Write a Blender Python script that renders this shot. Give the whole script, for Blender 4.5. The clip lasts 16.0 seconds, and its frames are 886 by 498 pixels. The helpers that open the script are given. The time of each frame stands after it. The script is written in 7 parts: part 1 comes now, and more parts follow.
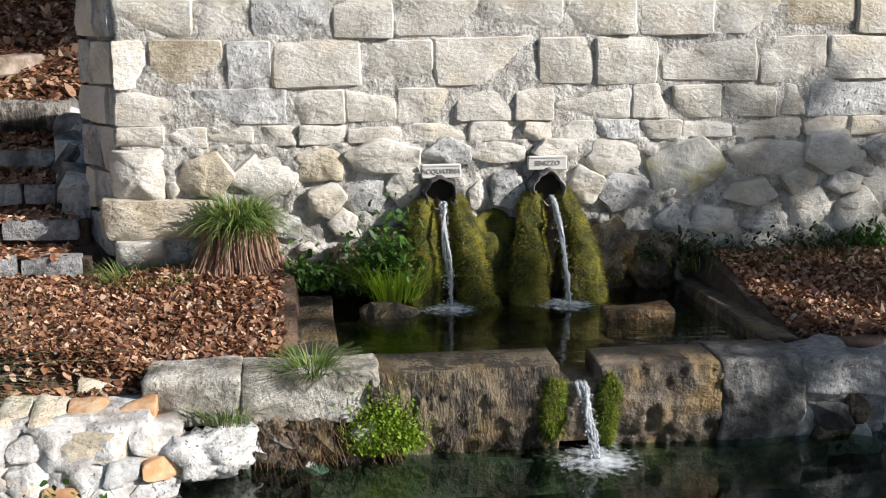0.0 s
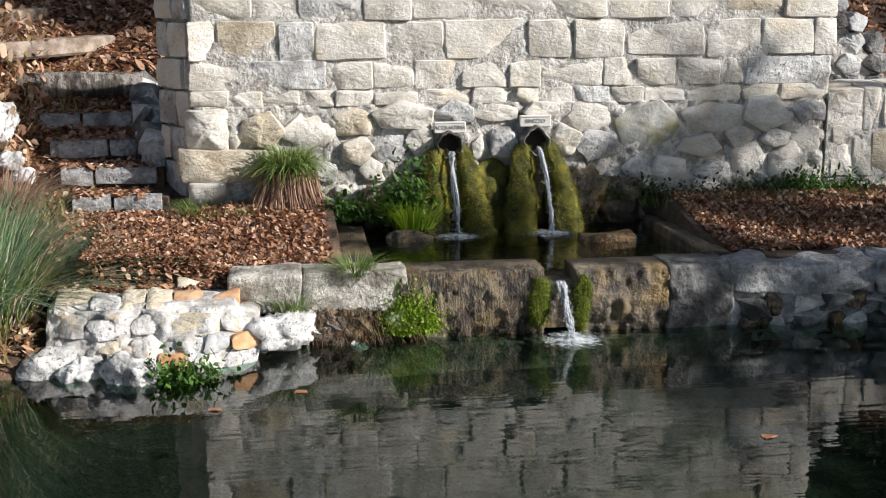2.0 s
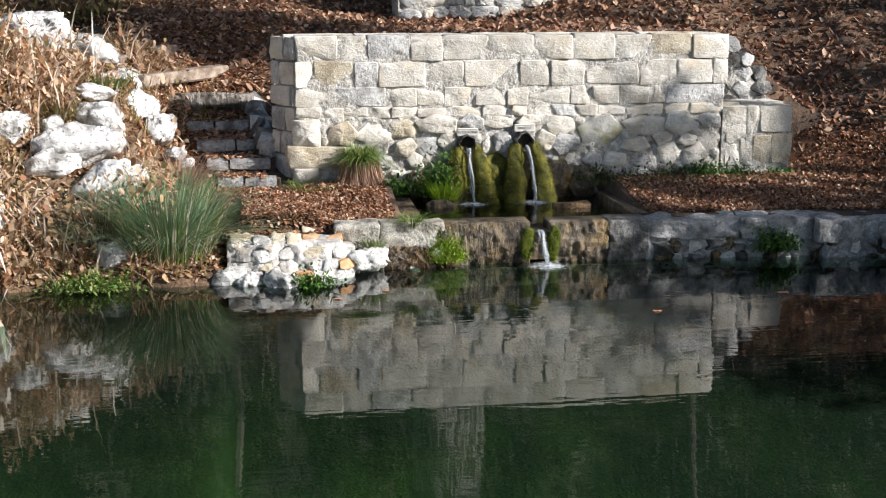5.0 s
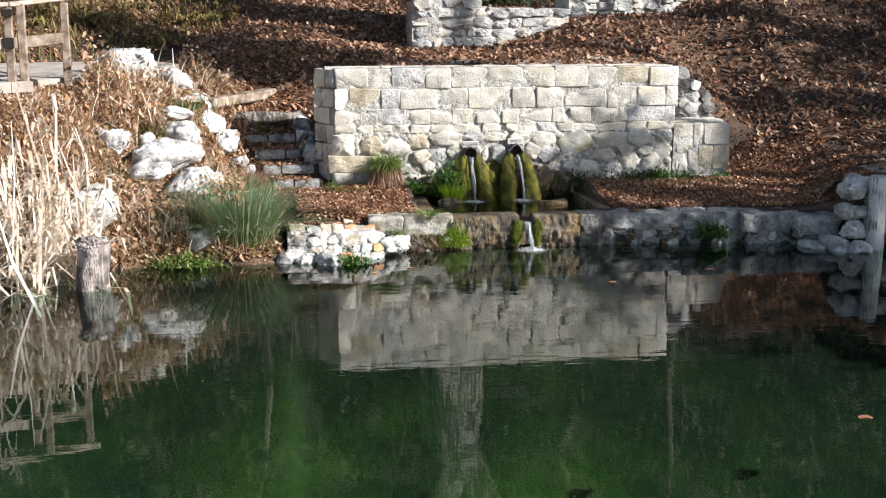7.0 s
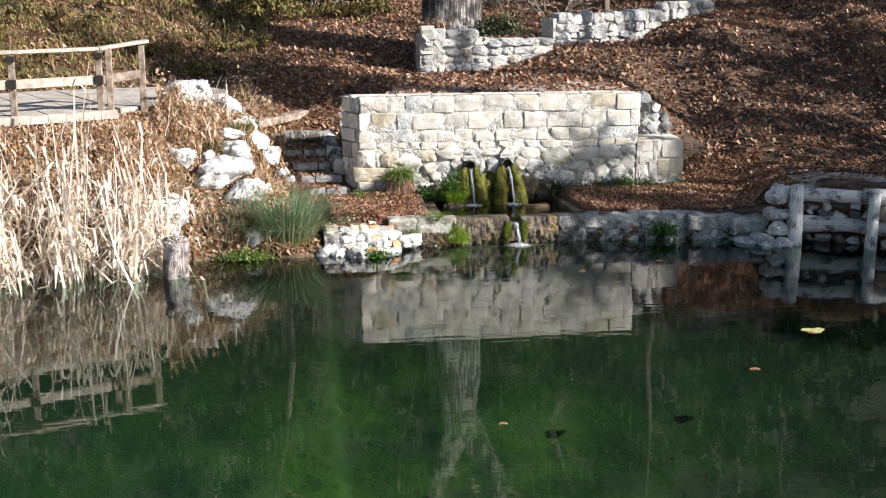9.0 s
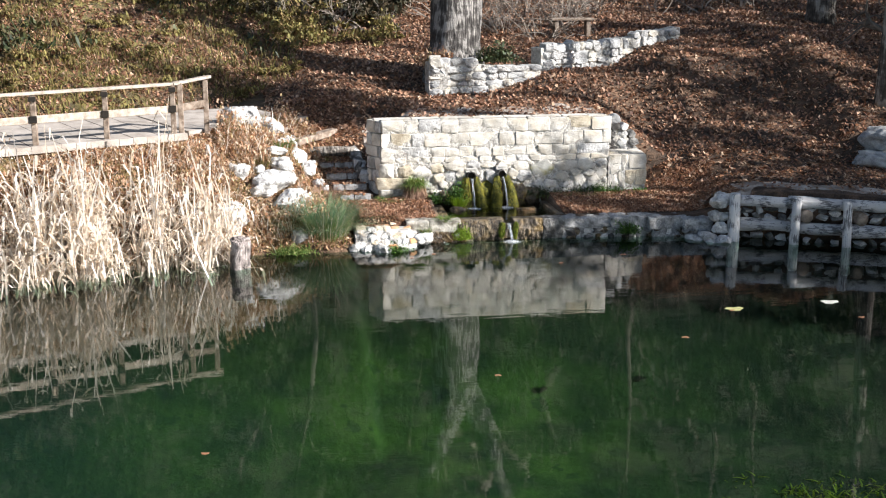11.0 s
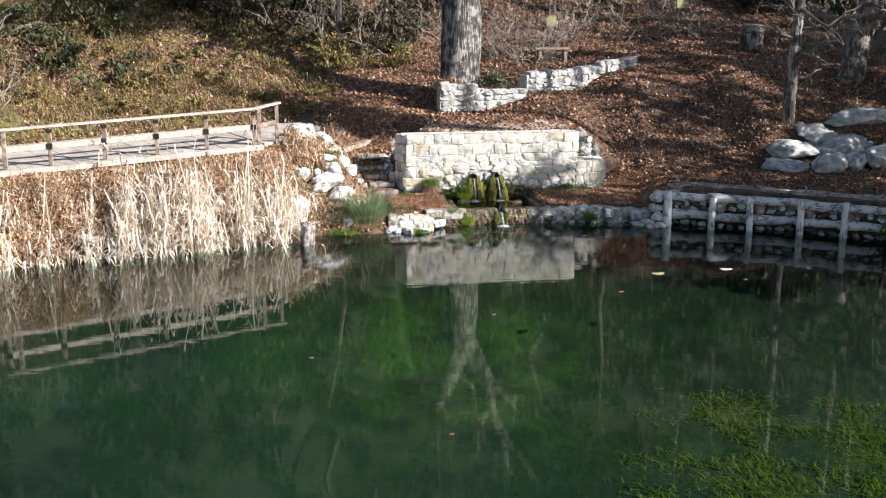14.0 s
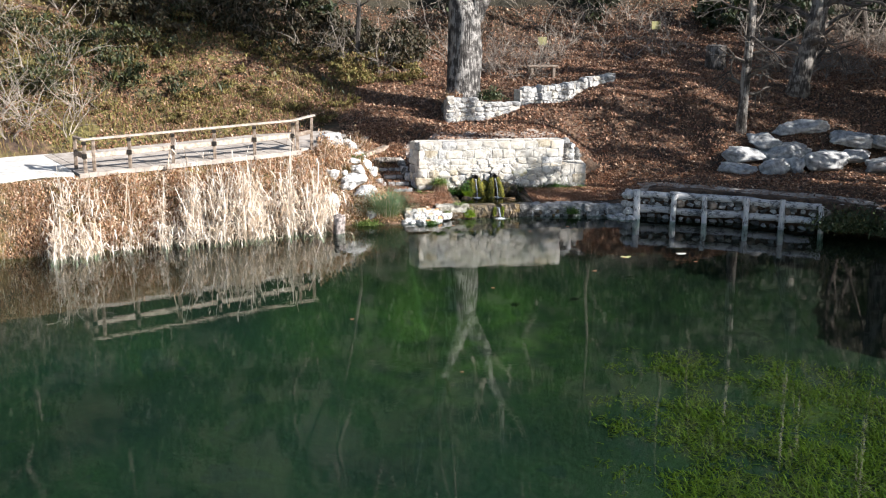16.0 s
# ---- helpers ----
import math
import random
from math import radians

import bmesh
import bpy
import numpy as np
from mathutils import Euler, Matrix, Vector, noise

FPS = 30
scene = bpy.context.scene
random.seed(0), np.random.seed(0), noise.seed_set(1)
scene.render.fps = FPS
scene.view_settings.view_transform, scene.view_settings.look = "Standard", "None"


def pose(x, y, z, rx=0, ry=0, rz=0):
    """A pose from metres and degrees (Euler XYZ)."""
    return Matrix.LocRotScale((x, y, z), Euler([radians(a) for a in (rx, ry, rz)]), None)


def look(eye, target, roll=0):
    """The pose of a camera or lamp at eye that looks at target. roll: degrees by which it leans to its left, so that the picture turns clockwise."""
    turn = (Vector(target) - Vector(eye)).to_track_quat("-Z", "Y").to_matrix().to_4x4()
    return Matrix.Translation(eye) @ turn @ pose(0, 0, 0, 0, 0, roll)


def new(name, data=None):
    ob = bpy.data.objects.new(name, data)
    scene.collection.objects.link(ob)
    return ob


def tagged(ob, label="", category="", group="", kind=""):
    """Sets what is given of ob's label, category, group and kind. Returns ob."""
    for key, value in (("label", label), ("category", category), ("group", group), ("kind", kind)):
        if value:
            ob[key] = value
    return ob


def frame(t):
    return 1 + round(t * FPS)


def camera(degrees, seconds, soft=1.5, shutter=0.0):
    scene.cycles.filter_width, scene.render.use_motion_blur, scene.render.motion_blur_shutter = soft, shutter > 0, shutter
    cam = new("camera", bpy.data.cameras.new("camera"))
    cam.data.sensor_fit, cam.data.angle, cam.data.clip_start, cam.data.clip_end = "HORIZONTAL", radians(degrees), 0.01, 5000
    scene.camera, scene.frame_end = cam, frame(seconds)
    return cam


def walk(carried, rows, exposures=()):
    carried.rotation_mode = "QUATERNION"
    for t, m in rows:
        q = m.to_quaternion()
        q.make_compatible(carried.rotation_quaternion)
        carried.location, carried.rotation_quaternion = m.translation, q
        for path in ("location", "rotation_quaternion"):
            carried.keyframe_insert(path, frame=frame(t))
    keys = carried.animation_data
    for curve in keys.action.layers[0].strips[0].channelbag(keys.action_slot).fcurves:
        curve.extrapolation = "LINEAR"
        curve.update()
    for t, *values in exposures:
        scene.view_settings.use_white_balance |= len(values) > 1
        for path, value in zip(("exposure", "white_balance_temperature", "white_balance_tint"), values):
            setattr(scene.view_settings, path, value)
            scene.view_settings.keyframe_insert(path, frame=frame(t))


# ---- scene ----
cam = camera(39.11, 16.0, soft=1.1)
# seconds, x, y, z, yaw, pitch, roll
ROWS = [
    (0.0, -1.363, -6.654, 1.956, -7.383, -11.902, -0.185),
    (0.5, -1.424, -6.918, 1.953, -7.497, -11.967, -0.179),
    (1.0, -1.500, -7.282, 1.946, -7.615, -12.041, -0.179),
    (1.5, -1.593, -7.752, 1.943, -7.736, -12.127, -0.176),
    (2.0, -1.702, -8.293, 1.953, -7.858, -12.220, -0.160),
    (2.5, -1.830, -8.884, 1.987, -7.984, -12.308, -0.135),
    (3.0, -1.973, -9.509, 2.082, -8.108, -12.367, -0.099),
    (3.5, -2.122, -10.169, 2.198, -8.230, -12.412, -0.056),
    (4.0, -2.280, -10.857, 2.310, -8.344, -12.451, -0.017),
    (6.5, -3.033, -14.662, 2.965, -8.553, -12.579, 0.185),
    (7.0, -3.189, -15.468, 3.155, -8.586, -12.709, 0.202),
    (7.5, -3.350, -16.277, 3.361, -8.617, -12.849, 0.196),
    (8.0, -3.499, -17.100, 3.578, -8.653, -13.006, 0.174),
    (8.5, -3.646, -17.946, 3.809, -8.685, -13.185, 0.149),
    (9.0, -3.805, -18.810, 4.066, -8.705, -13.369, 0.138),
    (11.5, -4.851, -24.023, 5.558, -8.874, -14.237, 0.077),
    (12.0, -5.110, -25.214, 5.854, -8.945, -14.384, 0.135),
    (12.5, -5.374, -26.433, 6.157, -9.023, -14.524, 0.195),
    (13.0, -5.643, -27.690, 6.468, -9.100, -14.643, 0.252),
    (13.5, -5.923, -28.985, 6.788, -9.171, -14.739, 0.314),
    (14.0, -6.208, -30.331, 7.121, -9.244, -14.808, 0.382),
    (14.5, -6.510, -31.728, 7.451, -9.306, -14.880, 0.444),
    (15.0, -6.829, -33.171, 7.795, -9.358, -14.933, 0.498),
    (15.5, -7.155, -34.643, 8.141, -9.409, -14.972, 0.544),
    (16.0, -7.485, -36.131, 8.477, -9.461, -15.018, 0.586),
]
walk(cam, [(t, pose(x, y, z, 90 + pitch, 0, yaw) @ pose(0, 0, 0, 0, 0, roll)) for t, x, y, z, yaw, pitch, roll in ROWS],
     [(0.0, 0.58), (4.0, 0.73), (9.0, 1.08), (16.0, 1.22)])

# ---- light ----
SUN_AZ, SUN_EL = 28.0, 29.0      # degrees: from +x towards -y, above the horizon
world = bpy.data.worlds.new("world")
scene.world = world
world.use_nodes = True
sky = world.node_tree.nodes.new("ShaderNodeTexSky")
sky.sky_type, sky.sun_disc = "NISHITA", False
sky.sun_elevation, sky.sun_rotation = radians(SUN_EL), radians(90 + SUN_AZ)
world.node_tree.links.new(sky.outputs[0], world.node_tree.nodes["Background"].inputs[0])
world.node_tree.nodes["Background"].inputs[1].default_value = 0.065
sun_data = bpy.data.lights.new("sun", "SUN")
sun_data.energy, sun_data.angle, sun_data.color = 5.0, radians(0.55), (1.0, 0.965, 0.945)
sun = new("sun", sun_data)
SUN_WAY = Vector((math.cos(radians(SUN_AZ)) * math.cos(radians(SUN_EL)), -math.sin(radians(SUN_AZ)) * math.cos(radians(SUN_EL)), math.sin(radians(SUN_EL))))
sun.matrix_world = look(SUN_WAY * 60, (0, 0, 0))

rng = np.random.default_rng(7)


# ---- materials ----
def mat(name, colours, scale=6.0, rough=0.85, bump=0.4, fine=60.0, spread=0.25, metal=0.0, stain=None, stain_scale=1.2, stain_at=0.6, rand=0.0, island=False, detail=6.0, bump_distance=0.02, streak=None, pits=None, pit_scale=24.0, pit_at=0.62):
    """Two-scale noise colour, optional stain colour in patches, optional variation from piece to piece, bump."""
    m = bpy.data.materials.new(name)
    m.use_nodes = True
    nt = m.node_tree
    n, ln = nt.nodes, nt.links
    bsdf = n["Principled BSDF"]
    bsdf.inputs["Roughness"].default_value, bsdf.inputs["Metallic"].default_value = rough, metal
    co = n.new("ShaderNodeTexCoord").outputs["Object"]
    geo = n.new("ShaderNodeNewGeometry")
    place = geo.outputs["Position"]
    big = n.new("ShaderNodeTexNoise")
    big.inputs["Scale"].default_value, big.inputs["Detail"].default_value = scale, detail
    small = n.new("ShaderNodeTexNoise")
    small.inputs["Scale"].default_value, small.inputs["Detail"].default_value = fine, 4.0
    small.inputs["Detail"].default_value, small.inputs["Roughness"].default_value = 9.0, 0.62
    ln.new(place, big.inputs["Vector"])
    grain = place
    if streak:
        mp = n.new("ShaderNodeMapping")
        mp.inputs["Scale"].default_value, mp.inputs["Rotation"].default_value = streak[:3], (0, radians(streak[3]), 0)
        ln.new(place, mp.inputs[0])
        grain = mp.outputs[0]
    ln.new(grain, small.inputs["Vector"])
    add = n.new("ShaderNodeMath")
    add.operation = "MULTIPLY_ADD"
    ln.new(small.outputs[0], add.inputs[0])
    add.inputs[1].default_value = spread
    ln.new(big.outputs[0], add.inputs[2])
    ramp = n.new("ShaderNodeValToRGB")
    ln.new(add.outputs[0], ramp.inputs[0])
    lo, hi = 0.33 + spread * 0.5, 0.67 + spread * 0.5
    els = ramp.color_ramp.elements
    while len(els) < len(colours):
        els.new(0.5)
    for i, c in enumerate(colours):
        els[i].position = min(1.0, lo + (hi - lo) * i / max(1, len(colours) - 1))
        els[i].color = (*c, 1)
    colour = ramp.outputs[0]
    if stain:
        st = n.new("ShaderNodeTexNoise")
        st.inputs["Scale"].default_value, st.inputs["Detail"].default_value = stain_scale, 5.0
        ln.new(place, st.inputs["Vector"])
        sr = n.new("ShaderNodeMapRange")
        sr.inputs[1].default_value, sr.inputs[2].default_value = stain_at - 0.07, stain_at + 0.07
        ln.new(st.outputs[0], sr.inputs[0])
        mx = n.new("ShaderNodeMixRGB")
        ln.new(sr.outputs[0], mx.inputs[0])
        ln.new(colour, mx.inputs[1])
        mx.inputs[2].default_value = (*stain, 1)
        colour = mx.outputs[0]
    pit_out = None
    if pits:
        pt = n.new("ShaderNodeTexNoise")
        pt.inputs["Scale"].default_value, pt.inputs["Detail"].default_value, pt.inputs["Roughness"].default_value = pit_scale, 6.0, 0.6
        ln.new(place, pt.inputs["Vector"])
        pr = n.new("ShaderNodeMapRange")
        pr.inputs[1].default_value, pr.inputs[2].default_value = pit_at, pit_at + 0.05
        ln.new(pt.outputs[0], pr.inputs[0])
        pm = n.new("ShaderNodeMixRGB")
        ln.new(pr.outputs[0], pm.inputs[0])
        ln.new(colour, pm.inputs[1])
        pm.inputs[2].default_value = (*pits, 1)
        colour = pm.outputs[0]
        pit_out = pr.outputs[0]
    if rand:
        hsv = n.new("ShaderNodeHueSaturation")
        mr = n.new("ShaderNodeMapRange")
        mr.inputs[3].default_value, mr.inputs[4].default_value = 1 - rand, 1 + rand
        ln.new(geo.outputs["Random Per Island"] if island else n.new("ShaderNodeObjectInfo").outputs["Random"], mr.inputs[0])
        ln.new(mr.outputs[0], hsv.inputs["Value"])
        ln.new(colour, hsv.inputs["Color"])
        colour = hsv.outputs[0]
    ln.new(colour, bsdf.inputs["Base Color"])
    if bump:
        bp = n.new("ShaderNodeBump")
        bp.inputs["Strength"].default_value, bp.inputs["Distance"].default_value = bump, bump_distance
        relief = add.outputs[0]
        if pit_out:
            sub = n.new("ShaderNodeMath")
            sub.operation = "MULTIPLY_ADD"
            ln.new(pit_out, sub.inputs[0])
            sub.inputs[1].default_value = -0.5
            ln.new(relief, sub.inputs[2])
            relief = sub.outputs[0]
        ln.new(relief, bp.inputs["Height"])
        ln.new(bp.outputs[0], bsdf.inputs["Normal"])
    return m


def island_mat(name, colours, rough=0.8, translucent=0.0):
    """Each joined piece (leaf, blade) takes its own colour out of a ramp."""
    m = bpy.data.materials.new(name)
    m.use_nodes = True
    nt = m.node_tree
    n, ln = nt.nodes, nt.links
    bsdf = n["Principled BSDF"]
    bsdf.inputs["Roughness"].default_value = rough
    ramp = n.new("ShaderNodeValToRGB")
    ln.new(n.new("ShaderNodeNewGeometry").outputs["Random Per Island"], ramp.inputs[0])
    els = ramp.color_ramp.elements
    while len(els) < len(colours):
        els.new(0.5)
    for i, c in enumerate(colours):
        els[i].position, els[i].color = i / (len(colours) - 1), (*c, 1)
    ln.new(ramp.outputs[0], bsdf.inputs["Base Color"])
    if translucent:
        tl = n.new("ShaderNodeBsdfTranslucent")
        ln.new(ramp.outputs[0], tl.inputs[0])
        mix = n.new("ShaderNodeMixShader")
        mix.inputs[0].default_value = translucent
        ln.new(bsdf.outputs[0], mix.inputs[1])
        ln.new(tl.outputs[0], mix.inputs[2])
        ln.new(mix.outputs[0], n["Material Output"].inputs[0])
    return m


M_STONE = mat("limestone", [(0.42, 0.385, 0.325), (0.565, 0.53, 0.465), (0.665, 0.63, 0.565)], 5, 0.9, 0.6, 34, 0.55, rand=0.10, stain=(0.58, 0.51, 0.40), stain_scale=3.0, stain_at=0.60, streak=(1, 1, 1.5, 50), bump_distance=0.034, pits=(0.40, 0.36, 0.31), pit_scale=60, pit_at=0.64)
M_STONE_OCHRE = mat("ochre_limestone", [(0.36, 0.30, 0.21), (0.52, 0.45, 0.335), (0.62, 0.56, 0.45)], 5, 0.9, 0.75, 34, 0.55, rand=0.10, streak=(1, 1, 1.5, -40), bump_distance=0.034, pits=(0.30, 0.24, 0.17), pit_scale=60, pit_at=0.61)
M_STONE_GREY = mat("grey_limestone", [(0.30, 0.295, 0.28), (0.49, 0.48, 0.46), (0.62, 0.61, 0.58)], 6, 0.9, 0.8, 32, 0.6, rand=0.14, stain=(0.26, 0.25, 0.23), stain_scale=6.0, stain_at=0.62, bump_distance=0.034, pits=(0.19, 0.185, 0.17), pit_scale=48, pit_at=0.6)
M_STONE_LICHEN = mat("lichened_limestone", [(0.28, 0.275, 0.25), (0.40, 0.39, 0.35), (0.48, 0.47, 0.42)], 6, 0.9, 0.6, 38, 0.45, stain=(0.31, 0.29, 0.15), stain_scale=4.0, stain_at=0.56, bump_distance=0.028)
M_ROCK_WHITE = mat("white_rock", [(0.30, 0.29, 0.28), (0.54, 0.53, 0.51), (0.72, 0.71, 0.685)], 8, 0.9, 0.8, 22, 0.6, rand=0.10, stain=(0.20, 0.195, 0.18), stain_scale=6.0, stain_at=0.64, bump_distance=0.04, pits=(0.20, 0.19, 0.175), pit_scale=30, pit_at=0.6)
M_MORTAR = mat("mortar", [(0.29, 0.27, 0.24), (0.46, 0.435, 0.39), (0.58, 0.555, 0.505)], 9, 0.95, 0.9, 26, 0.8, bump_distance=0.04, pits=(0.24, 0.22, 0.19), pit_scale=36, pit_at=0.61)
M_WET = mat("wet_weathered_stone", [(0.026, 0.020, 0.014), (0.085, 0.064, 0.043), (0.19, 0.15, 0.10)], 6, 0.5, 1.0, 26, 0.6, stain=(0.20, 0.13, 0.045), stain_scale=3.5, stain_at=0.60, bump_distance=0.05)
# dark grey for damp stone, and for stone whose shade is put into colour
M_DAMP_SHADED = mat("damp_or_shaded_grey_stone", [(0.06, 0.06, 0.058), (0.16, 0.155, 0.145), (0.30, 0.29, 0.265)], 6, 0.75, 0.9, 22, 0.6, stain=(0.045, 0.04, 0.035), stain_scale=3.5, stain_at=0.57, rand=0.14, bump_distance=0.05)
M_MOSS = mat("moss", [(0.025, 0.032, 0.008), (0.10, 0.10, 0.014), (0.21, 0.185, 0.022)], 9, 0.95, 1.0, 130, 0.5, bump_distance=0.04)
M_EARTH = mat("leafy_earth", [(0.035, 0.022, 0.014), (0.10, 0.060, 0.036), (0.19, 0.115, 0.07)], 5, 0.95, 0.9, 38, 0.6, stain=(0.045, 0.03, 0.02), stain_scale=0.9, stain_at=0.58, bump_distance=0.05)
M_PATH = mat("pale_path", [(0.27, 0.235, 0.20), (0.38, 0.335, 0.29), (0.46, 0.41, 0.36)], 3, 0.95, 0.4, 60, 0.5)
M_WOOD = mat("weathered_timber", [(0.11, 0.078, 0.055), (0.21, 0.16, 0.12), (0.33, 0.27, 0.215)], 9, 0.85, 0.5, 60, 0.4, rand=0.12)
M_LOG = mat("silvered_log", [(0.13, 0.128, 0.13), (0.34, 0.335, 0.335), (0.54, 0.53, 0.52)], 5, 0.85, 0.9, 30, 1.1, rand=0.16, streak=(0.12, 0.9, 1.6, 0), bump_distance=0.04)
M_LOG_POST = mat("silvered_post", [(0.16, 0.155, 0.155), (0.42, 0.41, 0.405), (0.62, 0.61, 0.595)], 5, 0.85, 0.9, 30, 1.1, rand=0.14, streak=(1.6, 1.6, 0.12, 0), bump_distance=0.04)
M_BARK = mat("bark", [(0.045, 0.038, 0.032), (0.14, 0.12, 0.10), (0.30, 0.27, 0.235)], 4, 0.95, 1.0, 14, 0.9, bump_distance=0.10, streak=(1.6, 1.6, 0.10, 0))
M_BARK_PALE = mat("pale_bark", [(0.035, 0.031, 0.028), (0.12, 0.11, 0.10), (0.33, 0.31, 0.285)], 4, 0.95, 1.0, 14, 0.9, bump_distance=0.12, streak=(1.6, 1.6, 0.10, 0))
M_STUMP = mat("rotten_stump", [(0.08, 0.07, 0.066), (0.23, 0.195, 0.18), (0.42, 0.37, 0.345)], 7, 0.95, 1.0, 20, 0.8, bump_distance=0.06, streak=(1.6, 1.6, 0.2, 0))
M_TWIG = mat("twig", [(0.15, 0.125, 0.10), (0.36, 0.31, 0.26)], 3, 0.95, 0.0)
M_TWIG_DARK = mat("dark_twig", [(0.06, 0.05, 0.042), (0.17, 0.145, 0.12)], 3, 0.95, 0.0)
M_WEIR = mat("ochre_crusted_stone", [(0.018, 0.013, 0.009), (0.060, 0.044, 0.027), (0.18, 0.140, 0.085)], 7, 0.6, 1.0, 30, 0.9, stain=(0.15, 0.095, 0.030), stain_scale=4.0, stain_at=0.60, bump_distance=0.05, streak=(1.6, 1.6, 0.5, 0), pits=(0.014, 0.011, 0.008), pit_scale=40, pit_at=0.64)
M_SLAB = mat("orange_stained_stone", [(0.05, 0.030, 0.015), (0.19, 0.105, 0.040), (0.34, 0.21, 0.09)], 9, 0.6, 1.0, 30, 0.8, stain=(0.05, 0.04, 0.025), stain_scale=9.0, stain_at=0.56, bump_distance=0.04)
M_DARK = mat("dark_hollow", [(0.01, 0.008, 0.006), (0.02, 0.015, 0.01)], 5, 0.95, 0.0)
M_LEAF = island_mat("fallen_leaves", [(0.045, 0.019, 0.012), (0.18, 0.072, 0.036), (0.34, 0.15, 0.07), (0.09, 0.038, 0.02), (0.50, 0.28, 0.15), (0.22, 0.09, 0.045), (0.66, 0.49, 0.34), (0.38, 0.18, 0.09), (0.11, 0.048, 0.028)], 0.6, 0.15)
M_LEAF_PALE = island_mat("dry_fallen_leaves", [(0.07, 0.03, 0.018), (0.20, 0.092, 0.052), (0.34, 0.175, 0.10), (0.11, 0.05, 0.03), (0.46, 0.27, 0.16), (0.25, 0.12, 0.068), (0.60, 0.43, 0.29), (0.38, 0.20, 0.115), (0.14, 0.062, 0.038)], 0.6, 0.15)
M_GRASS = island_mat("grass_blades", [(0.05, 0.11, 0.018), (0.10, 0.19, 0.03), (0.17, 0.24, 0.05), (0.30, 0.29, 0.11)], 0.6, 0.3)
M_RUSH = island_mat("rush_blades", [(0.06, 0.13, 0.065), (0.13, 0.23, 0.12), (0.21, 0.32, 0.17), (0.32, 0.34, 0.18)], 0.6, 0.25)
M_DRY = island_mat("dry_blades", [(0.24, 0.13, 0.085), (0.36, 0.22, 0.15), (0.48, 0.34, 0.24)], 0.8, 0.3)
M_ROOT = island_mat("dead_roots", [(0.05, 0.028, 0.015), (0.13, 0.075, 0.04), (0.22, 0.13, 0.07)], 0.9, 0.2)
M_REED = island_mat("dead_reeds", [(0.56, 0.45, 0.33), (0.80, 0.72, 0.61), (0.88, 0.83, 0.76), (0.60, 0.47, 0.34), (0.84, 0.77, 0.68)], 0.7, 0.35)
M_BANK_LEAF = island_mat("withered_leaves", [(0.28, 0.13, 0.065), (0.56, 0.37, 0.24), (0.32, 0.22, 0.09), (0.74, 0.58, 0.44), (0.45, 0.24, 0.13), (0.20, 0.16, 0.06), (0.64, 0.44, 0.30), (0.37, 0.18, 0.09)], 0.8, 0.3)
M_SCRUB = island_mat("dry_scrub", [(0.27, 0.12, 0.06), (0.46, 0.26, 0.15), (0.62, 0.45, 0.31), (0.30, 0.22, 0.09), (0.55, 0.34, 0.21), (0.38, 0.18, 0.09)], 0.8, 0.3)
M_WOOD_PALE = mat("bleached_timber", [(0.26, 0.21, 0.165), (0.38, 0.325, 0.265), (0.48, 0.42, 0.355)], 9, 0.85, 0.4, 50, 0.5)
M_HERB = island_mat("herb_leaves", [(0.03, 0.08, 0.012), (0.06, 0.14, 0.02), (0.11, 0.20, 0.035)], 0.5, 0.3)
M_HERB_DARK = island_mat("dull_leaves", [(0.02, 0.035, 0.012), (0.045, 0.07, 0.02), (0.10, 0.09, 0.035)], 0.6, 0.2)
M_WEED_GOLD = island_mat("gold_green_weed", [(0.14, 0.17, 0.020), (0.24, 0.25, 0.026), (0.34, 0.32, 0.034), (0.18, 0.21, 0.022)], 0.8, 0.5)
M_LIME = island_mat("lime_green_leaves", [(0.13, 0.23, 0.012), (0.23, 0.35, 0.022), (0.33, 0.44, 0.045)], 0.5, 0.45)


# ---- building helpers ----
def mesh_of(name, verts, faces, material, smooth=False):
    me = bpy.data.meshes.new(name)
    me.from_pydata([tuple(v) for v in verts], [], [tuple(f) for f in faces])
    me.materials.append(material)
    if smooth:
        me.polygons.foreach_set("use_smooth", [True] * len(me.polygons))
    me.update()
    return me


def bulk_mesh(name, verts, quads, material):
    """A large mesh of quads out of numpy arrays."""
    me = bpy.data.meshes.new(name)
    nv, nq = len(verts), len(quads)
    me.vertices.add(nv)
    me.vertices.foreach_set("co", np.asarray(verts, dtype=np.float32).ravel())
    me.loops.add(nq * 4)
    me.loops.foreach_set("vertex_index", np.asarray(quads, dtype=np.int32).ravel())
    me.polygons.add(nq)
    me.polygons.foreach_set("loop_start", np.arange(0, nq * 4, 4, dtype=np.int32))
    me.polygons.foreach_set("loop_total", np.full(nq, 4, dtype=np.int32))
    me.materials.append(material)
    me.update(calc_edges=True)
    me.validate()
    return me


def thing(name, label, category, at=(0, 0, 0), group="", kind=""):
    ob = new(name)
    ob.empty_display_size = 0.1
    ob.location = at
    return tagged(ob, label, category, group, kind)


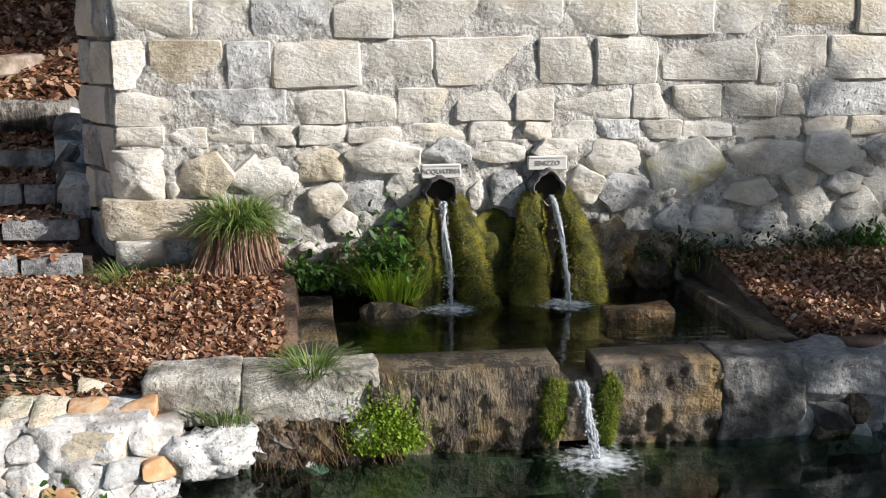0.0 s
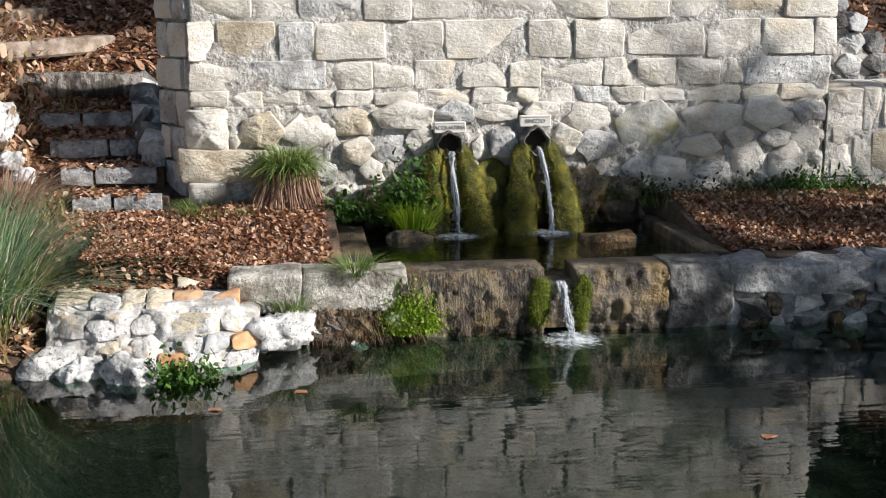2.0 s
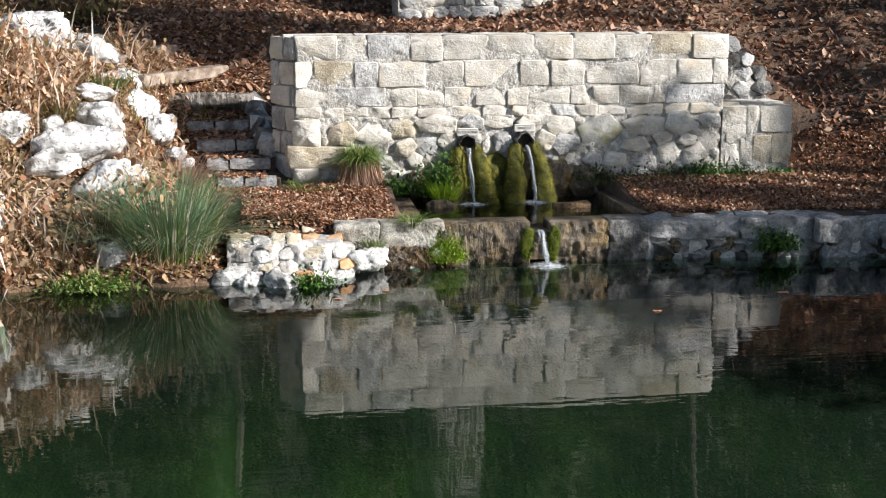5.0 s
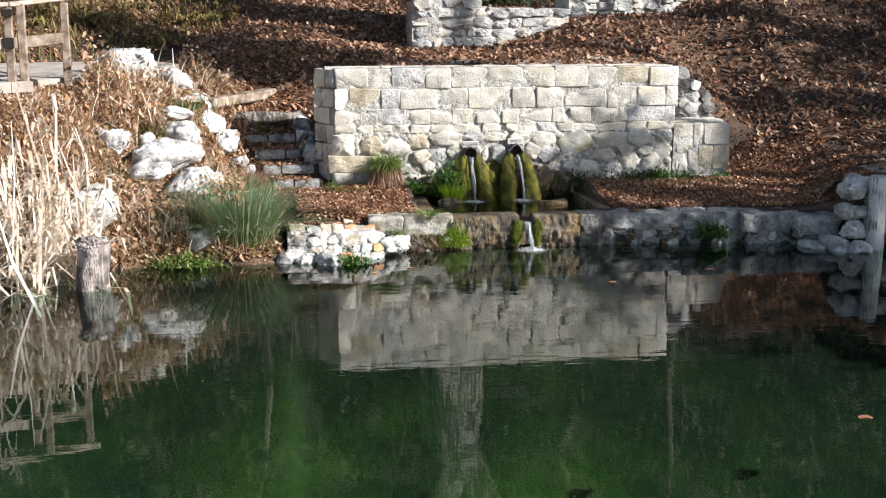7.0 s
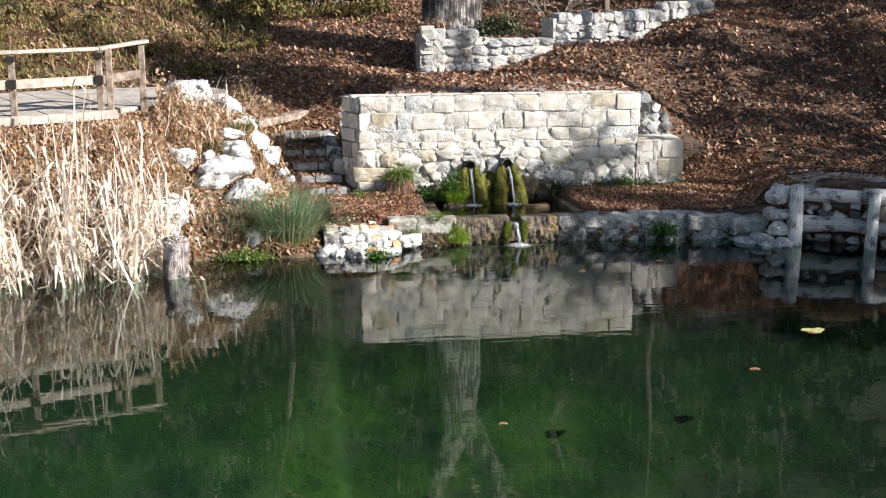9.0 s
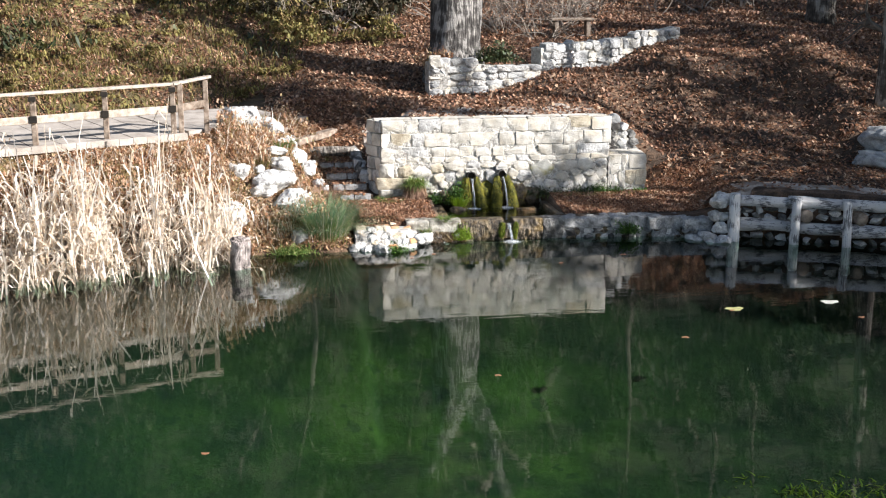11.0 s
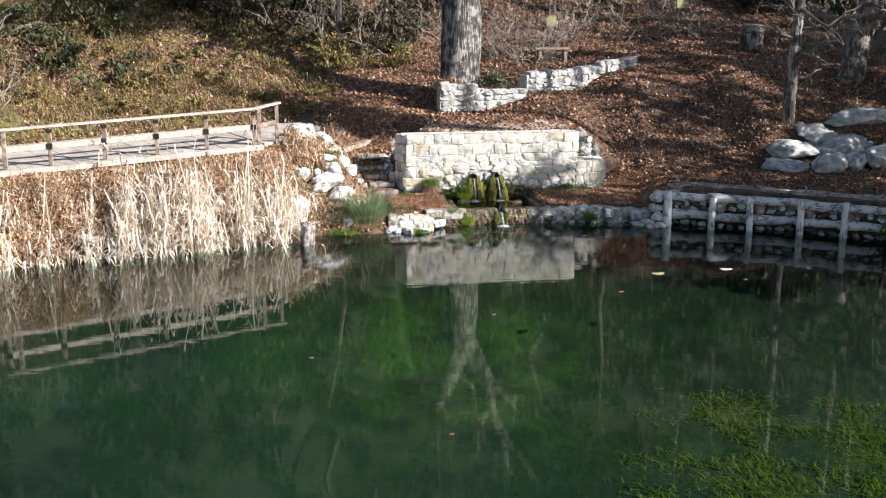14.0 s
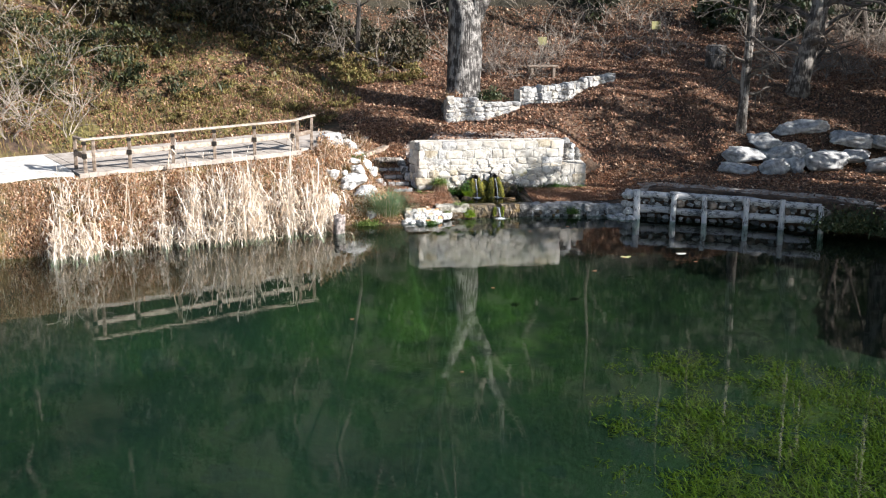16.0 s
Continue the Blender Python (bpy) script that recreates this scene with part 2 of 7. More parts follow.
def part(name, bm, material, parent, label="", smooth=False):
    """Links a bmesh (in the world's metres) as one mesh object under a thing that is moved, not turned."""
    me = bpy.data.meshes.new(name)
    off = Vector(parent.location)
    if parent.parent:
        off = off + Vector(parent.parent.location)
    bmesh.ops.translate(bm, verts=bm.verts, vec=-off)
    bmesh.ops.recalc_face_normals(bm, faces=bm.faces)
    bm.to_mesh(me)
    bm.free()
    me.materials.append(material)
    if smooth:
        me.polygons.foreach_set("use_smooth", [True] * len(me.polygons))
    ob = new(name, me)
    ob.parent = parent
    return tagged(ob, label)


def top_mesh(name, me, label, category, group="", kind="", at=None):
    ob = new(name, me)
    if at is not None:
        ob.location = at
    return tagged(ob, label, category, group, kind)


def rock_bm(cx, cy, cz, w, d, h, seed, square=3.0, rough=0.12, cuts=3, turn=0.0, tilt=0.0):
    """A stone: a cube pulled towards a superellipsoid and roughened; w, d, h are its full sizes."""
    bm = bmesh.new()
    bmesh.ops.create_cube(bm, size=2.0)
    if cuts:
        bmesh.ops.subdivide_edges(bm, edges=bm.edges[:], cuts=cuts, use_grid_fill=True)
    turned = Matrix.Rotation(turn, 3, "Z") @ Matrix.Rotation(tilt, 3, "Y")
    planes = []
    if cuts > 3:
        for i in range(9):
            q = Vector((math.sin(seed * 12.9 + i * 4.1), math.cos(seed * 7.7 + i * 2.3), math.sin(seed * 3.1 + i * 5.7)))
            planes.append((q.normalized(), 0.82 + 0.08 * math.sin(seed * 1.7 + i * 3.3)))
    for v in bm.verts:
        c = v.co
        r = (abs(c.x) ** square + abs(c.y) ** square + abs(c.z) ** square) ** (1.0 / square)
        p = c / r
        for q, lim in planes:
            over = p.dot(q) - lim
            if over > 0:
                p = p - q * over * 0.9
        k = 1.0 + rough * (noise.noise(p * 1.3 + Vector((seed * 3.7, seed * 1.9, seed * 0.7))) + 0.6 * noise.noise(p * 3.5 + Vector((seed, 7.1, seed * 2.3))))
        if cuts > 3:
            k += rough * 0.5 * noise.noise(p * 8.0 + Vector((seed * 1.3, 2.0, seed)))
            q = p * 2.2 + Vector((seed * 5.1, seed * 0.3, 1.0))
            k -= rough * 0.55 * max(0.0, 0.28 - abs(noise.noise(q)))
        p = Vector((p.x * w * 0.5, p.y * d * 0.5, p.z * h * 0.5)) * k
        v.co = turned @ p + Vector((cx, cy, cz))
    return bm


def block_bm(x0, x1, z0, z1, y0, y1, seed, chip=0.012, n=4):
    """A hewn block with an uneven face towards -y and broken arrises."""
    bm = bmesh.new()
    bmesh.ops.create_cube(bm, size=2.0)
    bmesh.ops.subdivide_edges(bm, edges=bm.edges[:], cuts=n - 1, use_grid_fill=True)
    w, d, h = x1 - x0, y1 - y0, z1 - z0
    e = min(w, h, 0.16)
    edge = min(0.011, 0.2 * min(w, d, h))
    inner = 1 - 2.0 / n
    for v in bm.verts:
        c = v.co.copy()
        p = Vector((0, 0, 0))
        for i, full in ((0, w), (1, d), (2, h)):
            q = c[i]
            if n > 3 and abs(abs(q) - inner) < 0.01:
                q = math.copysign(1 - 2 * edge / full, q)
            p[i] = (q + 1) / 2 * full
        rims = sum(abs(c[i]) > 0.99 for i in range(3))
        if rims > 1:
            for i in range(3):
                if abs(c[i]) > 0.99:
                    p[i] -= math.copysign((0.35 + 0.35 * (rims - 2)) * edge * (1.0 + 0.9 * noise.noise(Vector((seed + p.x * 7, p.y * 7, p.z * 7)))), c[i])
        s = Vector((seed * 2.17 + p.x * 5, seed * 0.7 + p.y * 5, p.z * 5))
        p += Vector((noise.noise(s), 1.5 * noise.noise(s * 1.7 + Vector((9, 3, 1))), noise.noise(s + Vector((4, 8, 2))))) * chip
        v.co = p + Vector((x0, y0, z0))
    return bm


def faced_bm(cx, cz, w, h, y0, depth, seed, sides=4, wobble=0.03, edge=0.012, chips=2, relief=0.006, n=34):
    """A hewn stone bedded in a wall: a many-cornered face towards -y with broken arrises; sides=4 gives a squared block."""
    g = np.random.default_rng(seed + 17)
    if sides == 4:
        cuts = [(k * math.pi / 2 + g.normal(0, 0.022), 0.985 + g.uniform(-0.025, 0.02)) for k in range(4)]
        cuts += [(math.pi / 4 + k * math.pi / 2 + g.normal(0, 0.15), g.uniform(1.30, 1.55)) for k in range(4)]
    else:
        turn = g.uniform(0, 6.28)
        cuts = [(turn + 6.283 * k / sides + g.normal(0, 0.22), g.uniform(0.80, 1.0)) for k in range(sides)]
    slopes = [(g.uniform(0, 6.283), g.uniform(0.25, 0.75), g.uniform(0.02, 0.06)) for k in range(chips)]
    tilt_x, tilt_z = g.normal(0, 0.006), g.normal(0, 0.006)
    bm = bmesh.new()

    def at(u, v, back):
        x, z = cx + u * w / 2, cz + v * h / 2
        q = Vector((x * 9 + seed * 3.1, z * 9, seed * 0.37))
        y = y0 + tilt_x * u + tilt_z * v + relief * (noise.noise(q) + 0.7 * noise.noise(q * 2.6) + 0.5 * noise.noise(q * 6.0)) + back
        for t, lim, k in slopes:
            y += k * max(0.0, u * math.cos(t) + v * math.sin(t) - lim)
        return bm.verts.new((x, y, z))

    rings = []
    for f, back in ((0.3, 0), (0.6, 0), (0.84, 0), (0.95, 0.12 * edge), (1.0, edge), (1.01, depth)):
        ring = []
        for k in range(n):
            a = 6.2832 * k / n
            if sides == 4:
                a += 0.10 * math.sin(4 * a)
            r = min([lim / math.cos(a - t) for t, lim in cuts if math.cos(a - t) > 0.08] + [1.45])
            r *= 1 + wobble * (noise.noise(Vector((math.cos(a) * 2.2 + seed, math.sin(a) * 2.2, seed * 1.7))) + 0.7 * noise.noise(Vector((math.cos(a) * 7 + seed, math.sin(a) * 7, 3.0))))
            ring.append(at(math.cos(a) * r * f, math.sin(a) * r * f, back))
        rings.append(ring)
    mid = at(0, 0, 0)
    for k in range(n):
        bm.faces.new((mid, rings[0][k], rings[0][(k + 1) % n]))
    for a, b in zip(rings[:-1], rings[1:]):
        for k in range(n):
            bm.faces.new((a[k], b[k], b[(k + 1) % n], a[(k + 1) % n]))
    bm.faces.new(rings[-1][::-1])
    for ring in rings[3:5]:
        for k in range(n):
            bm.edges.get((ring[k], ring[(k + 1) % n])).smooth = False
    return bm


def crag_bm(cx, cy, cz, w, d, h, seed, points=16, cuts=3, rough=0.05, turn=0.0):
    """An angular broken rock: the hull of a few scattered corners, then roughened."""
    g = np.random.default_rng(seed + 5)
    bm = bmesh.new()
    for k in range(points):
        p = Vector(g.normal(0, 1, 3)).normalized()
        r = (abs(p.x) ** 3.5 + abs(p.y) ** 3.5 + abs(p.z) ** 3.5) ** (1 / 3.5)
        bm.verts.new(p / r * g.uniform(0.85, 1.08))
    hull = bmesh.ops.convex_hull(bm, input=bm.verts[:])
    bmesh.ops.delete(bm, geom=[v for v in bm.verts if not v.link_faces], context="VERTS")
    if cuts:
        bmesh.ops.subdivide_edges(bm, edges=bm.edges[:], cuts=cuts, use_grid_fill=True)
    m = Matrix.Rotation(turn, 3, "Z")
    for v in bm.verts:
        p = v.co
        q = p * 2.1 + Vector((seed * 1.3, seed * 0.7, seed * 2.1))
        k = 1 + rough * (1.2 * noise.noise(q) + noise.noise(q * 2.3) + 0.8 * noise.noise(q * 5.1)) - rough * 1.6 * max(0.0, 0.16 - abs(noise.noise(q * 0.9)))
        v.co = m @ Vector((p.x * w / 2, p.y * d / 2, p.z * h / 2)) * k + Vector((cx, cy, cz))
    return bm


def swung(bm, a, way):
    """Takes a wall stone built along +x at y=0 to the line from a along way."""
    back = Vector((-way.y, way.x, 0))
    for v in bm.verts:
        v.co = Vector((a.x, a.y, 0)) + way * v.co.x + back * v.co.y + Vector((0, 0, v.co.z))
    return bm


def laid_flat(bm, top, tip_x=0.0, tip_y=0.0):
    """Turns a faced stone so that its face looks up at height top; its z becomes y."""
    mid = sum((v.co for v in bm.verts), Vector()) / len(bm.verts)
    for v in bm.verts:
        x, y, z = v.co
        v.co = Vector((x, z, top - y + tip_x * (x - mid.x) + tip_y * (z - mid.z)))
    return bm


def box_bm(x0, x1, y0, y1, z0, z1, bevel=0.0, bm=None):
    bm2 = bmesh.new()
    bmesh.ops.create_cube(bm2, size=1.0)
    for v in bm2.verts:
        v.co = Vector((x0 + (v.co.x + 0.5) * (x1 - x0), y0 + (v.co.y + 0.5) * (y1 - y0), z0 + (v.co.z + 0.5) * (z1 - z0)))
    if bevel:
        bmesh.ops.bevel(bm2, geom=bm2.edges[:], offset=bevel, segments=1, affect="EDGES")
    return bm2


def beam_bm(a, b, w, h, bevel=0.008, up=(0, 0, 1)):
    """A squared timber from a to b."""
    a, b = Vector(a), Vector(b)
    way = b - a
    bm = box_bm(-w / 2, w / 2, 0, way.length, -h / 2, h / 2, bevel)
    y = way.normalized()
    x = y.cross(Vector(up))
    if x.length < 1e-3:
        x = Vector((1, 0, 0))
    x.normalize()
    z = x.cross(y)
    m = Matrix((x, y, z)).transposed()
    for v in bm.verts:
        v.co = m @ v.co + a
    return bm


def tube(points, radii, sides=8, seed=0, lumpy=0.0):
    """Vertices and faces of a closed tube along points."""
    pts = [Vector(p) for p in points]
    verts, faces = [], []
    ref = Vector((0.31, 0.17, 0.93)).normalized()
    for i, p in enumerate(pts):
        way = (pts[min(i + 1, len(pts) - 1)] - pts[max(i - 1, 0)]).normalized()
        if abs(way.dot(ref)) > 0.95:
            ref = Vector((0.9, 0.3, 0.1)).normalized()
        x = way.cross(ref).normalized()
        y = way.cross(x)
        for k in range(sides):
            a = 2 * math.pi * k / sides
            r = radii[i]
            if lumpy:
                r *= 1 + lumpy * noise.noise(Vector((math.cos(a) * 1.6 + seed, math.sin(a) * 1.6, p.z * 1.2 + i * 0.4)))
            q = p + (x * math.cos(a) + y * math.sin(a)) * r
            verts.append(q)
    for i in range(len(pts) - 1):
        for k in range(sides):
            a, b = i * sides + k, i * sides + (k + 1) % sides
            faces.append((a, b, b + sides, a + sides))
    faces.append(tuple(range(sides))[::-1])
    faces.append(tuple((len(pts) - 1) * sides + k for k in range(sides)))
    return verts, faces


def tube_bm(points, radii, sides=8, seed=0, lumpy=0.0):
    verts, faces = tube(points, radii, sides, seed, lumpy)
    bm = bmesh.new()
    vs = [bm.verts.new(v) for v in verts]
    for f in faces:
        bm.faces.new([vs[i] for i in f])
    return bm


# ---- the lie of the land ----
def smooth(a, b, x):
    t = np.clip((x - a) / (b - a), 0, 1)
    return t * t * (3 - 2 * t)


def shore(x):
    return np.interp(x, [-60, -30, -18, -13.5, -11.5, -10.4, -9.4, -8, -6.7, -5.4, -4.2, -3.2, -2.95, -2.86, -1.9, -1.7, 1.5, 2.5, 3.5, 5, 6.7, 7.7, 8.4, 9.9, 10.8, 12, 16, 30, 60],
                     [-50, -18, -7.5, -4.7, -4.3, -3.9, -3.35, -3.15, -2.85, -2.55, -2.25, -2.2, -2.15, -1.62, -1.56, -1.66, -1.65, -1.75, -1.90, -2.33, -3.08, -3.58, -4.0, -5.1, -7.6, -11.5, -14.5, -24, -50])


def brow(x):
    """Where the left bank meets the boardwalk."""
    return np.interp(x, [-60, -18, -11.5, -6.0, -5.4, -4.4, -3.4, -2.6], [-45, -6.0, -3.05, -0.38, 0.05, 1.0, 1.9, 2.4])


def rough_land(x, y):
    return 0.5 * np.sin(x * 0.9 + 1.3 * np.sin(y * 0.5)) * np.sin(y * 0.8 + 0.7) + 0.3 * np.sin(x * 2.3 + y * 1.1) * np.sin(y * 1.9 - x * 0.6)


def height(x, y):
    x, y = np.asarray(x, dtype=float), np.asarray(y, dtype=float)
    s = shore(x)
    d = y - s
    bed = -0.22 + 0.42 * np.minimum(d, 0) + 0.12 * rough_land(x * 0.8, y * 0.8)
    bed = np.maximum(bed, -2.0 + 0.25 * rough_land(x * 0.6, y * 0.6))
    # ledge in front of the wall, terrace behind it, slope on the right
    ledge = 0.36 + 0.15 * smooth(-1.5, 0.0, y)
    terrace = 1.72 + 0.045 * (y - 0.4) + 0.145 * np.maximum(y - 3.4, 0)
    drop = np.clip(x - 2.38, 0, 1.3) * (1 - smooth(1.0, 3.2, y))
    set_back = 0.52 * smooth(2.12, 2.25, x)
    ledge = ledge + 0.42 * smooth(2.85, 3.7, x) * smooth(-0.5, 0.5, y)
    mid = ledge + (terrace + 0.08 - 0.62 * drop - ledge) * smooth(0.12 + set_back, 0.30 + set_back, y)
    right = 0.42 + 0.36 * smooth(3.2, 4.6, x) + 0.07 * np.clip(d - 0.3, 0, 1.8) + 0.36 * np.clip(y + 0.25, 0, 4.5) + 0.16 * np.maximum(y - 4.25, 0)
    right = right + 0.55 * smooth(6.6, 7.6, x) * smooth(-0.4, 0.7, y) * (1 - 0.6 * smooth(2.5, 7, y))
    core = mid + (right - mid) * smooth(2.9, 4.2, x) * (1 - 0.5 * smooth(2.0, 3.4, y) * (1 - smooth(2.2, 5.5, x)))
    core = core + 0.40 * smooth(0.2, 2.4, x) * smooth(1.8, 3.7, y) * (1 - smooth(6.5, 9.0, x)) * (1 - 0.75 * smooth(3.7, 4.9, y)) * (1 - smooth(7.0, 11.0, y))
    # the sunken basin
    hole = smooth(-1.30, -1.22, x) * (1 - smooth(0.84, 0.92, x)) * smooth(-1.75, -1.62, y) * (1 - smooth(-0.12, 0.0, y))
    core = core + (0.0 - core) * hole
    # stairs corridor and left bank
    stairs = 0.46 + 1.0 * smooth(-0.2, 2.0, y) + 0.55 * smooth(1.7, 3.6, y) + 0.08 * np.maximum(y - 3.6, 0)
    core = core + (stairs - core) * (1 - smooth(-2.25, -1.9 + 0.5 * smooth(0.42, 0.6, y), x)) * (1 - smooth(2.5, 4.5, y))
    b = brow(x)
    fr = np.clip(d / np.maximum(b - s, 0.3), 0, 1.0)
    bank = 0.02 + 1.76 * (0.35 * fr + 0.65 * smooth(0, 1, fr))
    back = y - (b + 3.2)
    bank = bank + 0.42 * np.maximum(back, 0) * smooth(0, 0.8, np.maximum(back, 0))
    up_hill = smooth(1.5, 5.5, y)
    left = 1 - smooth(-3.9 - 4.5 * up_hill, -3.25 + 2.2 * up_hill, x)
    land = core + (bank - core) * left
    land = np.where((x < -2.75) & (y < 0), np.minimum(land, np.maximum(0.03 + 0.40 * d, land * smooth(-3.3, -3.9, x))), land)
    # the wooded hillside
    far = np.maximum(y - 9.5 - 0.10 * np.abs(x - 2), 0)
    land = land + 0.42 * far * smooth(0, 8, far) + 0.42 * np.maximum(y - 16, 0) * smooth(16, 30, y) + 0.035 * np.maximum(y - 3.5, 0) * rough_land(x * 0.35, y * 0.35)
    land = land + 0.05 * rough_land(x * 1.3, y * 1.3) * smooth(2, 5, np.abs(x))
    land = np.where(d < 0.35, bed + (land - bed) * smooth(-0.04, 0.12 + 0.2 * left, d), land)
    # the far shore behind the viewer
    rear = -70 - y
    return np.where(rear > 0, np.minimum(0.5 * rear - 1.0, 12), land)


def ground_z(x, y):
    return float(height(x, y))


# ---- ground, pond ----
def ground_material():
    m = M_EARTH.copy()
    m.name = "ground_cover"
    n, ln = m.node_tree.nodes, m.node_tree.links
    bsdf = n["Principled BSDF"]
    earth = bsdf.inputs["Base Color"].links[0].from_socket
    geo = n.new("ShaderNodeNewGeometry")
    sep = n.new("ShaderNodeSeparateXYZ")
    ln.new(geo.outputs["Position"], sep.inputs[0])

    def noise_ramp(scale, cols, detail=5.0):
        t = n.new("ShaderNodeTexNoise")
        t.inputs["Scale"].default_value, t.inputs["Detail"].default_value = scale, detail
        ln.new(geo.outputs["Position"], t.inputs["Vector"])
        r = n.new("ShaderNodeValToRGB")
        ln.new(t.outputs[0], r.inputs[0])
        for i, c in enumerate(cols):
            el = r.color_ramp.elements[i] if i < 2 else r.color_ramp.elements.new(0.5)
            el.position, el.color = 0.36 + 0.3 * i / (len(cols) - 1), (*c, 1)
        return r.outputs[0], t.outputs[0]

    def mixed(fac, a, b):
        x = n.new("ShaderNodeMixRGB")
        ln.new(fac, x.inputs[0])
        ln.new(a, x.inputs[1])
        ln.new(b, x.inputs[2])
        return x.outputs[0]

    def ranged(sock, a, b):
        r = n.new("ShaderNodeMapRange")
        r.inputs[1].default_value, r.inputs[2].default_value = a, b
        ln.new(sock, r.inputs[0])
        return r.outputs[0]

    # grassy slope over the boardwalk
    grass, fac = noise_ramp(6.0, [(0.030, 0.028, 0.012), (0.10, 0.090, 0.028), (0.24, 0.20, 0.06)])
    big, bigfac = noise_ramp(0.7, [(0, 0, 0), (1, 1, 1)])
    west = n.new("ShaderNodeMath")
    west.operation = "MULTIPLY"
    ln.new(ranged(sep.outputs[0], -3.5, -7.5), west.inputs[0])
    ln.new(ranged(bigfac, 0.38, 0.56), west.inputs[1])
    land = mixed(west.outputs[0], earth, grass)
    # up the wooded hillside the forest floor's gloom is put into the ground colour
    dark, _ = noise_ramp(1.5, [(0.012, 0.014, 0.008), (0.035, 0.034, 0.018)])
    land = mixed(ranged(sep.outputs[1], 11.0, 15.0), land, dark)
    # pond bed: weed on silt
    bed, _ = noise_ramp(0.45, [(0.012, 0.026, 0.028), (0.016, 0.034, 0.031), (0.026, 0.050, 0.024)])
    lush, _ = noise_ramp(1.1, [(0.014, 0.028, 0.008), (0.046, 0.078, 0.013), (0.100, 0.145, 0.020)])
    near = n.new("ShaderNodeMath")
    near.operation = "MULTIPLY"
    ln.new(ranged(sep.outputs[1], -12.5, -7.0), near.inputs[0])
    ln.new(ranged(sep.outputs[0], -7.5, -3.0), near.inputs[1])
    calm = mixed(near.outputs[0], bed, lush)
    weeds, wf = noise_ramp(5.0, [(0.006, 0.018, 0.012), (0.030, 0.060, 0.014)])
    strands, sf = noise_ramp(14.0, [(0.005, 0.014, 0.009), (0.040, 0.075, 0.015)], 8.0)
    weeds = mixed(ranged(sf, 0.40, 0.60), weeds, strands)
    # yellow-green weed on the right, its sunlight put into the colour
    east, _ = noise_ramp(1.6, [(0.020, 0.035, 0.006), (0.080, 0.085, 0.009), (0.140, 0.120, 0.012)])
    # the same weed dimmed: shade put into the bed's colour nearer the shore
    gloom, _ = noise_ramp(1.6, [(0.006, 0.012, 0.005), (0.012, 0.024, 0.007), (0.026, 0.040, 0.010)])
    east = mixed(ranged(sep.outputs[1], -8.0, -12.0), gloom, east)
    patch, patchf = noise_ramp(0.5, [(0, 0, 0), (1, 1, 1)])
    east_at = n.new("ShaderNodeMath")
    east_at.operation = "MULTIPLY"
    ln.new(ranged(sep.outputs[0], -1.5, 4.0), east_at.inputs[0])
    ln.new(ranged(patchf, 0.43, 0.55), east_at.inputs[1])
    east_full = east
    half = n.new("ShaderNodeMixRGB")
    half.inputs[0].default_value = 0.30
    # shade of the corner by the log wall, put into the bed's colour
    corner_shade = n.new("ShaderNodeMath")
    corner_shade.operation = "MULTIPLY"
    ln.new(ranged(sep.outputs[0], -0.5, 2.5), corner_shade.inputs[0])
    ln.new(ranged(sep.outputs[1], -12.0, -7.5), corner_shade.inputs[1])
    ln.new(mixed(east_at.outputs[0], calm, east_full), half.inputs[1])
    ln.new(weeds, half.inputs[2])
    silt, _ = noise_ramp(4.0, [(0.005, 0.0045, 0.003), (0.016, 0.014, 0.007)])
    deep = mixed(ranged(sep.outputs[2], -0.5, -1.55), silt, mixed(corner_shade.outputs[0], half.outputs[0], gloom))
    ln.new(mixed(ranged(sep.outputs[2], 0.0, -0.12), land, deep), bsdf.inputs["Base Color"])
    return m


def build_ground():
    xs = np.unique(np.round(np.concatenate([np.linspace(-90, -20, 22), np.linspace(-20, -9, 56), np.linspace(-9, 9, 226), np.linspace(9, 20, 56), np.linspace(20, 90, 22)]), 4))
    ys = np.unique(np.round(np.concatenate([np.linspace(-110, -25, 24), np.linspace(-25, -6, 50), np.linspace(-6, 6, 170), np.linspace(6, 20, 60), np.linspace(20, 110, 40)]), 4))
    gx, gy = np.meshgrid(xs, ys)
    gz = height(gx, gy)
    nx, ny = len(xs), len(ys)
    idx = np.arange(nx * ny).reshape(ny, nx)
    quads = np.stack([idx[:-1, :-1], idx[:-1, 1:], idx[1:, 1:], idx[1:, :-1]], -1).reshape(-1, 4)
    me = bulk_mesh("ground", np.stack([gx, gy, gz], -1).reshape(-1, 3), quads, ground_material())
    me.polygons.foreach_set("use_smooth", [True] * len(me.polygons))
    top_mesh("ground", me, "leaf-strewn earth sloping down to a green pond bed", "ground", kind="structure")


